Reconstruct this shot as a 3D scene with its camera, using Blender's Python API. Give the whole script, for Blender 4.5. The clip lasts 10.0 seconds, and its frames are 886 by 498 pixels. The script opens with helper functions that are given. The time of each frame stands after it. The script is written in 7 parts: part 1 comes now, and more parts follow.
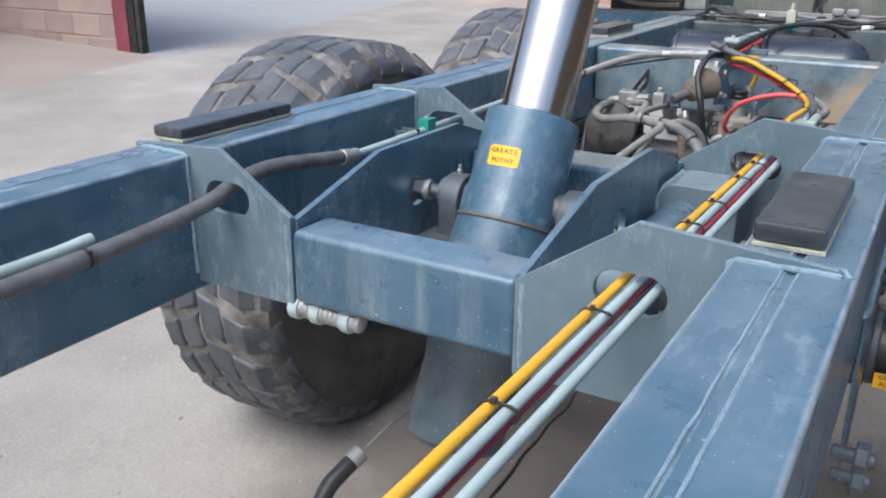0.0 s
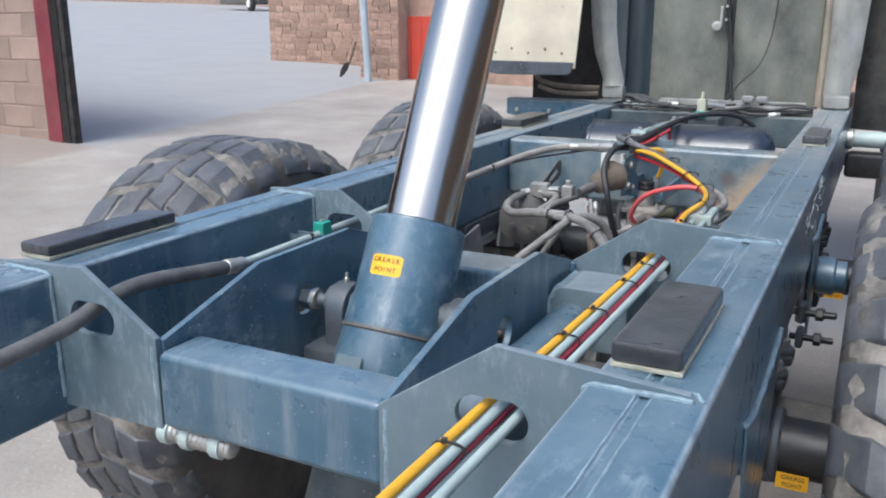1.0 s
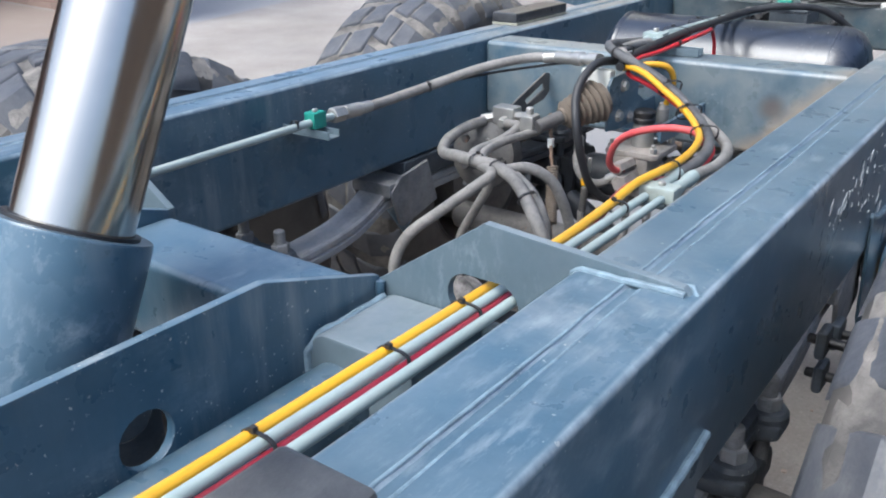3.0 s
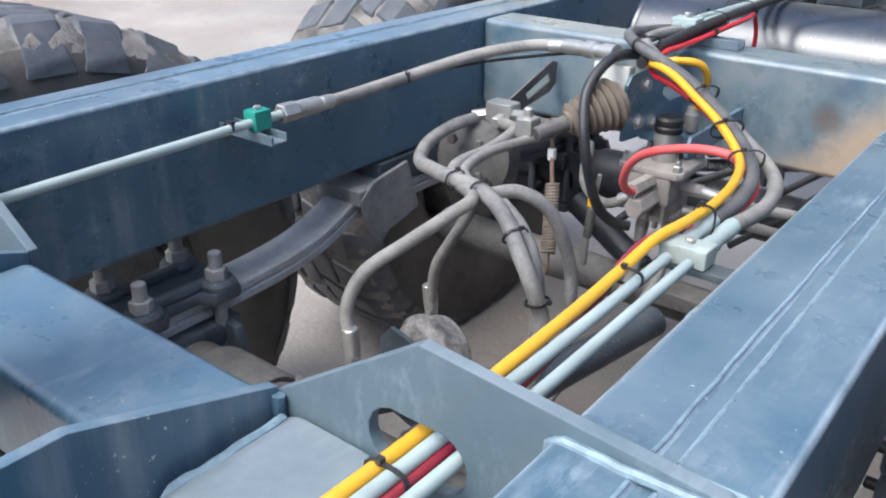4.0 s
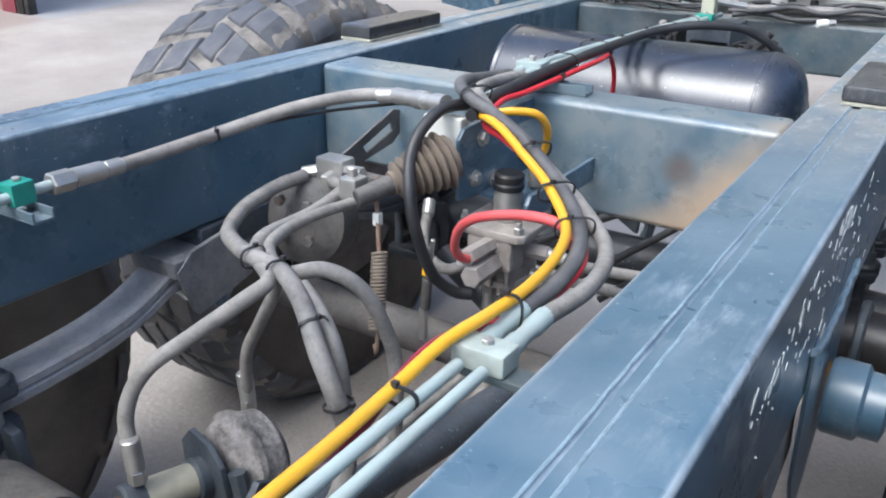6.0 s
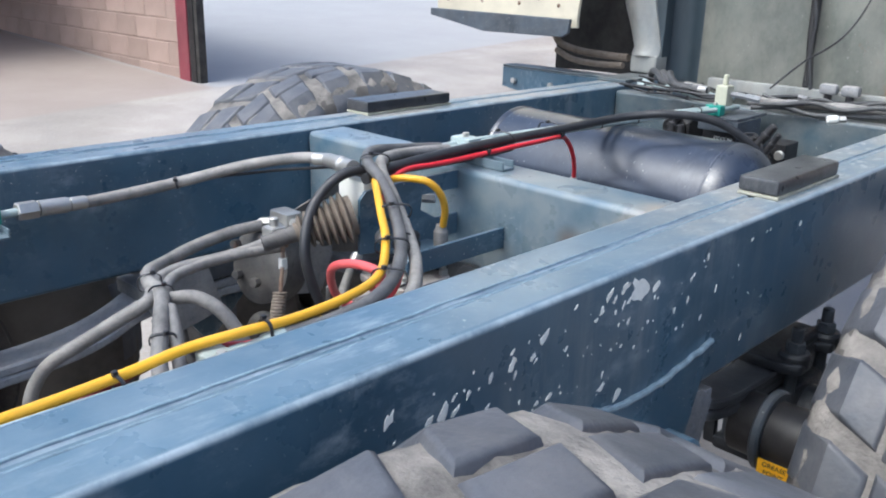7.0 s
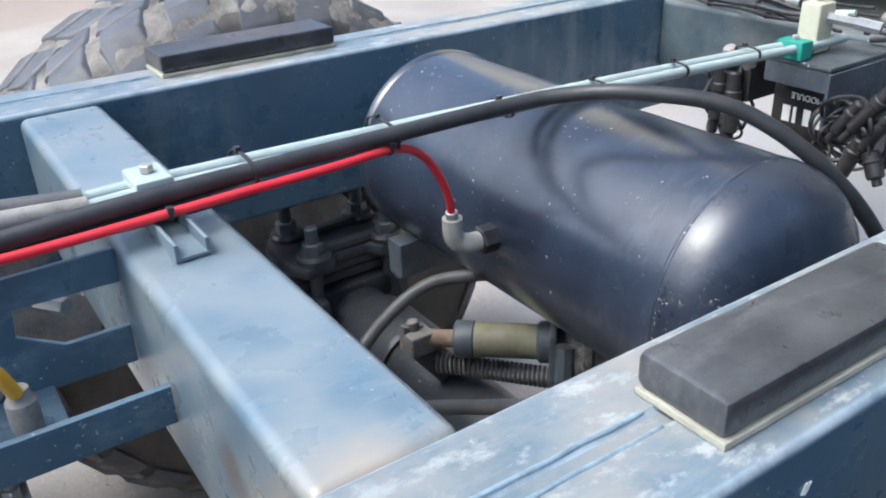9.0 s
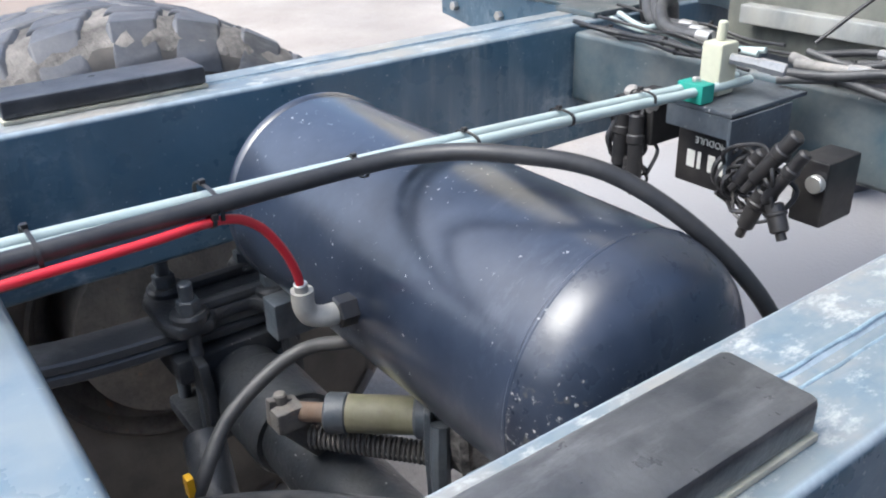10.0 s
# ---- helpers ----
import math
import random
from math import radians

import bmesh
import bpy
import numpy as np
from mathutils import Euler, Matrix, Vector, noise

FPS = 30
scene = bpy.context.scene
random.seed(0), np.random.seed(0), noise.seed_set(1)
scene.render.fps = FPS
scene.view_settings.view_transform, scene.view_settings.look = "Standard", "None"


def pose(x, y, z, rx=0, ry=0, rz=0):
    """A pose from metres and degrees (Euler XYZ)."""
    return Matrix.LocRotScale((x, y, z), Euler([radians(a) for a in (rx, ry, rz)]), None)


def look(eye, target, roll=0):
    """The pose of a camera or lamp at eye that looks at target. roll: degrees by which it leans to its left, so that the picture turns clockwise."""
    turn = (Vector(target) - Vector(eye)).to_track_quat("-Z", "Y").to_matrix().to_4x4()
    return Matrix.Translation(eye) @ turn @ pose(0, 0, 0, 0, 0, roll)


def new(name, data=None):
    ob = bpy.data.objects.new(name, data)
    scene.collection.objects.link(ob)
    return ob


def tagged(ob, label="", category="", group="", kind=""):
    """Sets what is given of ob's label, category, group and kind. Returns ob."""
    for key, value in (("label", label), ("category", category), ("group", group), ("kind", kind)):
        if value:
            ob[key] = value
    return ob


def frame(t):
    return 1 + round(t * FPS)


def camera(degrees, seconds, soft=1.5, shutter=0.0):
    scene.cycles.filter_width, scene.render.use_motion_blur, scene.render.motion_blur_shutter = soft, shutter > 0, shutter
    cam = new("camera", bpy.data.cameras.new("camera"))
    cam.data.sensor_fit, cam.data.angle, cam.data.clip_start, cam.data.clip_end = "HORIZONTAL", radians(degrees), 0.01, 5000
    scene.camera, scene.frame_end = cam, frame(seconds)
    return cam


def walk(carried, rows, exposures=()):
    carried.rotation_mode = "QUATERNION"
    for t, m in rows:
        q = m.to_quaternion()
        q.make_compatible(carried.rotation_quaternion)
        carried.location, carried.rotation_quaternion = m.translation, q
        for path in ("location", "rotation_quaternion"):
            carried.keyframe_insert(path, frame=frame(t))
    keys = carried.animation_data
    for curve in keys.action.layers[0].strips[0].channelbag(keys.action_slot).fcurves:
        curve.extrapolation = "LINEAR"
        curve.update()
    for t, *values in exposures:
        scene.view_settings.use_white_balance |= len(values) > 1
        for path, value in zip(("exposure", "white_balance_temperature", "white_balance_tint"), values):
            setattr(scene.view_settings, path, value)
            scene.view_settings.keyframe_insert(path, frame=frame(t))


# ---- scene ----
cam = camera(54.9, 10.0, soft=2.0)
PATH = [
    (0, (0.591, 0.754, 1.34), (-0.358, 2.374, 0.651), 0.5),
    (0.5, (0.577, 0.795, 1.346), (-0.304, 2.494, 0.764), -0.2),
    (1, (0.669, 0.857, 1.383), (-0.209, 2.578, 0.867), 0.0),
    (1.5, (0.785, 0.954, 1.353), (-0.175, 2.601, 0.749), 0.2),
    (2, (0.769, 1.205, 1.326), (-0.194, 2.807, 0.614), 0.8),
    (2.5, (0.752, 1.469, 1.357), (-0.237, 3.035, 0.602), -0.9),
    (3, (0.778, 1.726, 1.351), (-0.329, 3.201, 0.575), -1.0),
    (4.3, (0.557, 2.105, 1.33), (-0.521, 3.511, 0.403), 0.7),
    (4.5, (0.519, 2.143, 1.323), (-0.517, 3.539, 0.333), 0.3),
    (5, (0.497, 2.221, 1.295), (-0.402, 3.646, 0.217), 0.6),
    (5.5, (0.531, 2.272, 1.307), (-0.321, 3.806, 0.347), 1.7),
    (6, (0.647, 2.285, 1.33), (-0.335, 3.835, 0.534), 0.8),
    (6.2, (0.77, 2.306, 1.313), (-0.324, 3.824, 0.604), 0.9),
    (7.5, (1.124, 2.63, 1.375), (-0.242, 3.946, 0.741), 2.3),
    (8, (1.05, 2.913, 1.364), (-0.357, 4.17, 0.703), 3.0),
    (8.5, (0.921, 3.157, 1.365), (-0.532, 4.327, 0.641), 2.0),
    (9, (0.762, 3.45, 1.334), (-0.733, 4.421, 0.426), -2.3),
    (9.5, (0.707, 3.588, 1.341), (-0.769, 4.532, 0.375), -2.7),
    (10, (0.732, 3.623, 1.341), (-0.729, 4.666, 0.458), -1.7),
]
walk(cam, [(t, look(eye, target, roll)) for t, eye, target, roll in PATH], exposures=[(0.0, 0.8, 5680, 3), (1.0, 0.74, 5680, 3), (2.0, 0.81, 5600, 3), (4.3, 1.16, 5720, 4), (6.0, 1.1, 5640, 4), (8.0, 1.16, 5600, 2), (10.0, 1.42, 5800, 4)])

# ---- world and light ----
world = bpy.data.worlds.new("sky")
scene.world = world
world.use_nodes = True
wn = world.node_tree
wn.nodes.clear()
w_out = wn.nodes.new("ShaderNodeOutputWorld")
w_bg = wn.nodes.new("ShaderNodeBackground")
w_sky = wn.nodes.new("ShaderNodeTexSky")
w_sky.sky_type = "NISHITA"
w_sky.sun_disc = False
SUN_EL, SUN_ROT = radians(57), radians(195)
w_sky.sun_elevation, w_sky.sun_rotation = SUN_EL, SUN_ROT
w_sky.air_density, w_sky.dust_density, w_sky.ozone_density = 0.7, 6.0, 1.0
w_bg.inputs["Strength"].default_value = 0.15
wn.links.new(w_sky.outputs["Color"], w_bg.inputs["Color"])
wn.links.new(w_bg.outputs["Background"], w_out.inputs["Surface"])
sun = new("sun", bpy.data.lights.new("sun", "SUN"))
sun.data.energy, sun.data.angle, sun.data.color = 0.5, radians(36), (1.0, 0.95, 0.88)
sun.matrix_world = look((0, 0, 0), (-math.sin(SUN_ROT) * math.cos(SUN_EL), -math.cos(SUN_ROT) * math.cos(SUN_EL), -math.sin(SUN_EL)))


# ---- materials ----
def material(name, base, rough=0.5, metal=0.0, var=0.25, scale=8.0, fine=120.0, bump=0.1, dust=0.0, dust_col=(0.34, 0.31, 0.27),
             rust=0.0, rust_col=(0.16, 0.06, 0.025), coat=0.0, spec=0.5, rvar=0.15, depth=0.002, dust_sky=0.0, speck=0.0, speck_col=(0.5, 0.5, 0.48), stretch=None, scuff=0.0, scuff_col=(0.5, 0.56, 0.6), runs=0.0, runs_col=(0.3, 0.33, 0.34), grit=0.0):
    """Paint, metal, rubber or stone: base colour with coarse and fine variation, dust, rust and fine relief."""
    m = bpy.data.materials.new(name)
    m.use_nodes = True
    nt = m.node_tree
    nt.nodes.clear()
    N, L = nt.nodes.new, nt.links.new
    out, bs = N("ShaderNodeOutputMaterial"), N("ShaderNodeBsdfPrincipled")
    L(bs.outputs[0], out.inputs[0])
    geo = N("ShaderNodeTexCoord")

    def stretched(by):
        v = N("ShaderNodeVectorMath")
        v.operation = "MULTIPLY"
        v.inputs[1].default_value = by
        L(geo.outputs["Object"], v.inputs[0])
        return v.outputs[0]

    place = stretched(stretch) if stretch else geo.outputs["Object"]

    def noise_tex(s, detail, rough_=0.55, where=None):
        n = N("ShaderNodeTexNoise")
        n.inputs["Scale"].default_value, n.inputs["Detail"].default_value, n.inputs["Roughness"].default_value = s, detail, rough_
        L(where or place, n.inputs["Vector"])
        return n.outputs["Fac"]

    def ramp(src, lo, hi):
        r = N("ShaderNodeMapRange")
        r.inputs["From Min"].default_value, r.inputs["From Max"].default_value = lo, hi
        L(src, r.inputs["Value"])
        return r.outputs["Result"]

    def mix(fac, a, b, blend="MIX"):
        x = N("ShaderNodeMix")
        x.data_type, x.blend_type = "RGBA", blend
        for sock, v in ((x.inputs[0], fac), (x.inputs[6], a), (x.inputs[7], b)):
            if isinstance(v, (int, float)):
                sock.default_value = v
            elif isinstance(v, tuple):
                sock.default_value = (*v, 1)
            else:
                L(v, sock)
        return x.outputs[2]

    coarse, grain = noise_tex(scale, 4), noise_tex(fine, 3)
    dark = tuple(c * (1 - var) for c in base)
    light = tuple(min(1, c * (1 + var)) for c in base)
    col = mix(ramp(coarse, 0.3, 0.7), dark, light)
    col = mix(ramp(grain, 0.25, 0.75), col, mix(0.25, col, light))
    if rust:
        col = mix(ramp(noise_tex(scale * 2.3, 6, 0.7), 0.72 - 0.3 * rust, 0.78 - 0.2 * rust), col, rust_col)
    dmask = None
    if dust:
        dn = ramp(noise_tex(scale * 1.7, 6, 0.65), 0.35, 0.75)
        mul = N("ShaderNodeMath")
        mul.operation = "MULTIPLY"
        mul.inputs[1].default_value = dust
        L(dn, mul.inputs[0])
        dmask = mul.outputs[0]
        col = mix(dmask, col, dust_col)
    if dust_sky:
        # dust on faces which look up, paled further as painted sky light
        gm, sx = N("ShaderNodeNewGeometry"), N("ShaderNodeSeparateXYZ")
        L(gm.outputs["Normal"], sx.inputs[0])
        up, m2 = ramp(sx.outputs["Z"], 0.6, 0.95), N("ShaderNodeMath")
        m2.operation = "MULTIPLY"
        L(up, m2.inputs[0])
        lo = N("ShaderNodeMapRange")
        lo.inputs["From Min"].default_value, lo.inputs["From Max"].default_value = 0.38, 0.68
        lo.inputs["To Min"].default_value, lo.inputs["To Max"].default_value = dust_sky * 0.15, min(1.0, dust_sky * 1.35)
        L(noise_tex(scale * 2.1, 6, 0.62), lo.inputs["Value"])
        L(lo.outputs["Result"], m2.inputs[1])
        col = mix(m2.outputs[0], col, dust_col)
    if runs:
        # pale dusty water marks that run down upright faces, in patches
        rm, r2 = N("ShaderNodeMath"), N("ShaderNodeMath")
        rm.operation, r2.operation = "MULTIPLY", "MULTIPLY"
        L(ramp(noise_tex(1.0, 5, 0.65, stretched((26, 26, 3.5))), 0.48, 0.7), rm.inputs[0])
        L(ramp(noise_tex(1.9, 3, 0.55), 0.47, 0.62), rm.inputs[1])
        r2.inputs[1].default_value = runs
        L(rm.outputs[0], r2.inputs[0])
        col = mix(r2.outputs[0], col, runs_col)
    if speck:
        col = mix(ramp(noise_tex(170, 2, 0.5), 0.74 - 0.1 * speck, 0.78 - 0.1 * speck), col, mix(ramp(noise_tex(9, 3), 0.45, 0.6), col, speck_col))
    if scuff:
        # rubbed patches of thin pale streaks, and a few long scratches
        sm = N("ShaderNodeMath")
        sm.operation = "MULTIPLY"
        L(ramp(noise_tex(1.0, 6, 0.7, stretched((60, 14, 26))), 0.5, 0.68), sm.inputs[0])
        L(ramp(noise_tex(3.1, 4, 0.6), 0.5, 0.68), sm.inputs[1])
        s3 = N("ShaderNodeMath")
        s3.operation = "MULTIPLY"
        s3.inputs[1].default_value = scuff
        L(sm.outputs[0], s3.inputs[0])
        col = mix(s3.outputs[0], col, scuff_col)
    if grit:
        # coarse grains and pores that show as fine dark and pale specks
        g1, g2 = N("ShaderNodeMath"), N("ShaderNodeMath")
        for g, tex in ((g1, ramp(noise_tex(95, 5, 0.8), 0.52, 0.68)), (g2, ramp(noise_tex(60, 5, 0.8, stretched((1, 1.1, 1))), 0.46, 0.3))):
            g.operation, g.inputs[1].default_value = "MULTIPLY", grit
            L(tex, g.inputs[0])
        col = mix(g1.outputs[0], col, tuple(c * 0.4 for c in base))
        col = mix(g2.outputs[0], col, tuple(min(1, c * 1.7) for c in base))
    L(col, bs.inputs["Base Color"])
    rr = N("ShaderNodeMapRange")
    rr.inputs["To Min"].default_value, rr.inputs["To Max"].default_value = max(0.03, rough - rvar), min(1, rough + rvar)
    L(noise_tex(scale * 3, 5, 0.6), rr.inputs["Value"])
    L(rr.outputs["Result"], bs.inputs["Roughness"])
    bs.inputs["Metallic"].default_value = metal
    bs.inputs["Specular IOR Level"].default_value = spec
    bs.inputs["Coat Weight"].default_value = coat
    bs.inputs["Coat Roughness"].default_value = 0.28
    if bump:
        b = N("ShaderNodeBump")
        b.inputs["Strength"].default_value, b.inputs["Distance"].default_value = bump, depth
        L(grain, b.inputs["Height"])
        L(b.outputs["Normal"], bs.inputs["Normal"])
    return m


PAINT = material("blue_grey_paint", (0.042, 0.097, 0.149), 0.3, var=0.24, scale=4, fine=90, bump=0.12, dust=0.16, dust_col=(0.34, 0.4, 0.44), rvar=0.14, coat=0.45, dust_sky=0.2, speck=0.5, scuff=0.5, runs=0.45)
PAINT_DUSTY = material("dusty_dark_paint", (0.045, 0.072, 0.088), 0.5, var=0.35, scale=6, fine=90, bump=0.3, dust=0.6, dust_col=(0.2, 0.195, 0.18), dust_sky=0.7, speck=0.5)
PAINT_PLATE = material("satin_blue_grey_paint", (0.1, 0.145, 0.175), 0.42, var=0.14, scale=4, fine=110, bump=0.1, dust=0.26, dust_col=(0.34, 0.37, 0.39), dust_sky=0.35, scuff=0.35)
CHROME = material("chromed_steel", (0.56, 0.535, 0.49), 0.18, 1.0, var=0.04, scale=14, fine=300, bump=0.01, rvar=0.05)
RUBBER = material("worn_black_rubber", (0.055, 0.06, 0.072), 0.5, var=0.4, scale=9, fine=110, bump=0.5, dust=0.4, dust_col=(0.2, 0.19, 0.185), dust_sky=0.12, scuff=0.3, scuff_col=(0.4, 0.38, 0.35))
PAD = material("black_plastic_pad", (0.022, 0.024, 0.029), 0.32, coat=0.3, var=0.4, scale=11, fine=130, bump=0.35, dust=0.3, dust_col=(0.16, 0.16, 0.158), dust_sky=0.2, scuff=0.5, scuff_col=(0.25, 0.25, 0.25))
# the tank's bluish dust colour also carries painted sky sheen
TANK = material("gloss_black_tank_paint", (0.013, 0.019, 0.034), 0.2, var=0.35, scale=5, fine=120, bump=0.08, dust=0.2, dust_col=(0.13, 0.15, 0.2), coat=0.7, rvar=0.12, speck=0.45, scuff=0.25, scuff_col=(0.2, 0.21, 0.24))
TANK_DIRTY = material("scratched_black_tank_paint", (0.012, 0.017, 0.03), 0.3, var=0.4, scale=9, fine=120, bump=0.12, dust=0.2, dust_col=(0.13, 0.15, 0.2), coat=0.5)


def scraped_bottom(m, z0, z1):
    """Bare scratches and pale chips along the bottom of the domed tank end."""
    nt = m.node_tree
    N, L = nt.nodes.new, nt.links.new
    bs = next(n for n in nt.nodes if n.type == "BSDF_PRINCIPLED")
    src = bs.inputs["Base Color"].links[0].from_socket
    gm, sep, rng = N("ShaderNodeNewGeometry"), N("ShaderNodeSeparateXYZ"), N("ShaderNodeMapRange")
    L(gm.outputs["Position"], sep.inputs[0])
    L(sep.outputs["Z"], rng.inputs["Value"])
    rng.inputs["From Min"].default_value, rng.inputs["From Max"].default_value = z1, z0
    rng.inputs["To Min"].default_value, rng.inputs["To Max"].default_value = -0.09, 0.13
    for scale, lo, colour in ((70, 0.61, (0.07, 0.07, 0.07)), (150, 0.63, (0.42, 0.41, 0.39))):
        n, add, r, x = N("ShaderNodeTexNoise"), N("ShaderNodeMath"), N("ShaderNodeMapRange"), N("ShaderNodeMix")
        n.inputs["Scale"].default_value, n.inputs["Detail"].default_value, n.inputs["Roughness"].default_value = scale, 5, 0.7
        L(gm.outputs["Position"], n.inputs["Vector"])
        L(n.outputs["Fac"], add.inputs[0])
        L(rng.outputs["Result"], add.inputs[1])
        r.inputs["From Min"].default_value, r.inputs["From Max"].default_value = lo, lo + 0.04
        L(add.outputs[0], r.inputs["Value"])
        x.data_type = "RGBA"
        L(r.outputs["Result"], x.inputs[0])
        L(src, x.inputs[6])
        x.inputs[7].default_value = (*colour, 1)
        src = x.outputs[2]
    L(src, bs.inputs["Base Color"])


scraped_bottom(TANK_DIRTY, 0.78, 1.0)
CAST = material("dusty_brown_cast_metal", (0.27, 0.24, 0.215), 0.75, var=0.4, scale=22, fine=140, bump=0.6, dust_sky=0.5, dust=0.5, dust_col=(0.42, 0.38, 0.34), rust=0.2)
GREASY = material("greasy_dusty_steel", (0.07, 0.069, 0.069), 0.6, 0.0, var=0.5, scale=9, fine=140, bump=0.6, dust_sky=0.4, speck=0.5, speck_col=(0.03, 0.028, 0.026), dust=0.45, dust_col=(0.28, 0.25, 0.215), rust=0.35, grit=0.45)
CONCRETE = material("yard_concrete", (0.33, 0.3, 0.272), 0.85, var=0.26, scale=1.1, fine=60, bump=0.6, scuff=0.45, scuff_col=(0.17, 0.15, 0.13), dust=0.5, dust_col=(0.25, 0.215, 0.18), depth=0.004, speck=0.6, speck_col=(0.2, 0.18, 0.16), grit=0.4)
CABGREEN = material("weathered_dark_green_panel", (0.105, 0.115, 0.1), 0.5, var=0.55, scale=3.2, fine=70, bump=0.2, dust=0.65, dust_col=(0.3, 0.29, 0.245), rust=0.25, stretch=(1.3, 1, 0.8), speck=0.25, grit=0.15)
BLOCK = material("concrete_blockwork", (0.34, 0.25, 0.21), 0.9, var=0.18, scale=2.5, fine=60, bump=0.5, depth=0.004)
REDSTEEL = material("dark_red_steel", (0.2, 0.04, 0.055), 0.5, var=0.2, scale=4, dust=0.1)
STONE = material("red_sandstone", (0.36, 0.23, 0.175), 0.9, var=0.35, scale=3, fine=50, bump=0.6, dust=0.3, depth=0.006)
REDDOOR = material("red_painted_door", (0.5, 0.055, 0.03), 0.55, var=0.15, scale=2, dust=0.1)


YELLOW = material("yellow_nylon", (0.8, 0.42, 0.015), 0.35, var=0.08, scale=6, bump=0.05, dust=0.1)
RED = material("red_nylon", (0.62, 0.02, 0.035), 0.35, var=0.1, scale=6, bump=0.05, dust=0.08)
MAROON = material("dark_red_nylon", (0.24, 0.012, 0.03), 0.35, var=0.15, scale=6, bump=0.05, dust=0.1)
FADED_RED = material("faded_red_nylon", (0.66, 0.09, 0.09), 0.4, var=0.15, scale=8, bump=0.05, dust=0.25, dust_col=(0.5, 0.3, 0.28))
PIPE = material("pale_blue_grey_steel_pipe", (0.38, 0.46, 0.45), 0.4, 0.0, var=0.15, scale=10, bump=0.05, dust=0.25)
HOSE = material("black_rubber_hose", (0.022, 0.023, 0.026), 0.45, var=0.25, scale=15, bump=0.1, dust=0.08)
GREYHOSE = material("dusty_grey_hose", (0.17, 0.163, 0.155), 0.65, var=0.5, scale=14, bump=0.3, dust=0.6, dust_col=(0.4, 0.37, 0.33), dust_sky=0.3, grit=0.4)
DARKHOSE = material("worn_grey_rubber_hose", (0.085, 0.085, 0.087), 0.5, var=0.4, scale=16, bump=0.2, dust=0.45, dust_col=(0.25, 0.24, 0.225), grit=0.3)
ZINC = material("dull_zinc", (0.5, 0.49, 0.46), 0.4, 0.7, var=0.2, scale=20, bump=0.1, dust=0.3)
GREEN = material("green_plastic_clamp", (0.02, 0.26, 0.2), 0.45, var=0.15, scale=15, dust=0.1)
WHITE = material("off_white_plastic", (0.72, 0.72, 0.66), 0.5, var=0.08, scale=10, dust=0.15)
STICKER = material("yellow_sticker", (0.85, 0.45, 0.01), 0.4, var=0.06, scale=10, bump=0.0)
BLACK = material("black_plastic", (0.012, 0.012, 0.014), 0.4, var=0.3, scale=12, dust=0.1)
DARKSTEEL = material("dark_oily_steel", (0.05, 0.062, 0.078), 0.45, 0.0, var=0.5, scale=12, fine=120, bump=0.5, dust_sky=0.16, speck=0.35, dust=0.3, dust_col=(0.17, 0.165, 0.155), rust=0.12, grit=0.3)
RUSTY = material("rusty_steel", (0.16, 0.1, 0.065), 0.8, 0.0, var=0.4, scale=20, bump=0.4, dust=0.3, rust=0.5)
WELD = material("weld_bead", (0.2, 0.27, 0.32), 0.35, 0.0, var=0.35, scale=60, fine=300, bump=0.4)
CHIP = material("bare_filler_chip", (0.88, 0.91, 0.85), 0.7, var=0.12, scale=30, bump=0.2)
BEIGE = material("dirty_cream_panel", (0.56, 0.51, 0.39), 0.6, var=0.25, scale=4, bump=0.2, dust=0.3, rust=0.15)
CREAM = material("aged_cream_sealant", (0.38, 0.37, 0.29), 0.7, var=0.3, scale=25, bump=0.3, dust=0.4, dust_col=(0.2, 0.2, 0.19))
BOOT = material("brown_dusty_rubber_boot", (0.15, 0.12, 0.09), 0.8, var=0.3, scale=20, bump=0.2, dust=0.5, dust_col=(0.32, 0.27, 0.22))
SIDEWALL = material("dusty_tyre_sidewall", (0.06, 0.056, 0.052), 0.75, var=0.35, scale=4, fine=120, bump=0.25, dust=0.6, dust_col=(0.19, 0.165, 0.14))
FLAKY = material("flaking_black_and_white_steel", (0.035, 0.034, 0.034), 0.7, 0.0, var=0.5, scale=14, fine=120, bump=0.9, dust=1.0, dust_col=(0.46, 0.43, 0.41), dust_sky=0.2, rust=0.25, rust_col=(0.1, 0.045, 0.025), grit=0.5, depth=0.004)
# oily black steel, with the shade below the tank put into its colour
OILY_SHADED = material("oily_steel_in_tank_shade", (0.02, 0.024, 0.03), 0.42, 0.0, var=0.5, scale=12, fine=120, bump=0.6, dust_sky=0.12, speck=0.3, dust=0.25, dust_col=(0.11, 0.105, 0.1), rust=0.1, grit=0.4)
DUSTBLUE = material("dusty_blue_grey_steel", (0.19, 0.2, 0.215), 0.65, 0.0, var=0.4, scale=10, fine=130, bump=0.5, dust_sky=0.6, dust=0.6, dust_col=(0.44, 0.41, 0.37), rust=0.12, grit=0.45)
MUD = material("mud_packed_rubber", (0.075, 0.07, 0.065), 0.9, var=0.5, scale=7, fine=90, bump=0.8, dust=0.9, dust_col=(0.34, 0.31, 0.275), depth=0.005)
MORTAR = material("mortar", (0.38, 0.3, 0.25), 0.95, var=0.2, scale=5, bump=0.5)
BLUEPIPE = material("pale_painted_downpipe", (0.4, 0.47, 0.52), 0.5, var=0.12, scale=5, dust=0.15)


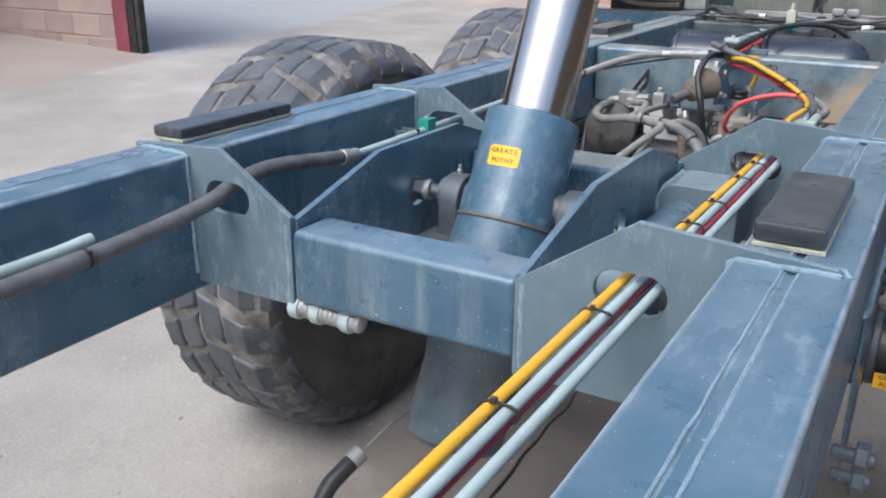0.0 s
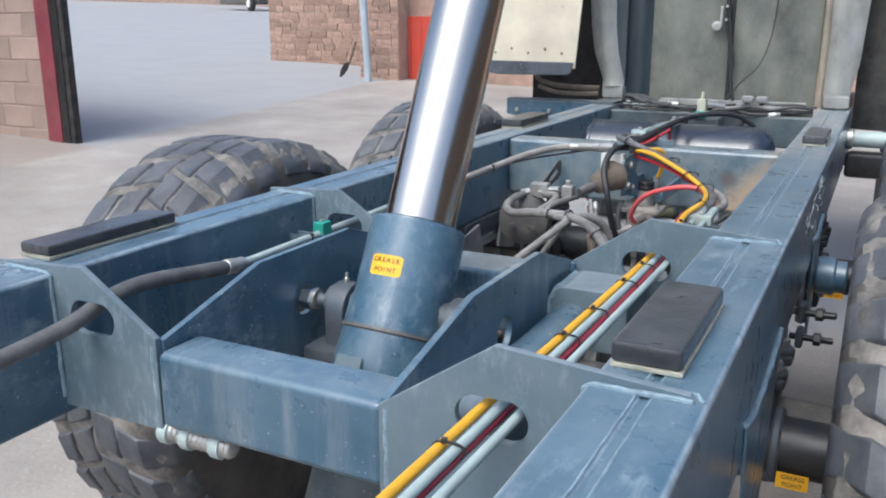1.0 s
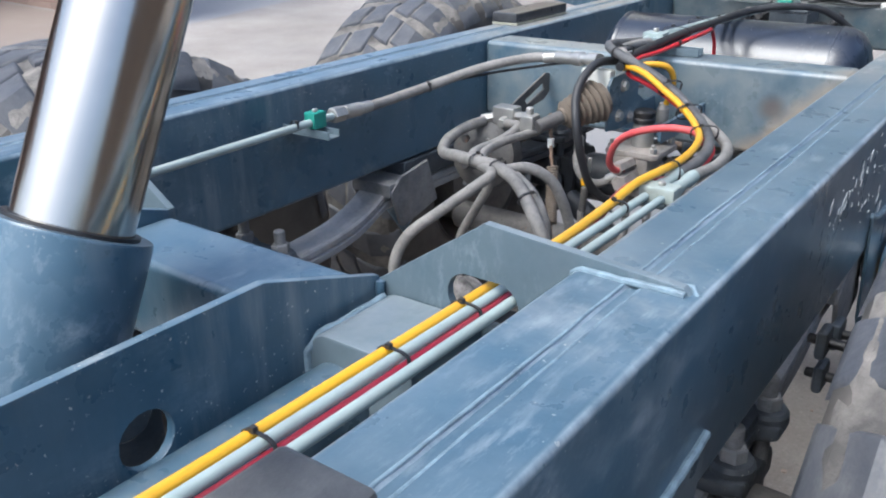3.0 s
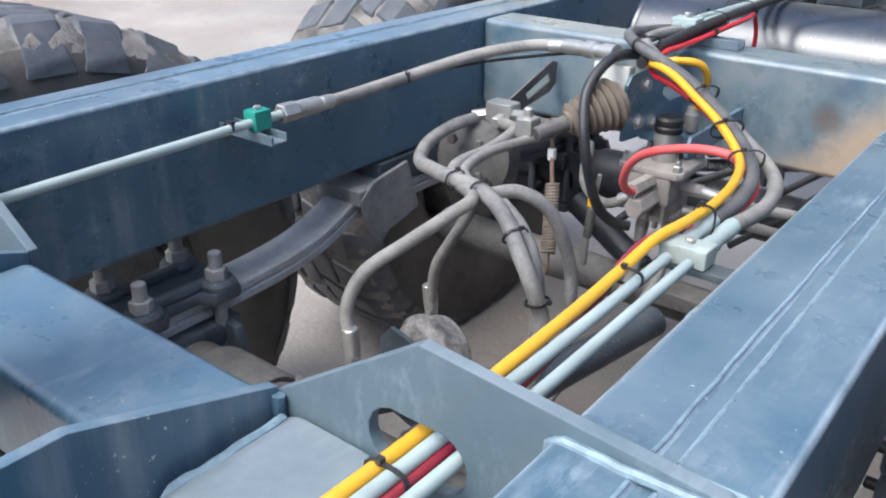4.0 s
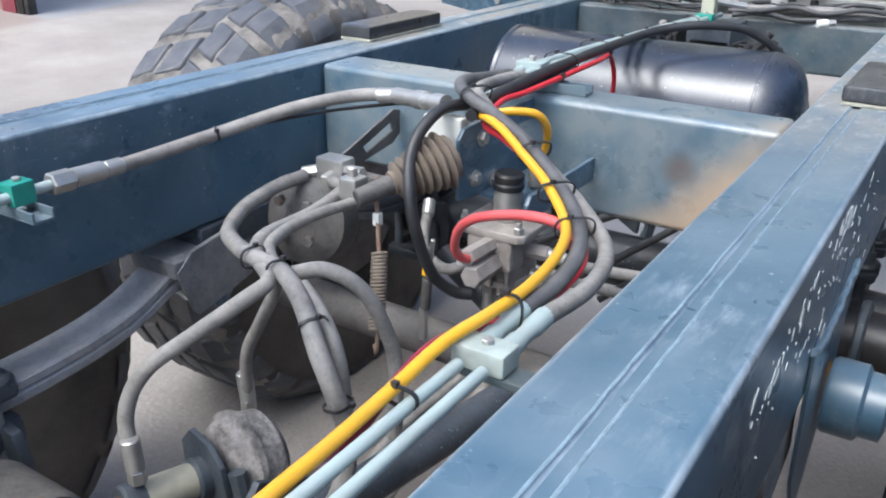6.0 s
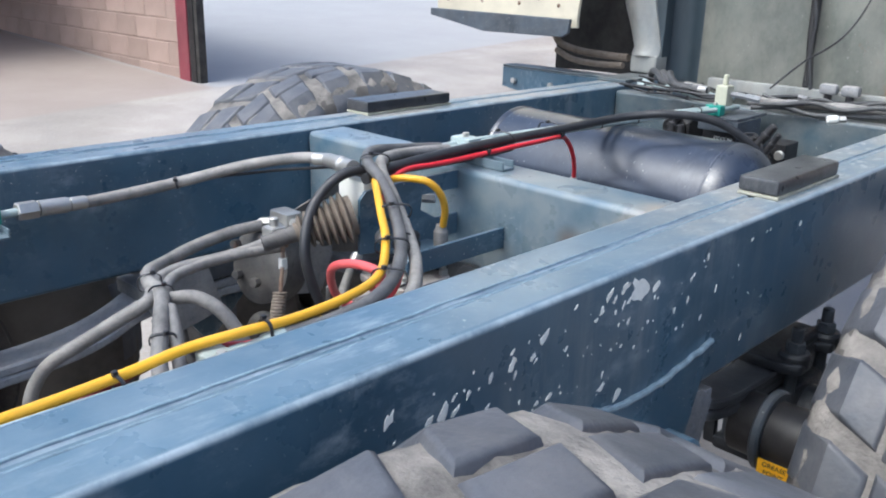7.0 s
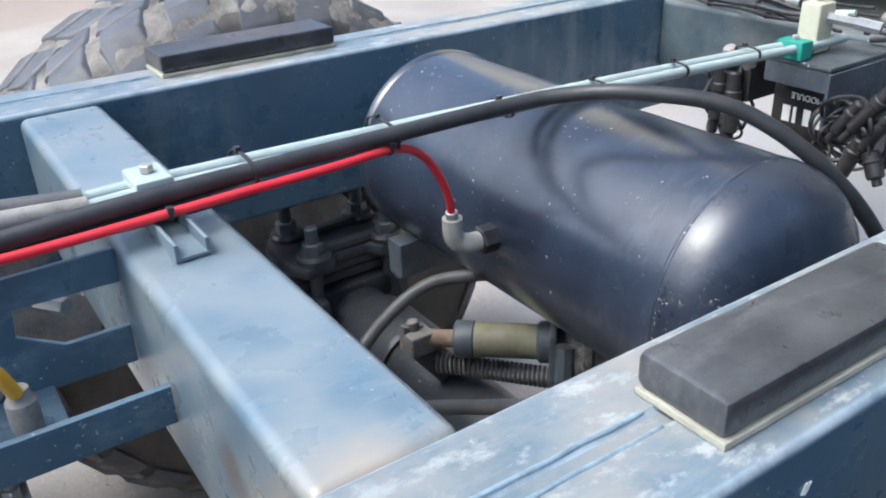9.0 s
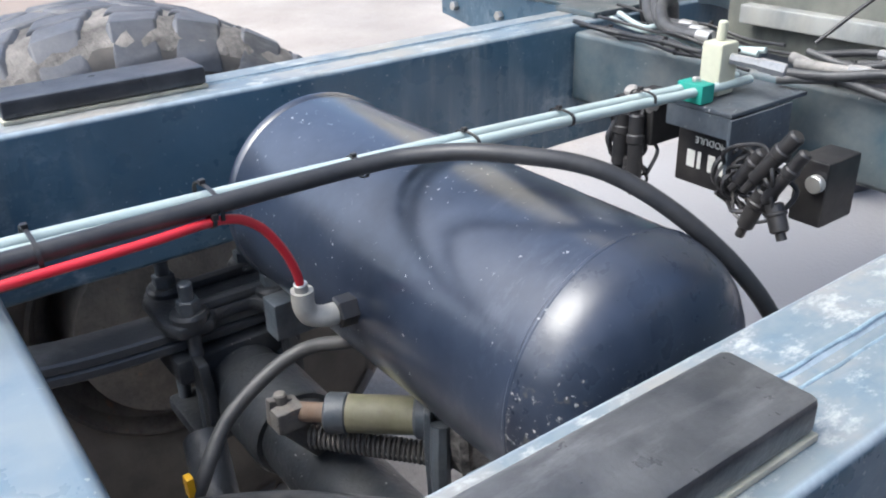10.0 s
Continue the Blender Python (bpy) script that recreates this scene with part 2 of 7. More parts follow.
HOSE_DUSTY = material("dusty_black_hose", (0.04, 0.041, 0.043), 0.5, var=0.25, scale=12, bump=0.15, dust=0.4, dust_col=(0.2, 0.19, 0.18))
PILLAR = material("dirty_grey_pillar", (0.22, 0.23, 0.225), 0.5, var=0.45, scale=7, bump=0.25, dust=0.65, dust_col=(0.38, 0.36, 0.31), rust=0.25, stretch=(1.6, 1, 0.7))
PILLAR_SAND = material("sandy_pillar", (0.28, 0.24, 0.18), 0.6, var=0.3, scale=5, bump=0.2, dust=0.3, rust=0.2)
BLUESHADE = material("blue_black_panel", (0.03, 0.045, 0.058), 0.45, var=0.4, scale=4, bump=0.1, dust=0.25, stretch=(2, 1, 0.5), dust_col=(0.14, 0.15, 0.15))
BLACKISH = material("dull_black", (0.012, 0.012, 0.012), 0.7, var=0.4, scale=6, bump=0.3, dust=0.15)


def sandy_corner():
    """Paint with a bare sandy corner and a rust spot, for the deep cross member."""
    m = PAINT.copy()
    m.name = "blue_grey_paint_with_sandy_corner"
    nt = m.node_tree
    N, L = nt.nodes.new, nt.links.new
    bs = next(n for n in nt.nodes if n.type == "BSDF_PRINCIPLED")
    src = bs.inputs["Base Color"].links[0].from_socket
    tc = next(n for n in nt.nodes if n.type == "TEX_COORD")

    def field(weights, offset, soft, noise_amount):
        d, nz, ad = N("ShaderNodeVectorMath"), N("ShaderNodeTexNoise"), N("ShaderNodeMath")
        d.operation = "DOT_PRODUCT"
        d.inputs[1].default_value = weights
        L(tc.outputs["Object"], d.inputs[0])
        nz.inputs["Scale"].default_value, nz.inputs["Detail"].default_value = 14, 5
        L(tc.outputs["Object"], nz.inputs["Vector"])
        ad.operation = "MULTIPLY_ADD"
        ad.inputs[1].default_value = noise_amount
        L(nz.outputs["Fac"], ad.inputs[0])
        L(d.outputs["Value"], ad.inputs[2])
        r = N("ShaderNodeMapRange")
        r.inputs["From Min"].default_value, r.inputs["From Max"].default_value = offset + noise_amount / 2 - soft, offset + noise_amount / 2 + soft
        L(ad.outputs[0], r.inputs["Value"])
        return r.outputs["Result"]

    def lay(fac, colour):
        x = N("ShaderNodeMix")
        x.data_type = "RGBA"
        L(fac, x.inputs[0])
        L(src, x.inputs[6])
        x.inputs[7].default_value = (*colour, 1)
        return x.outputs[2]

    src = lay(field((0, 0, 0), -0.05, 0.16, 0.9), (0.2, 0.235, 0.25))
    src = lay(field((4.75, 0, -5.4), 4.75 * 0.2 - 5.4 * 0.8, 0.18, 0.5), (0.42, 0.33, 0.24))
    gd = N("ShaderNodeVectorMath")
    gd.operation = "DISTANCE"
    gd.inputs[1].default_value = (0.27, 3.58, 0.91)
    L(tc.outputs["Object"], gd.inputs[0])
    r = N("ShaderNodeMapRange")
    r.inputs["From Min"].default_value, r.inputs["From Max"].default_value = 0.035, 0.012
    L(gd.outputs["Value"], r.inputs["Value"])
    half = N("ShaderNodeMath")
    half.operation, half.inputs[1].default_value = "MULTIPLY", 0.6
    L(r.outputs["Result"], half.inputs[0])
    src = lay(half.outputs[0], (0.15, 0.1, 0.07))
    L(src, bs.inputs["Base Color"])
    return m


PAINT_SANDY = sandy_corner()


def worn_front_glint():
    """Paint rubbed and dusty on top towards the front, with highlights painted on its edges."""
    m = PAINT.copy()
    m.name = "blue_grey_paint_rubbed_dusty"
    nt = m.node_tree
    N, L = nt.nodes.new, nt.links.new
    bs = next(n for n in nt.nodes if n.type == "BSDF_PRINCIPLED")
    src = bs.inputs["Base Color"].links[0].from_socket
    tc = next(n for n in nt.nodes if n.type == "TEX_COORD")
    sep, gm, sn = N("ShaderNodeSeparateXYZ"), N("ShaderNodeNewGeometry"), N("ShaderNodeSeparateXYZ")
    L(tc.outputs["Object"], sep.inputs[0])
    L(gm.outputs["Normal"], sn.inputs[0])

    def ranged(sock, lo, hi, top=1.0):
        r = N("ShaderNodeMapRange")
        r.inputs["From Min"].default_value, r.inputs["From Max"].default_value, r.inputs["To Max"].default_value = lo, hi, top
        L(sock, r.inputs["Value"])
        return r.outputs["Result"]

    def times(a, b):
        x = N("ShaderNodeMath")
        x.operation = "MULTIPLY"
        L(a, x.inputs[0])
        L(b, x.inputs[1])
        return x.outputs[0]

    def blotch(scale, detail, lo, hi, by):
        v, n = N("ShaderNodeVectorMath"), N("ShaderNodeTexNoise")
        v.operation, v.inputs[1].default_value = "MULTIPLY", by
        L(tc.outputs["Object"], v.inputs[0])
        n.inputs["Scale"].default_value, n.inputs["Detail"].default_value, n.inputs["Roughness"].default_value = scale, detail, 0.7
        L(v.outputs[0], n.inputs["Vector"])
        return ranged(n.outputs["Fac"], lo, hi)

    zone = times(ranged(sep.outputs["Y"], 3.3, 3.85), ranged(sn.outputs["Z"], 0.2, 0.9))
    for fac, colour in ((blotch(12, 8, 0.3, 0.6, (1, 0.6, 1)), (0.19, 0.22, 0.235)), (blotch(7, 6, 0.44, 0.62, (1, 0.7, 1)), (0.28, 0.268, 0.245)), (blotch(45, 6, 0.53, 0.64, (1, 0.5, 1)), (0.4, 0.41, 0.4))):
        x = N("ShaderNodeMix")
        x.data_type = "RGBA"
        L(times(zone, fac), x.inputs[0])
        L(src, x.inputs[6])
        x.inputs[7].default_value = (*colour, 1)
        src = x.outputs[2]
    # highlight painted pale along the rounded edges, broken up like rubbed paint
    edge = times(ranged(sn.outputs["Z"], 0.12, 0.4), ranged(sn.outputs["Z"], 0.97, 0.85))
    x = N("ShaderNodeMix")
    x.data_type = "RGBA"
    L(times(edge, blotch(7, 8, 0.3, 0.62, (1, 1.6, 1))), x.inputs[0])
    L(src, x.inputs[6])
    x.inputs[7].default_value = (0.36, 0.43, 0.48, 1)
    src = x.outputs[2]
    L(src, bs.inputs["Base Color"])
    rough = bs.inputs["Roughness"].links[0].from_socket
    mixr = N("ShaderNodeMix")
    L(zone, mixr.inputs[0])
    L(rough, mixr.inputs[2])
    mixr.inputs[3].default_value = 0.65
    L(mixr.outputs[0], bs.inputs["Roughness"])
    return m


PAINT_WORN_GLINT = worn_front_glint()


def shaded_front_end(m, y0, y1):
    """Blackens the spring's front end: shade below the tank, put into the colour."""
    nt = m.node_tree
    N, L = nt.nodes.new, nt.links.new
    bs = next(n for n in nt.nodes if n.type == "BSDF_PRINCIPLED")
    src = bs.inputs["Base Color"].links[0].from_socket
    gm, sep, rng, n, add, x = N("ShaderNodeNewGeometry"), N("ShaderNodeSeparateXYZ"), N("ShaderNodeMapRange"), N("ShaderNodeTexNoise"), N("ShaderNodeMath"), N("ShaderNodeMix")
    n.inputs["Scale"].default_value, n.inputs["Detail"].default_value = 9, 5
    L(gm.outputs["Position"], sep.inputs[0])
    L(gm.outputs["Position"], n.inputs["Vector"])
    add.operation = "MULTIPLY_ADD"
    add.inputs[1].default_value = 0.5
    L(n.outputs["Fac"], add.inputs[0])
    L(sep.outputs["Y"], add.inputs[2])
    rng.inputs["From Min"].default_value, rng.inputs["From Max"].default_value, rng.inputs["To Max"].default_value = y0 + 0.25, y1 + 0.25, 0.88
    L(add.outputs[0], rng.inputs["Value"])
    x.data_type = "RGBA"
    L(rng.outputs["Result"], x.inputs[0])
    L(src, x.inputs[6])
    x.inputs[7].default_value = (0.028, 0.032, 0.038, 1)
    L(x.outputs[2], bs.inputs["Base Color"])


LEAF = material("dusty_spring_steel", (0.29, 0.305, 0.325), 0.42, 0.0, var=0.4, scale=10, fine=130, bump=0.3, dust_sky=0.5, dust=0.6, dust_col=(0.5, 0.475, 0.44), rust=0.12, grit=0.45)
shaded_front_end(LEAF, 3.5, 3.75)


def varied(base_mat, amount):
    """Vary a stone or block material from piece to piece."""
    nt = base_mat.node_tree
    bs = next(n for n in nt.nodes if n.type == "BSDF_PRINCIPLED")
    src = bs.inputs["Base Color"].links[0].from_socket
    info, hsv, rng = nt.nodes.new("ShaderNodeObjectInfo"), nt.nodes.new("ShaderNodeHueSaturation"), nt.nodes.new("ShaderNodeMapRange")
    rng.inputs["To Min"].default_value, rng.inputs["To Max"].default_value = 1 - amount, 1 + amount
    nt.links.new(info.outputs["Random"], rng.inputs["Value"])
    nt.links.new(rng.outputs["Result"], hsv.inputs["Value"])
    nt.links.new(src, hsv.inputs["Color"])
    nt.links.new(hsv.outputs["Color"], bs.inputs["Base Color"])


varied(BLOCK, 0.12)
varied(STONE, 0.25)


# ---- mesh tools ----
def box(x0, x1, y0, y1, z0, z1, bev=0.0, seg=2, bm=None):
    own = bmesh.new()
    bmesh.ops.create_cube(own, size=1, matrix=Matrix.Translation(((x0 + x1) / 2, (y0 + y1) / 2, (z0 + z1) / 2)) @ Matrix.Diagonal((x1 - x0, y1 - y0, z1 - z0, 1)))
    if bev:
        bmesh.ops.bevel(own, geom=own.edges[:], offset=bev, segments=seg, affect="EDGES", profile=0.5)
    return merge(bm, own)


def merge(bm, own):
    if bm is None:
        return own
    me = bpy.data.meshes.new("tmp")
    own.to_mesh(me)
    bm.from_mesh(me)
    bpy.data.meshes.remove(me)
    own.free()
    return bm


def plate(outline, axis, a0, a1, holes=(), bev=0.0015, bm=None):
    """A flat plate: outline in the two other axes, extruded from a0 to a1 along axis, with holes cut through."""
    own = bmesh.new()

    def at3(p, a):
        return {"x": (a, p[0], p[1]), "y": (p[0], a, p[1]), "z": (p[0], p[1], a)}[axis]

    edges = []
    for loop in (outline, *holes):
        vs = [own.verts.new(at3(p, a0)) for p in loop]
        edges += [own.edges.new((vs[i], vs[(i + 1) % len(vs)])) for i in range(len(vs))]
    bmesh.ops.triangle_fill(own, use_beauty=True, edges=edges)
    res = bmesh.ops.extrude_face_region(own, geom=own.faces[:])
    d = Vector(at3((0, 0), a1)) - Vector(at3((0, 0), a0))
    bmesh.ops.translate(own, verts=[v for v in res["geom"] if isinstance(v, bmesh.types.BMVert)], vec=d)
    bmesh.ops.recalc_face_normals(own, faces=own.faces[:])
    bmesh.ops.dissolve_limit(own, angle_limit=0.01, verts=own.verts[:], edges=own.edges[:])
    if bev:
        sharp = [e for e in own.edges if len(e.link_faces) == 2 and e.calc_face_angle(0) > 0.6]
        bmesh.ops.bevel(own, geom=sharp, offset=bev, segments=2, affect="EDGES", profile=0.5)
    return merge(bm, own)


def round_hole(cx, cy, rx, ry, n=18):
    return [(cx + rx * math.cos(2 * math.pi * i / n), cy + ry * math.sin(2 * math.pi * i / n)) for i in range(n)]


def slot_hole(cx, cy, half, r, n=16, ang=0.0):
    pts = []
    for i in range(n):
        a = 2 * math.pi * (i + 0.5) / n
        x, y = r * math.cos(a) + (half if math.cos(a) > 0 else -half), r * math.sin(a)
        pts.append((cx + x * math.cos(ang) - y * math.sin(ang), cy + x * math.sin(ang) + y * math.cos(ang)))
    return pts


def spline(points, per=8):
    p = [Vector(q) for q in points]
    if len(p) < 3:
        return p
    p = [2 * p[0] - p[1], *p, 2 * p[-1] - p[-2]]
    out = []
    for i in range(1, len(p) - 2):
        a, b, c, d = p[i - 1:i + 3]
        for k in range(per):
            t = k / per
            out.append(0.5 * (2 * b + (c - a) * t + (2 * a - 5 * b + 4 * c - d) * t * t + (3 * b - a - 3 * c + d) * t ** 3))
    return out + [p[-2]]


def tube(points, r, n=12, per=8, smooth=True, bm=None, radii=None):
    """A hose, pipe or rod swept along the points."""
    own = bmesh.new()
    pts = spline(points, per) if smooth else [Vector(q) for q in points]
    up, rings = None, []
    for i, q in enumerate(pts):
        d = (pts[min(i + 1, len(pts) - 1)] - pts[max(i - 1, 0)]).normalized()
        if up is None:
            up = d.orthogonal().normalized()
        up = (up - d * up.dot(d)).normalized()
        side = d.cross(up)
        rr = r if radii is None else radii[min(len(radii) - 1, int(i * len(radii) / len(pts)))]
        rings.append([own.verts.new(q + rr * (math.cos(2 * math.pi * k / n) * up + math.sin(2 * math.pi * k / n) * side)) for k in range(n)])
    for a, b in zip(rings, rings[1:]):
        for k in range(n):
            own.faces.new((a[k], a[(k + 1) % n], b[(k + 1) % n], b[k]))
    own.faces.new(rings[0][::-1])
    own.faces.new(rings[-1])
    return merge(bm, own)


def lathe(profile, m=None, n=32, bm=None):
    """Turned shape: (radius, height) pairs about z, then moved by m."""
    own = bmesh.new()
    rings = []
    for r, h in profile:
        rings.append([own.verts.new((r * math.cos(2 * math.pi * k / n), r * math.sin(2 * math.pi * k / n), h)) for k in range(n)] if r > 1e-6 else [own.verts.new((0, 0, h))])
    for a, b in zip(rings, rings[1:]):
        for k in range(n):
            j = (k + 1) % n
            if len(a) == 1 and len(b) == 1:
                continue
            if len(a) == 1:
                own.faces.new((a[0], b[j], b[k]))
            elif len(b) == 1:
                own.faces.new((a[k], a[j], b[0]))
            else:
                own.faces.new((a[k], a[j], b[j], b[k]))
    bmesh.ops.recalc_face_normals(own, faces=own.faces[:])
    if m is not None:
        bmesh.ops.transform(own, matrix=m, verts=own.verts[:])
    return merge(bm, own)


def along(p, q):
    """The pose at p whose z axis points to q."""
    d = Vector(q) - Vector(p)
    return Matrix.Translation(p) @ d.to_track_quat("Z", "Y").to_matrix().to_4x4()


def rod(p, q, r, n=16, bev=0.0, bm=None):
    L = (Vector(q) - Vector(p)).length
    b = min(bev, r * 0.5, L * 0.4)
    prof = [(0, 0), (r - b, 0), (r, b), (r, L - b), (r - b, L), (0, L)] if b else [(0, 0), (r, 0), (r, L), (0, L)]
    return lathe(prof, along(p, q), n, bm)


def hexrod(p, q, r, bm=None):
    return rod(p, q, r, 6, r * 0.12, bm)


def part(name, bm, mat, parent=None, label="", smooth=35):
    """One mesh object out of a bmesh, under a thing or a part."""
    me = bpy.data.meshes.new(name)
    bm.to_mesh(me)
    bm.free()
    me.materials.append(mat)
    if smooth:
        for p in me.polygons:
            p.use_smooth = True
        me.set_sharp_from_angle(angle=radians(smooth))
    ob = new(name, me)
    if parent is not None:
        ob.parent = parent
        if parent.type == "EMPTY" or parent.location.length:
            ob.matrix_parent_inverse = parent.matrix_world.inverted()
    if label:
        ob["label"] = label
    if smooth:
        flat = ob.modifiers.new("face_normals", "WEIGHTED_NORMAL")
        flat.keep_sharp = True
    return ob


def thing(name, label, category, base=(0, 0, 0), group=""):
    """An empty at the thing's base that carries its parts."""
    ob = new(name)
    ob.matrix_world = Matrix.Translation(base)
    ob.empty_display_size = 0.05
    return tagged(ob, label, category, group)


# ---- ground ----
GZ = -0.08  # the yard's level under the wheels


def ground_height(x, y):
    """The yard is level under the chassis and rises gently towards the buildings."""
    s = -0.7 * x + 0.71 * (y - 2.4) - 1.0
    return GZ + (0.045 * (math.sqrt(s * s + 0.6) + s) / 2 - 0.004 if s < 60 else 0.045 * s)


def build_ground():
    bm = bmesh.new()
    steps = [-400, -150, -60, -30, -20, -15, -12] + [-10 + 0.5 * i for i in range(41)] + [12, 15, 20, 30, 60, 150, 400]
    grid = [[bm.verts.new((x, y + 4, ground_height(x, y + 4))) for x in steps] for y in steps]
    for i in range(len(steps) - 1):
        for j in range(len(steps) - 1):
            bm.faces.new((grid[i][j], grid[i][j + 1], grid[i + 1][j + 1], grid[i + 1][j]))
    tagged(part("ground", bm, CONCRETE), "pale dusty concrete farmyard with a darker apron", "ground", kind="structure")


def ground_zones():
    """A paler slab beyond the shed corner and a browner floor inside the shed."""
    nt = CONCRETE.node_tree
    bs = next(n for n in nt.nodes if n.type == "BSDF_PRINCIPLED")
    src = bs.inputs["Base Color"].links[0].from_socket
    tc = next(n for n in nt.nodes if n.type == "TEX_COORD")
    sep = nt.nodes.new("ShaderNodeSeparateXYZ")
    nt.links.new(tc.outputs["Object"], sep.inputs[0])

    def step(sock, lo, hi):
        r = nt.nodes.new("ShaderNodeMapRange")
        r.inputs["From Min"].default_value, r.inputs["From Max"].default_value = lo, hi
        nt.links.new(sock, r.inputs["Value"])
        return r.outputs["Result"]

    def times(a, b):
        m = nt.nodes.new("ShaderNodeMath")
        m.operation = "MULTIPLY"
        nt.links.new(a, m.inputs[0])
        nt.links.new(b, m.inputs[1])
        return m.outputs[0]

    edge = nt.nodes.new("ShaderNodeVectorMath")
    edge.operation = "DOT_PRODUCT"
    edge.inputs[1].default_value = (1.0, 0.11, 0.0)
    nt.links.new(tc.outputs["Object"], edge.inputs[0])
    west = step(edge.outputs["Value"], -5.33, -5.43)
    for north, colour, amount in ((step(sep.outputs["Y"], 6.6, 6.75), (0.32, 0.325, 0.335), 0.8), (step(sep.outputs["Y"], 6.75, 6.6), (0.29, 0.235, 0.205), 0.7)):
        mx = nt.nodes.new("ShaderNodeMix")
        mx.data_type = "RGBA"
        k = nt.nodes.new("ShaderNodeMath")
        k.operation = "MULTIPLY"
        k.inputs[1].default_value = amount
        nt.links.new(times(west, north), k.inputs[0])
        nt.links.new(k.outputs[0], mx.inputs[0])
        nt.links.new(src, mx.inputs[6])
        mx.inputs[7].default_value = (*colour, 1)
        src = mx.outputs[2]
    # shade beneath the chassis, painted into the concrete as a browner dirty patch
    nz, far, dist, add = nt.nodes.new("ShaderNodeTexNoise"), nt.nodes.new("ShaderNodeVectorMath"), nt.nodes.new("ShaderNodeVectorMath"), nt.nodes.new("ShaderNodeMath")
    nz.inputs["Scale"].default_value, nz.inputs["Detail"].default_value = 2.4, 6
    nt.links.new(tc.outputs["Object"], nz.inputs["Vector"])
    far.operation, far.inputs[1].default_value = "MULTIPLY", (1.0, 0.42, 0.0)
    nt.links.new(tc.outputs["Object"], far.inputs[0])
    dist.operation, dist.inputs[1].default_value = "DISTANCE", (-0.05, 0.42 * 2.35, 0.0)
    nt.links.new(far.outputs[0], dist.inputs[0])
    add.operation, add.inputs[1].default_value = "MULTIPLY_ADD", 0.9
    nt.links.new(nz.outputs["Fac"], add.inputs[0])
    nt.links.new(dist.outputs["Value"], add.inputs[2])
    dirt_shade = step(add.outputs[0], 1.25, 0.95)
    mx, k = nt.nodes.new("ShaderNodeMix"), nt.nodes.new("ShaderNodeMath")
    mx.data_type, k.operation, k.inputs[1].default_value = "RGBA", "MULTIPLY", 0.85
    nt.links.new(dirt_shade, k.inputs[0])
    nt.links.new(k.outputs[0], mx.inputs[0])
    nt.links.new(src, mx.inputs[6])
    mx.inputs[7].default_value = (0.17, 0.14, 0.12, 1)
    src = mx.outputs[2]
    # daylight on the ground ahead of the tank, put into a paler colour
    d2, a2 = nt.nodes.new("ShaderNodeVectorMath"), nt.nodes.new("ShaderNodeMath")
    d2.operation, d2.inputs[1].default_value = "DISTANCE", (-0.3, 6.2, GZ)
    nt.links.new(tc.outputs["Object"], d2.inputs[0])
    a2.operation, a2.inputs[1].default_value = "MULTIPLY_ADD", 0.5
    nt.links.new(nz.outputs["Fac"], a2.inputs[0])
    nt.links.new(d2.outputs["Value"], a2.inputs[2])
    m3 = nt.nodes.new("ShaderNodeMix")
    m3.data_type = "RGBA"
    nt.links.new(step(a2.outputs[0], 1.9, 1.4), m3.inputs[0])
    nt.links.new(src, m3.inputs[6])
    m3.inputs[7].default_value = (0.33, 0.32, 0.315, 1)
    nt.links.new(m3.outputs[2], bs.inputs["Base Color"])


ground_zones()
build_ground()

# ---- chassis ----
R0, R1 = 0.415, 0.547     # right rail, inner and outer face
L0, L1 = -0.582, -0.466   # left rail, outer and inner face
TOP, BOT = 1.0, 0.757
Y0, Y1 = -0.6, 6.2
chassis = thing("tipper_chassis", "blue-grey painted steel tipper chassis with twin welded rails", "vehicle chassis", (0, 2.5, 0.74))


def arc(cx, cz, r, a0, a1, n=4):
    return [(cx + r * math.cos(radians(a0 + (a1 - a0) * i / n)), cz + r * math.sin(radians(a0 + (a1 - a0) * i / n))) for i in range(n + 1)]


def rail_mesh(x0, x1, y0, y1):
    """Two channels welded toe to toe: rounded edges and a shallow groove along the middle of the top."""
    c, r, bot = (x0 + x1) / 2, 0.008, BOT
    e = 0.0015  # a narrow flat beside each rounded edge keeps the faces flat
    prof = [(x0, bot + r + e)] + arc(x0 + r, bot + r, r, 180, 270) + [(x0 + r + e, bot), (x1 - r - e, bot)] + arc(x1 - r, bot + r, r, 270, 360)
    prof += [(x1, bot + r + e), (x1, TOP - r - e)] + arc(x1 - r, TOP - r, r, 0, 90) + [(x1 - r - e, TOP), (c + 0.0105, TOP)]
    prof += [(c + 0.009, TOP), (c + 0.005, TOP - 0.004), (c - 0.005, TOP - 0.004), (c - 0.009, TOP), (c - 0.0105, TOP), (x0 + r + e, TOP)] + arc(x0 + r, TOP - r, r, 90, 180) + [(x0, TOP - r - e)]
    bm = bmesh.new()
    n = max(2, int((y1 - y0) / 0.25))
    rings = [[bm.verts.new((x, y0 + (y1 - y0) * k / n, z)) for x, z in prof] for k in range(n + 1)]
    m = len(prof)
    for a, b in zip(rings, rings[1:]):
        for k in range(m):
            bm.faces.new((a[k], b[k], b[(k + 1) % m], a[(k + 1) % m]))
    bm.faces.new(rings[0])
    bm.faces.new(rings[-1][::-1])
    bmesh.ops.recalc_face_normals(bm, faces=bm.faces[:])
    return bm


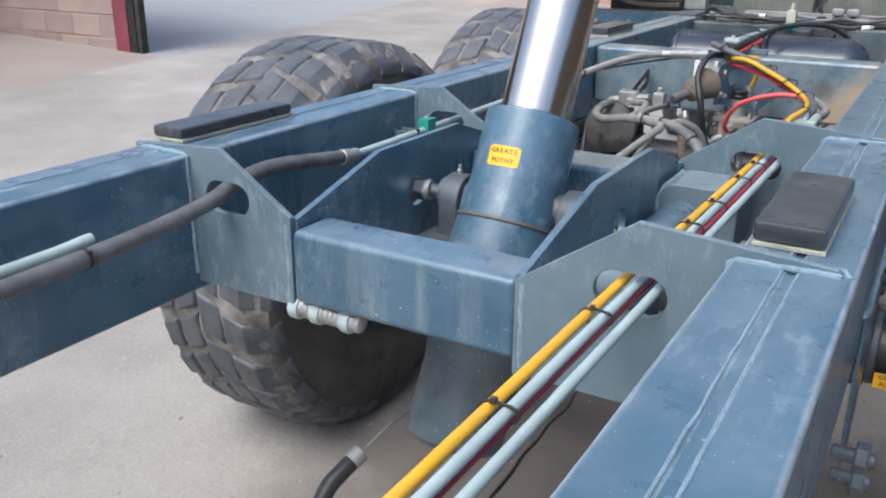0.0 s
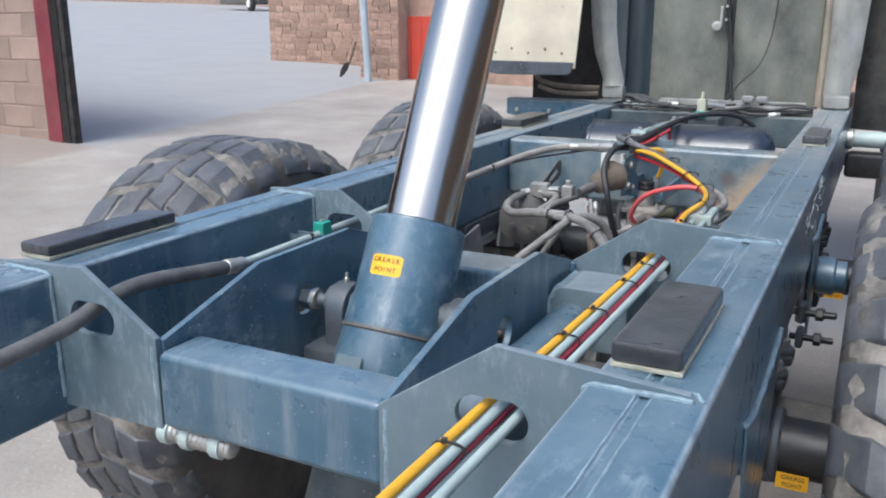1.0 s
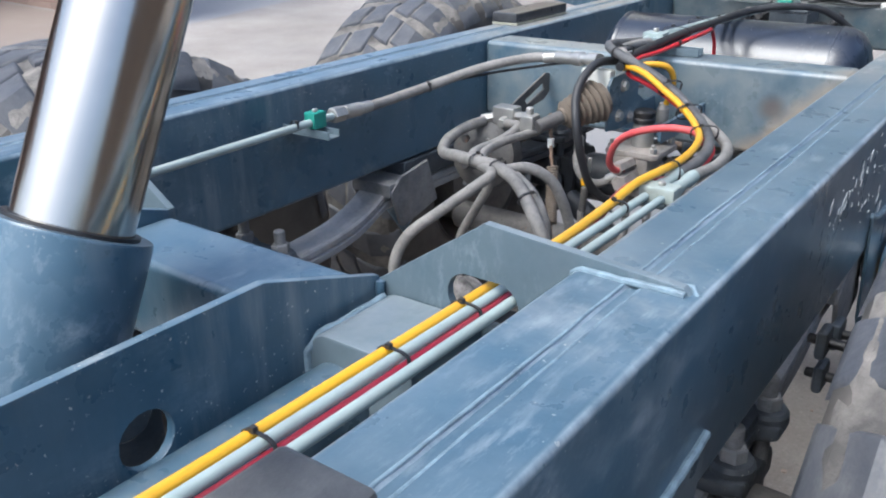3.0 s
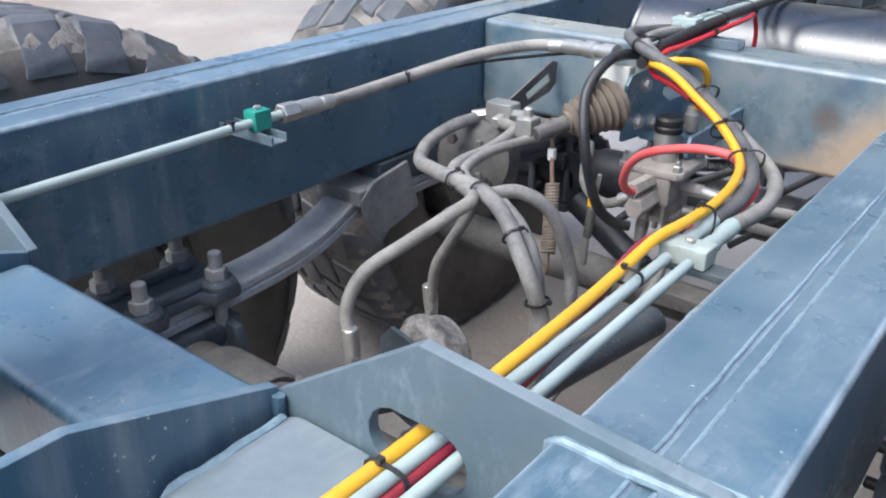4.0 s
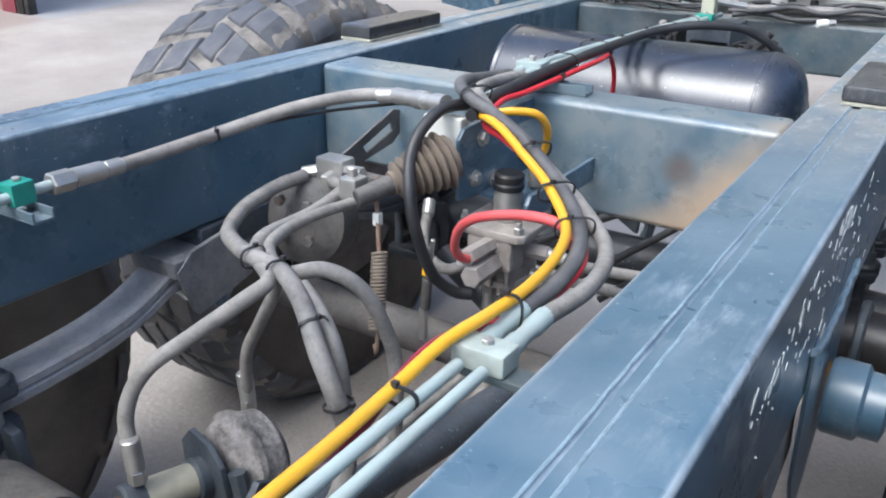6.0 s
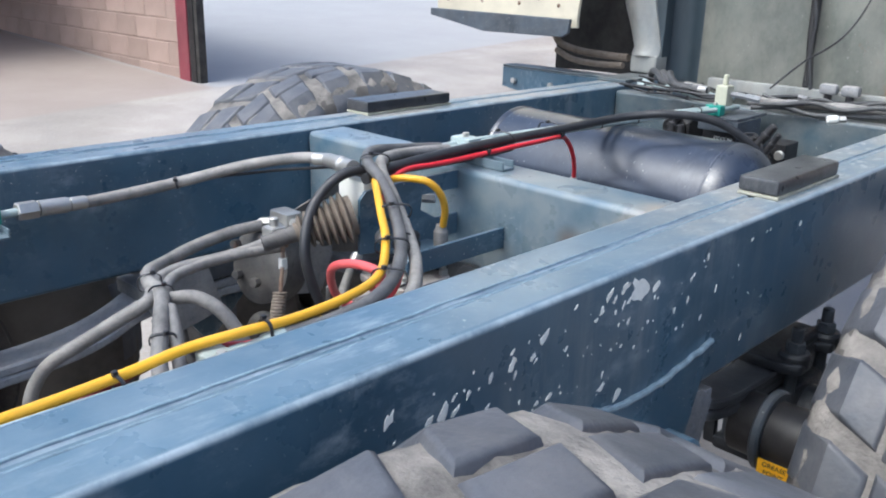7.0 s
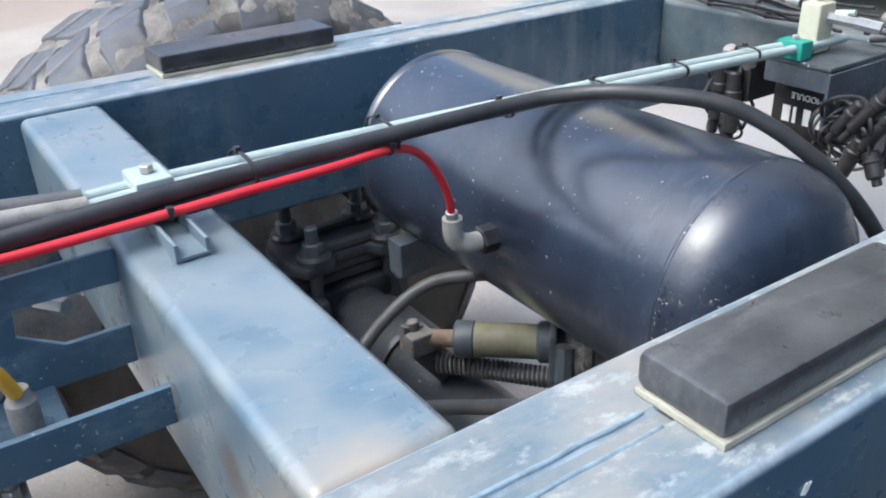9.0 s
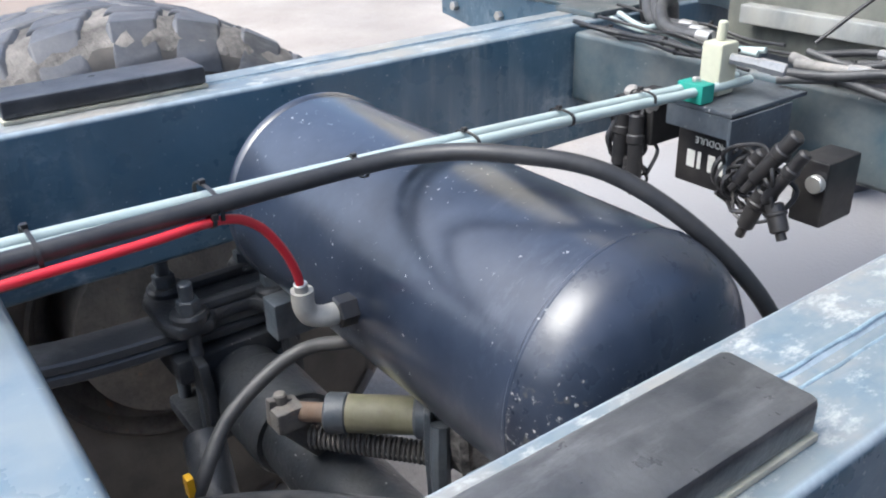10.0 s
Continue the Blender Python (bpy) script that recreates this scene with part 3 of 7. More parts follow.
def bead(points, r=0.004, wob=0.0012, seed=1, step=0.012):
    """A slightly uneven weld bead along a line."""
    rnd = random.Random(seed)
    pts = [Vector(p) for p in points]
    out = []
    for a, b in zip(pts, pts[1:]):
        n = max(2, int((b - a).length / step))
        out += [a.lerp(b, k / n) + Vector((rnd.uniform(-wob, wob), rnd.uniform(-wob, wob), rnd.uniform(-wob, wob))) for k in range(n)]
    out.append(pts[-1])
    return tube(out, r, 8, smooth=False)


for a, b in ((R0, R1), (L0, L1)):
    part("rail", rail_mesh(a, b, Y0, Y1), PAINT_WORN_GLINT, chassis, "welded box-section rail with scuffed paint")
    c = (a + b) / 2 + 0.0
    for y0, y1 in ((Y0, 1.69), (1.725, 2.42), (2.455, 3.78), (4.08, 5.2)):
        for dx, sd in ((-0.009, 3), (0.0085, 4)):
            part("weld_seam", bead([(c + dx, y0, TOP - 0.0008), (c + dx, y1, TOP - 0.0008)], 0.0019, 0.0007, sd, 0.025), WELD, chassis)

PLATES = {
    1: ([(0.537, 0.778), (0.537, 0.998), (0.527, 1.007), (0.305, 1.023), (0.147, 0.916), (0.147, 0.778)], (0.302, 0.932)),
    -1: ([(-0.59, 0.775), (-0.59, 1.006), (-0.4, 1.017), (-0.255, 0.924), (-0.255, 0.775)], (-0.385, 0.938)),
}
for s, rows in ((1, (1.7, 2.43)), (-1, (1.724, 2.43))):
    pts, hole = PLATES[s]
    for y in rows:
        part("gusset_plate", plate(pts, "y", y, y + 0.012, [slot_hole(hole[0], hole[1] - 0.002, 0.02, 0.027)]), PAINT_PLATE, chassis, "flat cross plate with a pipe slot")
        xo = R0 if s == 1 else L1
        xe = R1 if s == 1 else L0
        part("weld_bead", bead([(xo, y - 0.003, 0.79), (xo, y - 0.003, TOP - 0.005), (xo + 0.01 * s, y - 0.003, TOP + 0.001), (xe - 0.016 * s, y - 0.003, TOP + 0.001)], 0.004, 0.001, 5), WELD, chassis)
        part("weld_bead", bead([(xo + 0.01 * s, y + 0.015, TOP + 0.001), (xe - 0.014 * s, y + 0.015, TOP + 0.001), (xe - 0.006 * s, y + 0.006, TOP - 0.003)], 0.004, 0.001, 6), WELD, chassis)
for x, seed in ((0.149, 2), (-0.256, 3)):
    part("web_plate", plate([(1.712 if x > 0 else 1.736, 0.762), (1.712 if x > 0 else 1.736, 0.92), (1.97, 0.983), (2.25, 0.983), (2.428, 0.925), (2.428, 0.762)], "x", x - 0.006, x + 0.006, [round_hole(2.092, 0.882, 0.03, 0.03)]), PAINT, chassis, "upright web plate beside the ram")
    s = 1 if x > 0 else -1
    y0 = 1.703 if x > 0 else 1.727
    part("weld_bead", bead([(x + 0.008 * s, y0, 0.79), (x + 0.008 * s, y0, 0.912)], 0.0045, 0.001, seed), WELD, chassis)
    part("weld_bead", bead([(x + 0.01 * s, 2.424, 0.79), (x + 0.01 * s, 2.424, 0.92)], 0.006, 0.0015, seed + 4), PAINT, chassis)
part("cross_beam", box(-0.249, 0.142, 1.716, 1.81, 0.786, 0.908, 0.012, 3), PAINT, chassis, "box-section cross beam, top paled by dust and painted sky light")
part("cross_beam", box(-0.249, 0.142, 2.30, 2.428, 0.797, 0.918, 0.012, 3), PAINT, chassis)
# floor plate, round tube and hoods between webs and rails
part("floor_plate", box(L1 + 0.002, -0.264, 1.738, 1.89, 0.83, 0.842, 0.002), PAINT, chassis)
part("pivot_tube", rod((0.2, 1.72, 0.834), (0.2, 2.42, 0.834), 0.044, 32, 0.004), PAINT, chassis, "glossy round tube along the web")
for y0, y1, seed in ((2.3, 2.428, 11), (1.714, 1.835, 12)):
    hood = plate([(0.157, 0.79)] + [(0.157, 0.872)] + arc(0.187, 0.878, 0.03, 180, 90, 6) + [(0.275, 0.908)] + arc(0.285, 0.888, 0.02, 90, 0, 5) + [(0.305, 0.79)], "y", y0, y1, bev=0.005)
    part("tube_hood", hood, PAINT_PLATE, chassis, "folded dusty hood over the tube")
    e, d = (y0 - 0.001, 1) if y0 > 2 else (y1 + 0.001, -1)
    part("weld_bead", bead([(0.156, e, 0.85), (0.157, e, 0.88), (0.167, e + 0.012 * d, 0.9), (0.17, e + 0.06 * d, 0.903), (0.168, e + 0.12 * d, 0.903)], 0.005, 0.0012, seed), WELD, chassis)
# main cross members
part("cross_member", box(L1 + 0.001, R0 - 0.001, 3.58, 3.688, 0.805, 0.994, 0.012, 3), PAINT_SANDY, chassis, "deep cross member with a sandy unpainted corner")
part("cross_member", box(L1 + 0.001, R0 - 0.001, 4.80, 4.86, 0.85, 0.985, 0.01, 3), PAINT_DUSTY, chassis)
part("weld_bead", bead([(R0 - 0.002, 3.577, 0.82), (R0 - 0.002, 3.577, 0.985)], 0.004, 0.001, 13), WELD, chassis)
part("weld_bead", bead([(R0 - 0.002, 2.60, TOP - 0.016), (R0 - 0.002, 2.68, TOP - 0.016)], 0.0035, 0.001, 14), WELD, chassis)
# hanger gussets with curved welds on the outer faces
for y0, y1 in ((2.04, 2.48), (3.25, 3.57)):
    for s, xf in ((1, R1), (-1, L0)):
        n = 8
        top = [(y0 + (y1 - y0) * k / n, 0.825 - 0.024 * math.sin(math.pi * (k / n) ** 0.8)) for k in range(n + 1)]
        xa, xb = sorted((xf + 0.0005 * s, xf + 0.006 * s))
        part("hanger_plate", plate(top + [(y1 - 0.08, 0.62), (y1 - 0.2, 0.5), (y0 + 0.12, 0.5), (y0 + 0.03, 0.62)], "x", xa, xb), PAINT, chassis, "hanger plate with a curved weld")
        part("weld_bead", bead([(xf + 0.003 * s, a, b + 0.002) for a, b in top], 0.005, 0.0015, 21), WELD, chassis)
for s, xf in ((1, R1), (-1, L0)):
    part("pivot_boss", lathe([(0, 0), (0.05, 0), (0.054, 0.006), (0.054, 0.045), (0.046, 0.05), (0.046, 0.075), (0.03, 0.08), (0, 0.08)], Matrix.Translation((xf + 0.012 * s, 3.42, 0.685)) @ Matrix.Rotation(radians(90 * s), 4, "Y"), 32), PAINT, chassis, "round pivot boss")
    part("boss_bolt", hexrod((xf + 0.1 * s, 3.42, 0.685), (xf + 0.13 * s, 3.42, 0.685), 0.018), PAINT, chassis)
# angled outrigger at the front
part("outrigger", plate([(-1.03, 0.93), (-1.03, 1.0), (-0.575, 1.0), (-0.575, 0.86)], "y", 4.9, 4.912), PAINT, chassis)
part("outrigger_flange", box(-1.03, -0.575, 4.9, 4.98, 1.001, 1.009, 0.002), PAINT_DUSTY, chassis)
for x in (-0.97, -0.8):
    part("bolt", hexrod((x, 4.9, 0.955), (x, 4.886, 0.955), 0.011), ZINC, chassis)
part("rail_cap", box(L0 + 0.002, L1 - 0.002, 4.86, 5.06, 1.0005, 1.012, 0.003), PAINT_DUSTY, chassis)


# paint chips and scratches on the outer face of the right rail
def chip_mesh(rnd, x, y, z, w, h, lean):
    n = rnd.randint(7, 11) if w < 0.012 else 17
    bm = bmesh.new()
    vs = []
    for k in range(n):
        a = 2 * math.pi * k / n
        q = rnd.uniform(0.35, 1.0) if w < 0.012 else rnd.choice((0.4, 0.6, 0.8, 0.9, 1.0))
        dy, dz = w * q * math.cos(a), h * q * math.sin(a)
        vs.append(bm.verts.new((x, y + dy * math.cos(lean) - dz * math.sin(lean), z + dy * math.sin(lean) + dz * math.cos(lean))))
    f = bm.faces.new(vs)
    res = bmesh.ops.extrude_face_region(bm, geom=[f])
    bmesh.ops.translate(bm, verts=[v for v in res["geom"] if isinstance(v, bmesh.types.BMVert)], vec=(0.0006, 0, 0))
    bmesh.ops.recalc_face_normals(bm, faces=bm.faces[:])
    return bm


rnd = random.Random(17)
CHIPS = ((3.35, 0.966, 20), (3.318, 0.976, 11), (3.392, 0.958, 12), (3.33, 0.955, 7), (3.27, 0.958, 9), (3.258, 0.949, 6), (3.3, 0.948, 5), (3.283, 0.974, 9), (3.296, 0.966, 6), (3.156, 0.957, 11), (3.137, 0.939, 8), (3.102, 0.941, 11), (3.066, 0.937, 8), (3.031, 0.93, 7), (3.013, 0.918, 9), (2.994, 0.921, 13), (2.975, 0.921, 9), (2.92, 0.942, 11), (3.172, 0.877, 8), (3.149, 0.876, 6), (3.281, 0.849, 10), (3.32, 0.826, 16), (3.117, 0.889, 5), (3.063, 0.903, 5), (3.675, 0.8, 6), (3.449, 0.908, 5), (3.848, 0.956, 8), (4.268, 0.981, 12), (3.2, 0.93, 5), (3.22, 0.845, 5))
for y, z, q in CHIPS:
    q *= 1.0 if q > 18 else 0.72
    part("paint_chip", chip_mesh(rnd, R1 + 0.0003, y, z, q * (0.0008 if q < 15 else 0.0014), q * (0.0016 if q < 15 else 0.0009), rnd.uniform(-1.1, -0.4) if q < 15 else -0.25), CHIP, chassis, smooth=0)
fleck = bmesh.new()
for k in range(85):
    y = rnd.gauss(rnd.choice((2.98, 3.08, 3.2, 3.31, 3.31, 3.36, 3.5, 3.68)), 0.05)
    z = 0.92 + 0.05 * (y - 3.15) + rnd.gauss(0, 0.04)
    if 0.76 < z < 0.985 and 2.6 < y < 4.7:
        q = rnd.choice((0.0006, 0.0008, 0.001, 0.0014, 0.0024))
        merge(fleck, chip_mesh(rnd, R1 + 0.0002, y, z, q, q * rnd.uniform(1.2, 3.5), rnd.uniform(-0.9, -0.1)))
tagged(part("paint_fleck", fleck, CHIP, chassis, smooth=0), kind="stuff")

# ---- body rest pads ----
for x0, x1, y0, y1, h in ((0.424, 0.506, 1.757, 2.025, 0.032), (-0.598, -0.527, 1.77, 2.062, 0.026), (0.455, 0.526, 3.79, 4.045, 0.033), (-0.585, -0.503, 3.79, 4.078, 0.034)):
    pad = thing("rest_pad", "black plastic body rest pad on the rail top", "pad", ((x0 + x1) / 2, (y0 + y1) / 2, TOP), "body rest pads")
    part("block", box(x0, x1, y0, y1, TOP + 0.006, TOP + h, 0.006, 2), PAD, pad)
    part("bed_strip", box(x0 + 0.001, x1 + 0.0015, y0 - 0.0005, y1 + 0.0005, TOP + 0.0005, TOP + 0.006, 0.001), CREAM, pad, "pale cream bedding strip")


# ---- writing ----
def text_mesh(body, size, m, mat, parent, name="lettering"):
    cu = bpy.data.curves.new("text", "FONT")
    cu.body, cu.size, cu.align_x, cu.align_y, cu.extrude = body, size, "CENTER", "CENTER", 0.0004
    ob = bpy.data.objects.new("text", cu)
    me = bpy.data.meshes.new_from_object(ob)
    bpy.data.objects.remove(ob)
    bm = bmesh.new()
    bm.from_mesh(me)
    bpy.data.meshes.remove(me)
    bmesh.ops.transform(bm, matrix=m, verts=bm.verts[:])
    return part(name, bm, mat, parent, smooth=0)


def basis(o, xdir, ydir):
    x, y = Vector(xdir).normalized(), Vector(ydir)
    y = (y - x * y.dot(x)).normalized()
    z = x.cross(y)
    m = Matrix((x, y, z)).transposed().to_4x4()
    m.translation = o
    return m


# ---- ram ----
RD = Vector((0.02, 0.43, 0.9)).normalized()
RP = Vector((-0.0485, 2.169, 1.027))
RM = along(RP, RP + RD)
ram = thing("tipping_ram", "hydraulic tipping ram, chromed tube in a blue-grey base", "hydraulic ram", tuple(RP - RD * 0.61))
part("ram_base", lathe([(0.09, -0.31), (0.096, -0.3), (0.096, -0.24), (0.093, -0.205), (0.092, -0.15), (0.087, -0.142), (0.086, -0.004), (0.084, 0.0), (0.068, 0.0), (0.068, -0.02), (0, -0.02)], RM, 56), PAINT, ram, "stepped ram base with a weld ring")
part("ram_foot", lathe([(0, -0.61), (0.07, -0.61), (0.084, -0.6), (0.089, -0.58), (0.089, -0.45), (0.091, -0.445), (0.091, -0.43), (0.088, -0.425), (0.088, -0.3), (0, -0.3)], RM, 48), PAINT_DUSTY, ram, "dull grey lower end of the ram")
part("ram_tube", lathe([(0, -0.05), (0.064, -0.05), (0.064, 1.25), (0.06, 1.262), (0, 1.262)], RM, 72), CHROME, ram, "polished chrome tube")
part("seal_ring", lathe([(0.0645, -0.002), (0.071, -0.002), (0.071, 0.004), (0.0645, 0.004)], RM, 56), BLACK, ram)
part("base_ring", lathe([(0.094, -0.203), (0.0965, -0.2), (0.0955, -0.195), (0.092, -0.2)], RM, 56), GREASY, ram, "dull seam ring")
# trunnion ears, pin and bolt
for s, x in ((-1, -0.165), (1, 0.07)):
    part("trunnion_ear", plate(round_hole(2.105, 0.875, 0.048, 0.048, 20)[:11] + [(2.057, 0.80), (2.153, 0.80)], "x", x - 0.02, x + 0.02, bev=0.005), DARKSTEEL, ram, "dark cast trunnion ear")
    part("trunnion_pin", rod((x - 0.06 * (1 if s < 0 else -1) * -1, 2.105, 0.882), (x - 0.035 * s * -1, 2.105, 0.882), 0.03, 24, 0.003), DARKSTEEL, ram)
part("trunnion_foot", box(-0.215, -0.125, 2.03, 2.17, 0.79, 0.815, 0.006), DARKSTEEL, ram)
part("pin_bolt", hexrod((-0.247, 2.085, 0.888), (-0.222, 2.085, 0.888), 0.022), CHROME, ram, "bright plated bolt head")
part("pin_washer", rod((-0.222, 2.085, 0.888), (-0.214, 2.085, 0.888), 0.019, 20), ZINC, ram)
part("pin_shank", rod((-0.214, 2.085, 0.888), (-0.18, 2.095, 0.884), 0.013, 16), DARKSTEEL, ram)
part("grease_nipple", lathe([(0, 0), (0.005, 0), (0.005, 0.008), (0.003, 0.01), (0.003, 0.018), (0, 0.018)], Matrix.Translation((-0.165, 2.105, 0.922)), 10), ZINC, ram)


def on_ram(r, ang, h):
    """A point on the ram's skin, its outward, sideways and axial directions."""
    R3 = RM.to_3x3()
    out = R3 @ Vector((math.cos(ang), math.sin(ang), 0))
    side = R3 @ Vector((-math.sin(ang), math.cos(ang), 0))
    return RM.translation + RD * h + out * r, out, side


def ram_label(ang, h, w, hh):
    """A yellow sticker that follows the round base, with its two words."""
    bm = bmesh.new()
    n = 8
    rows = []
    for k in range(n + 1):
        a = ang + (k / n - 0.5) * w / 0.0865
        e = 0.85 if k in (0, n) else 1.0
        rows.append([bm.verts.new(on_ram(0.0872, a, h + d * e)[0]) for d in (-hh / 2, hh / 2)])
    for a, b in zip(rows, rows[1:]):
        bm.faces.new((a[0], b[0], b[1], a[1]))
    st = part("sticker", bm, STICKER, ram, "yellow grease point sticker")
    for word, dh in (("GREASE", 0.0085), ("POINT", -0.0085)):
        for k, ch in enumerate(word):
            a = ang + ((k - (len(word) - 1) / 2) * 0.0088) / 0.0875
            p, out, side = on_ram(0.0876, a, h + dh)
            m = basis(p, side, RD)
            text_mesh(ch, 0.0125, m, BLACK, st)


ref = RM.to_3x3().inverted() @ (Vector((0.05, 1.0, 1.05)) - RP)
ANG = math.atan2(ref.y, ref.x)
ram_label(ANG - 0.1, -0.09, 0.06, 0.036)
p, out, side = on_ram(0.0965, ANG - 0.35, -0.27)
np_bm = box(-0.03, 0.03, -0.018, 0.018, 0, 0.0015, 0.0005)
bmesh.ops.transform(np_bm, matrix=basis(p, side, RD), verts=np_bm.verts[:])
part("name_plate", np_bm, PAINT_PLATE, ram, "painted-over name plate")


# ---- wheels ----
def tread_blocks(R, h, m, seed=1):
    """Directional lugs, an inner and a curved outer row to each side, worn round at the edges."""
    rnd = random.Random(seed)
    verts, faces = [], []
    N = 28
    pitch = 2 * math.pi / N

    def P(theta, x, r):
        return m @ Vector((r * math.cos(theta), r * math.sin(theta), x))

    def carcass(x):
        q = abs(x) / h
        return R - 0.014 - 0.062 * max(0, q - 0.6) ** 1.7 / 0.4 ** 1.7

    jit = {(s, k): rnd.uniform(-0.05, 0.05) for s in (1, -1) for k in range(N)}
    for s in (1, -1):
        for k in range(N):
            t0 = pitch * (k + (0.45 if s < 0 else 0))
            for xa, xb, ga, gb, fill, lift in ((0.004, 0.36 * h, 0.0, 0.22, 0.82, 0.01), (0.4 * h, 0.7 * h, 0.28, 0.48, 0.7, 0.011), (0.7 * h, 1.0 * h, 0.48, 0.6, 0.7, 0.011)):
                # the two outer columns join into one curved lug
                w = fill * pitch
                base = len(verts)
                for up, ins, ix in ((-0.008, -0.1, -0.003), (0.62, 0.04, 0.0015), (1.0, 0.2, 0.008)):
                    for x, g, d in ((xa, ga, 0), (xa, ga, 1), (xb, gb, 1), (xb, gb, 0)):
                        xx = x if x == 0.7 * h else x + (ix if x == xa else -ix)
                        th = t0 + jit[s, k] * pitch + g * pitch + w * d + (1 if d == 0 else -1) * ins * w * 0.5
                        rr = carcass(xx) + (up if up < 0 else up * lift)
                        verts.append(P(th, s * xx, rr))
                for a in (0, 4):
                    for q in range(4):
                        n = (q + 1) % 4
                        faces.append((base + a + q, base + a + n, base + a + 4 + n, base + a + 4 + q))
                faces.append((base + 8, base + 9, base + 10, base + 11))
    me = bpy.data.meshes.new("lugs")
    me.from_pydata(verts, [], faces)
    bm = bmesh.new()
    bm.from_mesh(me)
    bpy.data.meshes.remove(me)
    bmesh.ops.recalc_face_normals(bm, faces=bm.faces[:])
    return bm


def muddy(bm, seed, centre, amount):
    """Uneven dried mud: the surface moves a little in and out."""
    rnd = random.Random(seed)
    for v in bm.verts:
        v.co += (v.co - centre).normalized() * rnd.uniform(-amount, amount)
    return bm


def build_wheel(xc, y, label, flip, W=0.385):
    R = 0.588
    w = thing("wheel", label, "wheel", (xc, y, GZ), "chassis wheels")
    m = Matrix.Translation((xc, y, R + GZ - 0.027)) @ Matrix.Rotation(radians(90 * flip), 4, "Y")
    h = W / 2
    prof = [(0.265, -h * 0.62), (0.272, -h * 0.75), (0.30, -h * 0.9), (0.36, -h * 0.99), (0.42, -h * 1.02), (0.47, -h * 1.0), (R - 0.072, -h * 0.98), (R - 0.045, -h * 0.88), (R - 0.026, -h * 0.68), (R - 0.022, -h * 0.3), (R - 0.021, 0)]
    prof = prof + [(r, -z) for r, z in prof[-2::-1]]
    tyre = part("tyre", lathe(prof, m, 80), SIDEWALL, w, "dark dusty tyre carcass")
    part("tread_base", muddy(lathe([(R - 0.06, -h * 0.94), (R - 0.04, -h * 0.87), (R - 0.019, -h * 0.68), (R - 0.0145, -h * 0.5), (R - 0.014, -h * 0.3), (R - 0.014, 0), (R - 0.014, h * 0.3), (R - 0.0145, h * 0.5), (R - 0.019, h * 0.68), (R - 0.04, h * 0.87), (R - 0.06, h * 0.94)], m, 150), 3, m.translation, 0.004), MUD, tyre, "pale dried mud between the tread blocks")
    part("tread", tread_blocks(R - 0.002, h, m), RUBBER, tyre, "worn angled tread blocks", smooth=50)
    rim = part("rim", lathe([(0.0, -0.02), (0.17, -0.02), (0.2, -0.04), (0.235, -h * 0.55), (0.262, -h * 0.66), (0.278, -h * 0.78), (0.27, -h * 0.8), (0.25, -h * 0.6), (0.25, h * 0.6), (0.27, h * 0.8), (0.278, h * 0.78), (0.262, h * 0.66), (0.235, h * 0.55), (0.2, 0.02), (0.17, 0.0), (0, 0.0)], m, 48), GREASY, w)
    part("brake_drum", lathe([(0, 0.02), (0.19, 0.02), (0.2, 0.03), (0.2, h * 0.95), (0.12, h * 1.0), (0, h * 1.0)], m, 40), GREASY, w)
    for k in range(8):
        a = 2 * math.pi * k / 8
        p0, p1 = m @ Vector((0.14 * math.cos(a), 0.14 * math.sin(a), -0.02)), m @ Vector((0.14 * math.cos(a), 0.14 * math.sin(a), -0.045))
        part("wheel_nut", hexrod(p0, p1, 0.014), RUSTY, rim)


AX1, AX2 = 2.74, 4.045
for y in (AX1, AX2):
    build_wheel(-0.965, y, "chunky worn off-road wheel with pale dried mud", 1, 0.42)
    build_wheel(0.85 if y == AX1 else 0.885, y, "chunky worn off-road wheel with pale dried mud", -1)


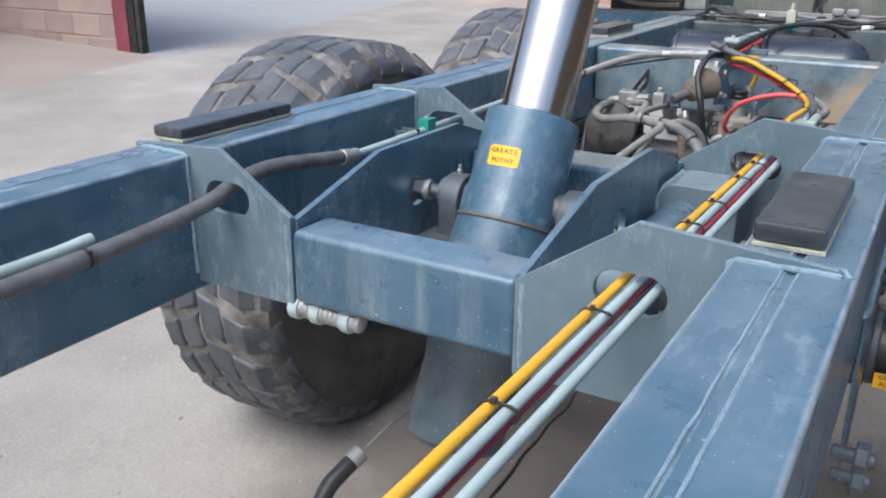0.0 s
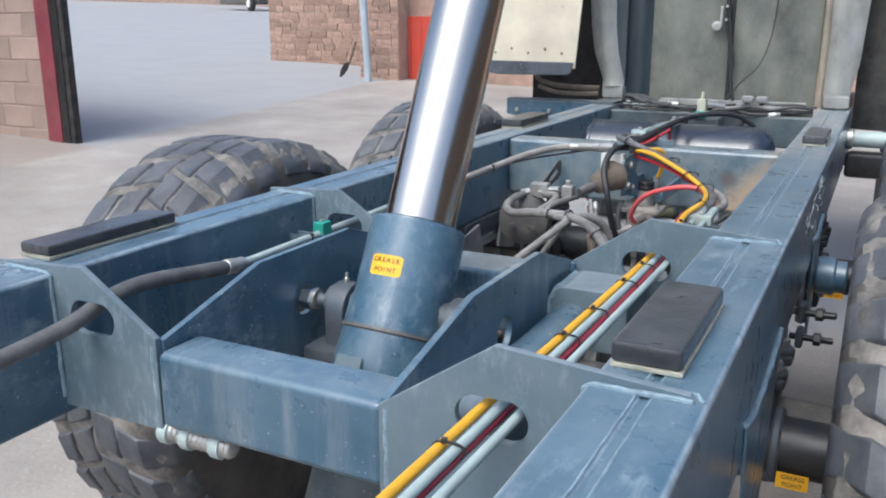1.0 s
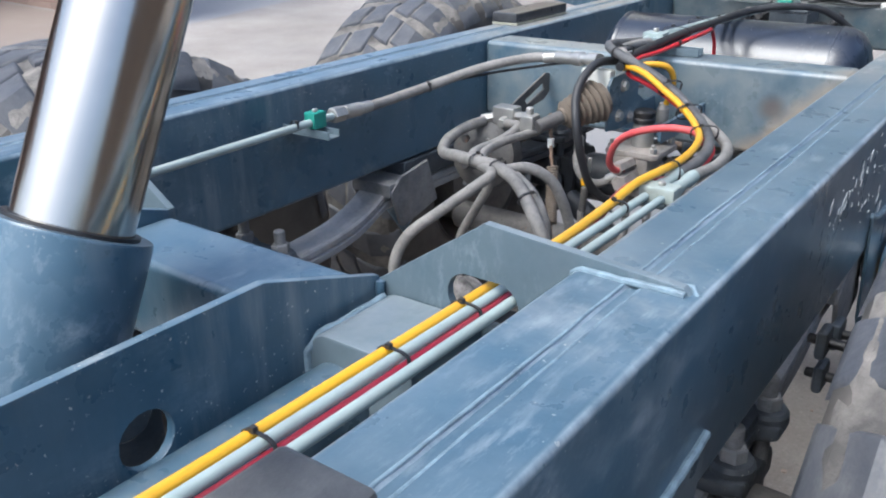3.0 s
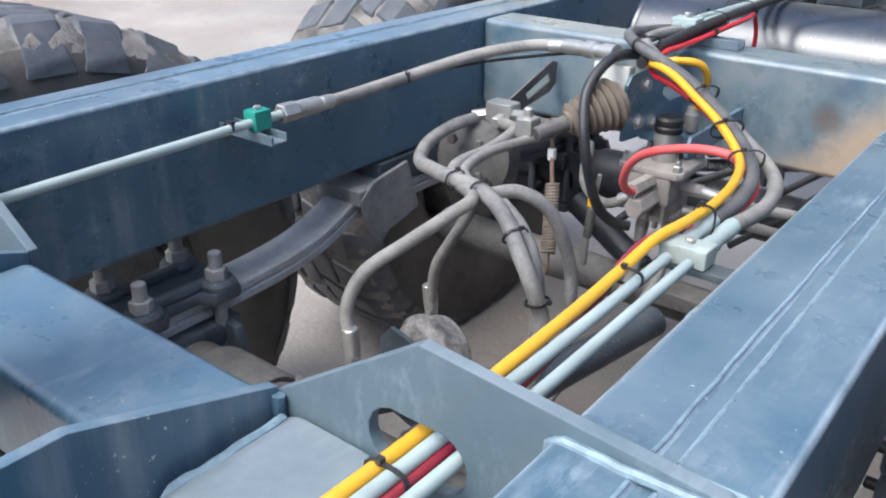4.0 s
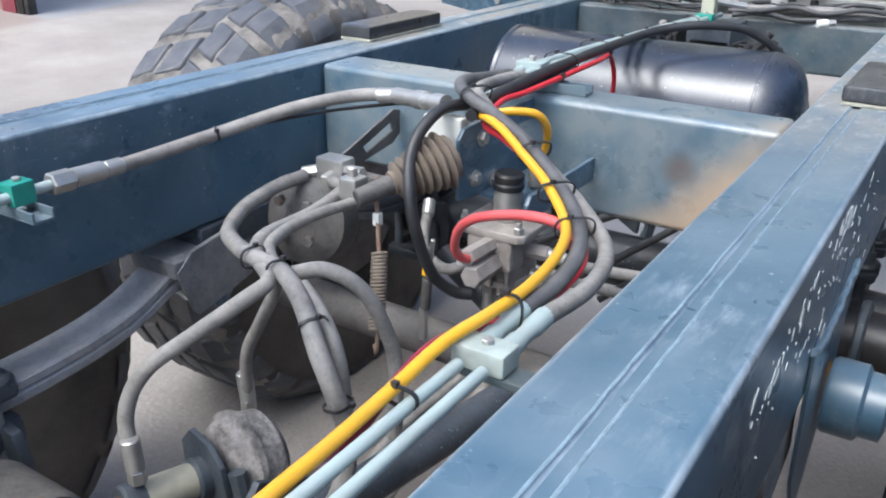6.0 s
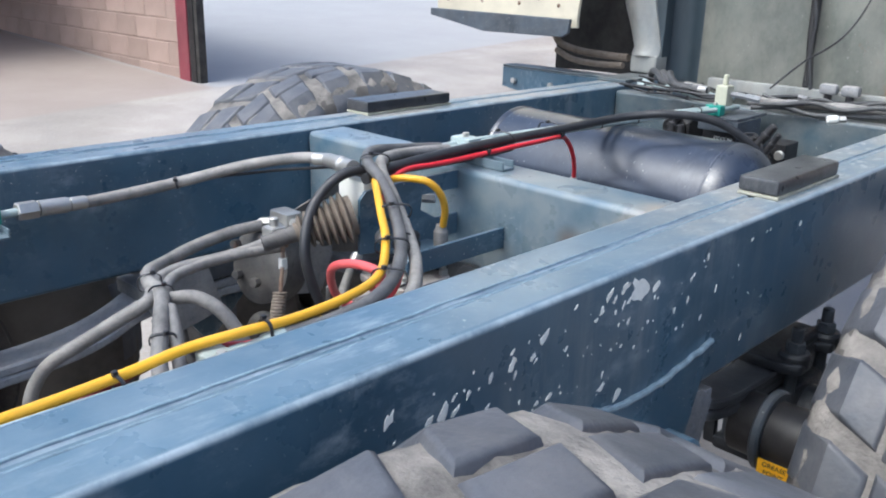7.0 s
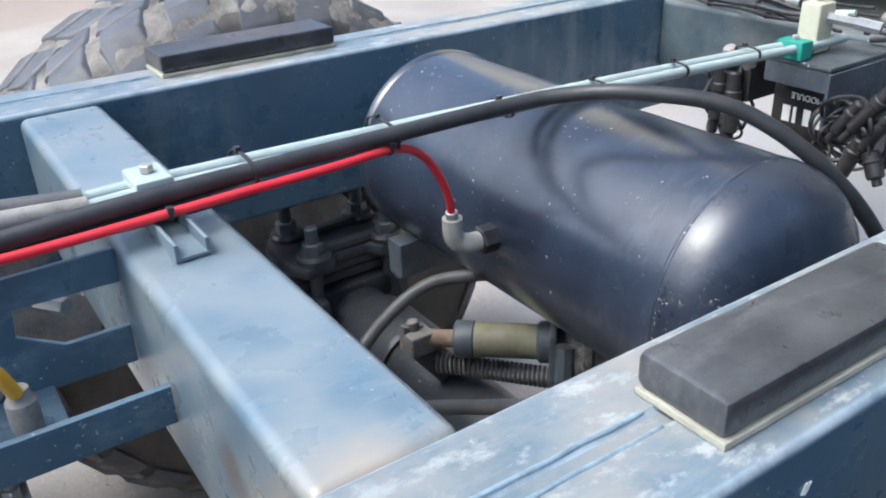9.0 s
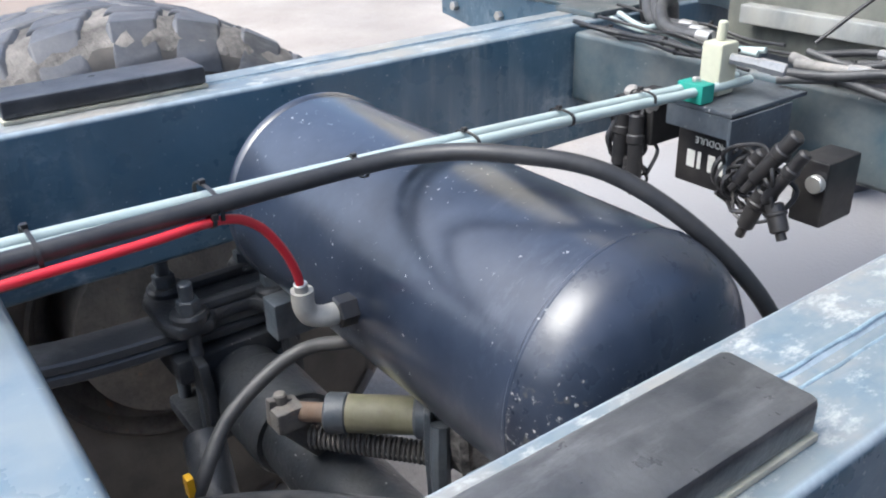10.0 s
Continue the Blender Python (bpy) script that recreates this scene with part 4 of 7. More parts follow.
# ---- axles and springs ----
def build_axle(y, steel, cast, studs):
    ax = thing("axle", "dusty greasy drive axle under the chassis", "axle", (0, y, 0.5), "bogie axles")
    part("axle_tube", lathe([(0, -0.75), (0.055, -0.75), (0.06, -0.6), (0.062, -0.5), (0.062, 0.5), (0.06, 0.6), (0.055, 0.72), (0, 0.72)], Matrix.Translation((-0.02, y, 0.52)) @ Matrix.Rotation(radians(90), 4, "Y"), 28), steel, ax)
    part("sleeve", lathe([(0, -0.07), (0.07, -0.07), (0.074, -0.06), (0.074, 0.06), (0.07, 0.07), (0, 0.07)], Matrix.Translation((-0.32, y, 0.52)) @ Matrix.Rotation(radians(90), 4, "Y"), 28), steel, ax)
    for x in (-0.505, 0.475):
        part("spring_seat", box(x - 0.065, x + 0.065, y - 0.11, y + 0.11, 0.545, 0.593, 0.01), cast, ax)
        crown = plate([(x - 0.082, y - 0.1), (x - 0.05, y - 0.115), (x + 0.05, y - 0.115), (x + 0.082, y - 0.1), (x + 0.082, y - 0.045), (x + 0.055, y - 0.03), (x + 0.055, y + 0.03), (x + 0.082, y + 0.045), (x + 0.082, y + 0.1), (x + 0.05, y + 0.115), (x - 0.05, y + 0.115), (x - 0.082, y + 0.1), (x - 0.082, y + 0.045), (x - 0.055, y + 0.03), (x - 0.055, y - 0.03), (x - 0.082, y - 0.045)], "z", 0.637, 0.66, bev=0.007)
        for dx in (-0.04, 0.04):
            box(x + dx - 0.012, x + dx + 0.012, y - 0.075, y + 0.075, 0.655, 0.676, 0.009, bm=crown)
        clamp = part("clamp_plate", crown, cast, ax, "dark cast spring clamp")
        for dx in (-0.054, 0.054):
            for dy in (-0.072, 0.072):
                part("boss", lathe([(0.014, 0.0), (0.03, 0.0), (0.031, 0.02), (0.027, 0.026), (0.016, 0.026), (0.014, 0.02), (0.014, 0.0)], Matrix.Translation((x + dx, y + dy, 0.648)), 20), cast, clamp)
                ub = part("u_bolt", rod((x + dx, y + dy, 0.44), (x + dx, y + dy, 0.722), 0.0115, 14, 0.002), studs, ax)
                part("nut", hexrod((x + dx, y + dy, 0.672), (x + dx, y + dy, 0.694), 0.019), studs, ub)
        part("lower_clamp", box(x - 0.075, x + 0.075, y - 0.1, y + 0.1, 0.42, 0.45, 0.01), cast, ax)
        s = 1 if x < 0 else -1
        for dy in (-0.085, 0.07):
            part("clamp_arm", plate([(x + 0.03 * s, 0.6), (x + 0.09 * s, 0.59), (x + 0.11 * s, 0.54), (x + 0.1 * s, 0.42), (x + 0.075 * s, 0.42), (x + 0.08 * s, 0.53), (x + 0.03 * s, 0.56)][::s], "y", y + dy, y + dy + 0.018, bev=0.004), cast, ax)
    part("lower_tube", rod((-0.4, y - 0.1, 0.47), (-0.16, y - 0.16, 0.36), 0.034, 24, 0.004), cast, ax)
    return ax


build_axle(AX1, GREASY, DARKSTEEL, DUSTBLUE)
build_axle(AX2, OILY_SHADED, OILY_SHADED, DARKSTEEL)


def build_spring(x):
    sp = thing("leaf_spring", "dusty leaf spring pack between the axles", "leaf spring", (x, 3.37, 0.62), "leaf springs")
    mid = (AX1 + AX2) / 2
    for k, (a, dz, th) in enumerate(((0.8, 0.0, 0.02), (0.78, -0.0205, 0.02))):
        bm = bmesh.new()
        n = 48
        rings = []
        for i in range(n + 1):
            d = -a + 2 * a * i / n
            z = 0.624 + 0.062 * math.exp(-max(0.0, abs(d) - 0.238) / 0.09) + dz
            rings.append([bm.verts.new((x + sx, mid + d, z + sz)) for sx, sz in ((-0.036, -th / 2), (0.036, -th / 2), (0.04, -th / 2 + 0.004), (0.04, th / 2 - 0.004), (0.036, th / 2), (-0.036, th / 2), (-0.04, th / 2 - 0.004), (-0.04, -th / 2 + 0.004))])
        for p, q in zip(rings, rings[1:]):
            for j in range(8):
                bm.faces.new((p[j], p[(j + 1) % 8], q[(j + 1) % 8], q[j]))
        bm.faces.new(rings[0][::-1])
        bm.faces.new(rings[-1])
        bmesh.ops.recalc_face_normals(bm, faces=bm.faces[:])
        part("leaf", bm, LEAF, sp)
    part("saddle_block", box(x - 0.045, x + 0.045, mid - 0.16, mid + 0.16, 0.7, BOT - 0.002, 0.006), DARKSTEEL, sp, "dark spring seat under the rail")
    for s in (-1, 1):
        cap = bmesh.new()
        box(x - 0.06, x + 0.06, mid + s * 0.195 - 0.04, mid + s * 0.195 + 0.04, 0.705, 0.722, 0.005, bm=cap)
        box(x - 0.06, x + 0.06, mid + s * 0.232 - 0.006, mid + s * 0.232 + 0.006, 0.69, 0.722, 0.004, bm=cap)
        part("saddle_cap", cap, DUSTBLUE, sp, "dusty folded cap over the leaf")
        for dx in (-0.058, 0.058):
            part("saddle_cheek", plate([(mid + s * 0.236, 0.702), (mid + s * 0.2, 0.732), (mid + s * 0.094, 0.75), (mid + s * 0.059, 0.64), (mid + s * 0.13, 0.622), (mid + s * 0.195, 0.608), (mid + s * 0.205, 0.616)][::s], "x", x + dx - 0.005, x + dx + 0.005, bev=0.003), DUSTBLUE, sp, "hanging cheek plate")


for x in (-0.505, 0.475):
    build_spring(x)

xb = thing("bogie_cross_tube", "dusty cross tube of the bogie", "cross tube", (0, 3.37, 0.56))
part("tube", rod((-0.43, 3.41, 0.58), (0.39, 3.39, 0.58), 0.036, 24, 0.004), GREASY, xb)
part("web_bar", box(0.1, 0.4, 3.32, 3.37, 0.6, 0.63, 0.004), GREASY, xb)
tr = thing("torque_rod", "dark torque rod along the bogie", "torque rod", (0.06, 2.9, 0.5))
part("rod", rod((0.05, 2.72, 0.62), (0.12, 3.3, 0.58), 0.028, 20, 0.004), DARKSTEEL, tr)
part("bracket", plate([(2.82, 0.5), (2.82, 0.63), (2.86, 0.67), (2.95, 0.62), (2.95, 0.5)], "x", 0.02, 0.03), DARKSTEEL, tr)
part("bracket", plate([(2.82, 0.5), (2.82, 0.63), (2.86, 0.67), (2.95, 0.62), (2.95, 0.5)], "x", 0.1, 0.11), DARKSTEEL, tr)
part("pin", rod((0.0, 2.88, 0.6), (0.13, 2.88, 0.6), 0.018, 16, 0.003), RUSTY, tr)


# ---- brake chambers on the axles ----
def build_chamber(p, q, label, shell):
    """A round chamber at q with a cylinder and a push rod out to p."""
    p, q = Vector(p), Vector(q)
    d = (q - p).normalized()
    ch = thing("brake_actuator", label, "brake actuator", tuple(q), "brake actuators")
    part("chamber", lathe([(0, 0), (0.045, 0), (0.062, 0.008), (0.07, 0.022), (0.077, 0.026), (0.077, 0.036), (0.07, 0.04), (0.068, 0.07), (0.05, 0.085), (0, 0.088)], along(q, q + d), 36), FLAKY, ch, "flaking round chamber")
    part("cylinder", rod(p + d * 0.06, q - d * 0.03, 0.025, 24, 0.003), shell, ch)
    part("collar", rod(q - d * 0.04, q, 0.03, 24, 0.004), DARKSTEEL, ch)
    part("cap", rod(p + d * 0.045, p + d * 0.075, 0.027, 24, 0.003), DARKSTEEL, ch)
    part("push_rod", rod(p, p + d * 0.06, 0.013, 14, 0.002), RUSTY, ch)
    part("clevis", box(p.x - 0.022, p.x + 0.016, p.y - 0.03, p.y + 0.012, p.z - 0.02, p.z + 0.014, 0.006), GREASY, ch)
    part("clevis_pin", rod(p + Vector((-0.01, -0.012, -0.03)), p + Vector((-0.01, -0.012, 0.028)), 0.009, 12, 0.002), GREASY, ch)
    part("lever", plate([(-0.018, -0.16), (0.018, -0.16), (0.024, 0.0), (0.0, 0.03), (-0.024, 0.0)], "x", -0.007, 0.007, bev=0.003), GREASY, ch).matrix_basis = Matrix.Translation(p + Vector((-0.012, -0.012, 0))) @ Matrix.Rotation(radians(35), 4, "X")
    side = d.cross(Vector((0, 0, 1))).normalized()
    br = plate([(-0.055, -0.1), (0.045, -0.1), (0.06, 0.0), (0.05, 0.04), (0.02, 0.062), (-0.03, 0.062), (-0.06, 0.03)], "z", 0.0, 0.009, [round_hole(0, 0, 0.027, 0.027)], bev=0.002)
    bmesh.ops.transform(br, matrix=basis(q - d * 0.012, side, (0, 0, 1)), verts=br.verts[:])
    part("bracket", br, DARKSTEEL, ch)
    low = Vector((side.x, side.y, 0)) * 0.055
    part("strap", tube([q + low + Vector((0, 0, 0.03)), q + low * 1.25 + Vector((0, 0, -0.03)), q + low * 1.2 + Vector((0, 0, -0.09)), q + low * 0.9 - d * 0.03 + Vector((0, 0, -0.15))], 0.013, 8), DARKSTEEL, ch, "bent strap")
    coil(ch, p + Vector((0.0, 0.02, -0.05)), q + d * 0.07 + Vector((0.02, 0.0, -0.062)), 0.014, 0.0026, 40, GREASY)


def coil(parent, a, b, r, wire, turns, mat, name="coil_spring"):
    a, b = Vector(a), Vector(b)
    m = along(a, b)
    L = (b - a).length
    pts = [m @ Vector((r * math.cos(2 * math.pi * k / 10), r * math.sin(2 * math.pi * k / 10), L * k / (10 * turns))) for k in range(10 * turns + 1)]
    return part(name, tube(pts, wire, 6, smooth=False), mat, parent)


ZINC_DUSTY = material("dusty_cream_metal", (0.42, 0.4, 0.3), 0.55, 0.0, var=0.25, scale=20, bump=0.2, dust=0.4)
build_chamber((-0.17, 2.755, 0.595), (-0.125, 2.93, 0.575), "cream and black spring brake actuator, dusty", ZINC_DUSTY)
build_chamber((-0.12, 3.985, 0.668), (0.02, 4.13, 0.675), "olive and black spring brake actuator, dusty", material("dusty_olive_metal", (0.13, 0.125, 0.075), 0.6, 0.0, var=0.35, scale=20, bump=0.2, dust=0.3))
hand = thing("brake_cable", "muddy cable end beside the axle", "cable", (-0.2, 2.6, 0.55))
part("cable", tube([(-0.17, 2.74, 0.6), (-0.2, 2.68, 0.6), (-0.24, 2.62, 0.57), (-0.28, 2.58, 0.53)], 0.006, 10), GREYHOSE, hand)
part("cable", tube([(-0.165, 2.735, 0.585), (-0.195, 2.67, 0.585), (-0.23, 2.61, 0.55)], 0.005, 10), GREYHOSE, hand)

# ---- pipes and hoses ----
def tie(parent, p, d, r, mat=None):
    """A cable tie round a line at p that runs along d."""
    d = Vector(d).normalized()
    bm = lathe([(r, -0.002), (r + 0.0014, -0.002), (r + 0.0014, 0.002), (r, 0.002), (r, -0.002)], along(p, Vector(p) + d), 16)
    up = d.orthogonal()
    q = Vector(p) + up.normalized() * (r + 0.002)
    merge(bm, box(q.x - 0.003, q.x + 0.003, q.y - 0.003, q.y + 0.003, q.z - 0.003, q.z + 0.003, 0.0006))
    return part("cable_tie", bm, mat or BLACK, parent)


def wrap(parent, p, d, a, b):
    """A cable tie round several lines side by side: half-width a, half-height b."""
    d = Vector(d).normalized()
    side = d.cross(Vector((0, 0, 1))).normalized()
    up = side.cross(d).normalized()
    bm = bmesh.new()
    n, loops = 24, []
    for e, w in ((0.0, -0.002), (0.0014, -0.002), (0.0014, 0.002), (0.0, 0.002)):
        loop = []
        for k in range(n):
            c, s = math.cos(2 * math.pi * k / n), math.sin(2 * math.pi * k / n)
            sx = math.copysign(abs(c) ** 0.7, c) * (a + e)
            sz = math.copysign(abs(s) ** 0.7, s) * (b + e)
            loop.append(bm.verts.new(Vector(p) + side * sx + up * sz + d * w))
        loops.append(loop)
    for i in range(4):
        u, v = loops[i], loops[(i + 1) % 4]
        for k in range(n):
            bm.faces.new((u[k], u[(k + 1) % n], v[(k + 1) % n], v[k]))
    q = Vector(p) + up * (b + 0.002) - side * a * 0.3
    merge(bm, box(q.x - 0.003, q.x + 0.003, q.y - 0.003, q.y + 0.003, q.z - 0.003, q.z + 0.003, 0.0006))
    bmesh.ops.recalc_face_normals(bm, faces=bm.faces[:])
    return part("cable_tie", bm, BLACK, parent)


def line(name, label, category, points, r, mat, group="", ties=(), tie_r=None, per=8, n=12, ends=True):
    """A hose, pipe or cable, with its ties, as one thing."""
    th = thing(name, label, category, points[0], group)
    part("tube", tube(points, r, n, per), mat, th)
    if ends and "hose" in category and r > 0.0088:
        for a, b in ((points[0], points[1]), (points[-1], points[-2])):
            a, b = Vector(a), Vector(b)
            part("ferrule", rod(a, a + (b - a).normalized() * 0.03, r + 0.0016, 14, 0.0015), ZINC, th)
    for k in ties:
        a, b = Vector(points[k]), Vector(points[k + 1] if k + 1 < len(points) else points[k - 1])
        tie(th, a, b - a, tie_r or r + 0.0006)
    return th


YREAR = -0.3
yl = line("air_line", "yellow nylon air line with black ties", "air line",
          [(0.284, YREAR, 0.938), (0.285, 1.0, 0.938), (0.286, 1.69, 0.938), (0.293, 2.05, 0.938), (0.296, 2.2, 0.939), (0.3, 2.43, 0.94), (0.295, 2.65, 0.939), (0.291, 2.77, 0.942), (0.292, 2.85, 0.95), (0.302, 2.91, 0.954), (0.303, 2.99, 0.951), (0.293, 3.08, 0.952), (0.268, 3.153, 0.957), (0.213, 3.213, 0.979), (0.155, 3.255, 0.999), (0.1, 3.295, 1.015), (0.05, 3.335, 1.016), (0.022, 3.366, 1.006), (0.035, 3.382, 1.008), (0.064, 3.392, 1.014), (0.094, 3.412, 1.01), (0.102, 3.434, 0.988), (0.094, 3.455, 0.955), (0.08, 3.466, 0.92)], 0.0063, YELLOW, "air lines")
part("end_fitting", lathe([(0, 0), (0.012, 0), (0.013, 0.004), (0.013, 0.03), (0.01, 0.034), (0.009, 0.042), (0, 0.042)], Matrix.Translation((0.073, 3.468, 0.878)), 16), GREYHOSE, yl)
line("air_line", "dark red nylon air line between the pipes", "air line", [(0.3, -0.3, 0.928), (0.302, 1.0, 0.928), (0.308, 1.69, 0.929), (0.32, 2.1, 0.931), (0.322, 2.43, 0.932), (0.308, 2.6, 0.925), (0.29, 2.72, 0.924), (0.279, 2.8, 0.935), (0.282, 2.86, 0.944), (0.298, 2.92, 0.935)], 0.0052, MAROON, "air lines")
rl = line("air_line", "bright red nylon air line to the tank elbow", "air line", [(0.298, 2.92, 0.935), (0.316, 3.03, 0.93), (0.304, 3.13, 0.934), (0.245, 3.215, 0.948), (0.16, 3.282, 0.975), (0.085, 3.33, 0.99), (0.045, 3.352, 0.995), (0.03, 3.375, 1.002), (0.026, 3.43, 1.017), (0.027, 3.5, 1.016), (0.029, 3.6, 1.018), (0.031, 3.7, 1.021), (0.03, 3.8, 1.022), (0.016, 3.88, 1.018), (0.008, 3.917, 0.999), (0.006, 3.94, 0.968), (0.001, 3.955, 0.935), (-0.004, 3.962, 0.908)], 0.0048, RED, "air lines")
PR = 0.0062
line("hydraulic_pipe", "pale blue-grey steel hydraulic pipe", "pipe",
           [(0.302, YREAR, 0.938), (0.303, 1.0, 0.938), (0.305, 1.69, 0.938), (0.314, 2.43, 0.939), (0.307, 2.85, 0.932)], PR, PIPE, "hydraulic pipes")
line("hydraulic_pipe", "pale blue-grey steel hydraulic pipe", "pipe",
           [(0.328, YREAR, 0.935), (0.329, 1.0, 0.935), (0.331, 1.69, 0.935), (0.338, 2.43, 0.937), (0.332, 2.85, 0.932)], PR, PIPE, "hydraulic pipes")
for y, x in ((1.05, 0.296), (1.36, 0.296), (1.6, 0.297), (1.84, 0.3), (1.97, 0.303), (2.1, 0.306), (2.27, 0.308), (2.39, 0.309)):
    wrap(yl, (x, y, 0.9375), (0, 1, 0), 0.0185, 0.0082)
for y, x in ((2.77, 0.3),):
    wrap(yl, (x, y, 0.9385), (0, 1, 0), 0.0165, 0.0085)
# clamp at the pipe ends
cl = thing("pipe_clamp", "pale plastic twin pipe clamp on a steel strip", "pipe clamp", (0.318, 2.88, 0.92))
part("clamp_body", box(0.29, 0.346, 2.862, 2.896, 0.92, 0.944, 0.004), material("pale_green_plastic", (0.4, 0.47, 0.44), 0.5, var=0.3, scale=25, dust=0.4), cl, "pale weathered clamp body")
part("clamp_bolt", hexrod((0.32, 2.879, 0.944), (0.32, 2.879, 0.949), 0.006), ZINC, cl)
part("strip", box(0.286, 0.4145, 2.864, 2.894, 0.911, 0.92, 0.002), PAINT_DUSTY, cl)
for x in (0.307, 0.332):
    part("coupling", lathe([(0.0065, 0), (0.009, 0), (0.0105, 0.003), (0.0105, 0.018), (0.0088, 0.022), (0.0088, 0.042), (0.0108, 0.046), (0.0108, 0.072), (0.009, 0.078)], along((x, 2.896, 0.932), (x + 0.002, 2.996, 0.937)), 14), PIPE, cl)
gh1 = line("hydraulic_hose", "dusty grey rubber hydraulic hose in a loop", "hose", [(0.309, 2.965, 0.936), (0.312, 3.05, 0.938), (0.293, 3.14, 0.945), (0.238, 3.22, 0.964), (0.15, 3.285, 1.0), (0.07, 3.33, 1.022), (0.01, 3.352, 1.039), (-0.03, 3.4, 1.044), (-0.038, 3.48, 1.036), (-0.036, 3.57, 1.027)], 0.0098, DARKHOSE, "looped hoses", ends=False)
gh2 = line("hydraulic_hose", "dusty grey rubber hydraulic hose in a loop", "hose", [(0.334, 2.965, 0.936), (0.342, 3.06, 0.934), (0.318, 3.16, 0.935), (0.252, 3.236, 0.95), (0.165, 3.293, 0.979), (0.09, 3.335, 1.003), (0.035, 3.362, 1.026), (0.0, 3.4, 1.036), (-0.012, 3.48, 1.034), (-0.014, 3.57, 1.027)], 0.0098, GREYHOSE, "looped hoses", ends=False)
for p, d in (((0.275, 3.165, 0.951), (-0.6, 0.7, 0.15)), ((0.225, 3.215, 0.972), (-0.7, 0.6, 0.25)), ((0.16, 3.28, 0.997), (-0.8, 0.5, 0.3)), ((0.02, 3.36, 1.04), (-0.7, 0.5, 0.3))):
    wrap(gh1, p, d, 0.024, 0.0135)
wrap(gh1, (0.307, 2.945, 0.944), (0, 1, 0), 0.013, 0.018)
for p, d in (((0.2, 3.265, 0.966), (-0.7, 0.6, 0.2)),):
    tie(gh2, p, d, 0.0104)
for p, d in (((0.03, 3.63, 1.019), (0, 1, 0)), ((0.018, 3.87, 1.0205), (-0.2, 1, -0.1))):
    tie(rl, p, d, 0.0056)
part("end_sleeve", rod((-0.0045, 3.9625, 0.9), (-0.003, 3.961, 0.915), 0.0078, 14, 0.001), ZINC, rl)
# centre lines over the tank
for x0, nm in ((-0.036, 0), (-0.012, 1)):
    line("hydraulic_pipe", "pale blue-grey steel hydraulic pipe", "pipe", [(x0, 3.56, 1.027), (x0, 3.7, 1.027), (x0 + 0.004, 4.2, 1.016), (x0 + 0.008, 4.6, 1.002), (x0 + 0.01, 4.71, 1.0)], 0.0068, PIPE, "hydraulic pipes")
bh1 = line("air_hose", "black rubber air hose over the tank", "hose", [(0.03, 3.33, 1.015), (0.012, 3.42, 1.022), (0.01, 3.63, 1.03), (0.013, 3.85, 1.033), (0.03, 4.02, 1.04), (0.06, 4.085, 1.047), (0.12, 4.13, 1.054), (0.2, 4.2, 1.04), (0.27, 4.27, 0.975), (0.31, 4.34, 0.88), (0.32, 4.38, 0.78)], 0.0092, HOSE, "air hoses", ends=False)
line("air_hose", "black rubber air hose looping to the valve", "hose", [(0.014, 3.72, 1.017), (0.006, 3.64, 1.012), (0.0, 3.55, 1.01), (-0.004, 3.42, 1.012), (-0.025, 3.335, 1.015), (-0.035, 3.275, 0.97), (-0.012, 3.235, 0.905), (0.0, 3.245, 0.83), (0.008, 3.27, 0.775), (0.025, 3.3, 0.742), (0.045, 3.318, 0.735)], 0.0092, HOSE, "air hoses", ends=False)
for y in (3.72, 3.88):
    wrap(bh1, (-0.012, y, 1.027), (0, 1, 0), 0.0335, 0.0155)
for y in (4.05, 4.2, 4.35, 4.5):
    wrap(bh1, (-0.02, y, 1.012 + 0.024 * (4.36 - y)), (0, 1, 0), 0.021, 0.0085)
line("air_line", "faded red nylon air line to the brake valve", "air line", [(0.072, 3.285, 0.818), (0.063, 3.262, 0.822), (0.062, 3.24, 0.845), (0.082, 3.215, 0.885), (0.115, 3.195, 0.916), (0.164, 3.18, 0.938), (0.215, 3.172, 0.95), (0.258, 3.165, 0.95), (0.285, 3.13, 0.944)], 0.0068, FADED_RED, "air lines")
# left side line
line("hydraulic_hose", "black rubber hydraulic hose along the rail", "hose", [(-0.4, -0.2, 0.9), (-0.396, 0.6, 0.912), (-0.39, 1.1, 0.914), (-0.386, 1.45, 0.92), (-0.385, 1.66, 0.936), (-0.385, 1.76, 0.96), (-0.385, 1.84, 0.964), (-0.385, 1.95, 0.951), (-0.386, 2.06, 0.936)], 0.0135, DARKHOSE, "side hoses", ties=(2, 3))
line("hydraulic_pipe", "pale blue-grey steel pipe above the side hose", "pipe", [(-0.412, -0.2, 0.925), (-0.412, 0.7, 0.926), (-0.411, 1.34, 0.93), (-0.409, 1.48, 0.936)], 0.0085, PIPE, "hydraulic pipes")
lp = line("hydraulic_pipe", "pale blue-grey steel hydraulic pipe", "pipe", [(-0.386, 2.05, 0.936), (-0.387, 2.3, 0.937), (-0.386, 2.88, 0.943), (-0.388, 2.95, 0.943)], 0.0075, PIPE, "hydraulic pipes", ties=(1,))
part("coupling", lathe([(0.0087, 0), (0.0125, 0), (0.0125, 0.05), (0.0105, 0.055), (0.0087, 0.055)], along((-0.386, 2.03, 0.938), (-0.387, 2.1, 0.936)), 14), ZINC, lp)
part("union_nut", hexrod((-0.387, 2.92, 0.944), (-0.388, 2.955, 0.943), 0.016), ZINC, lp)
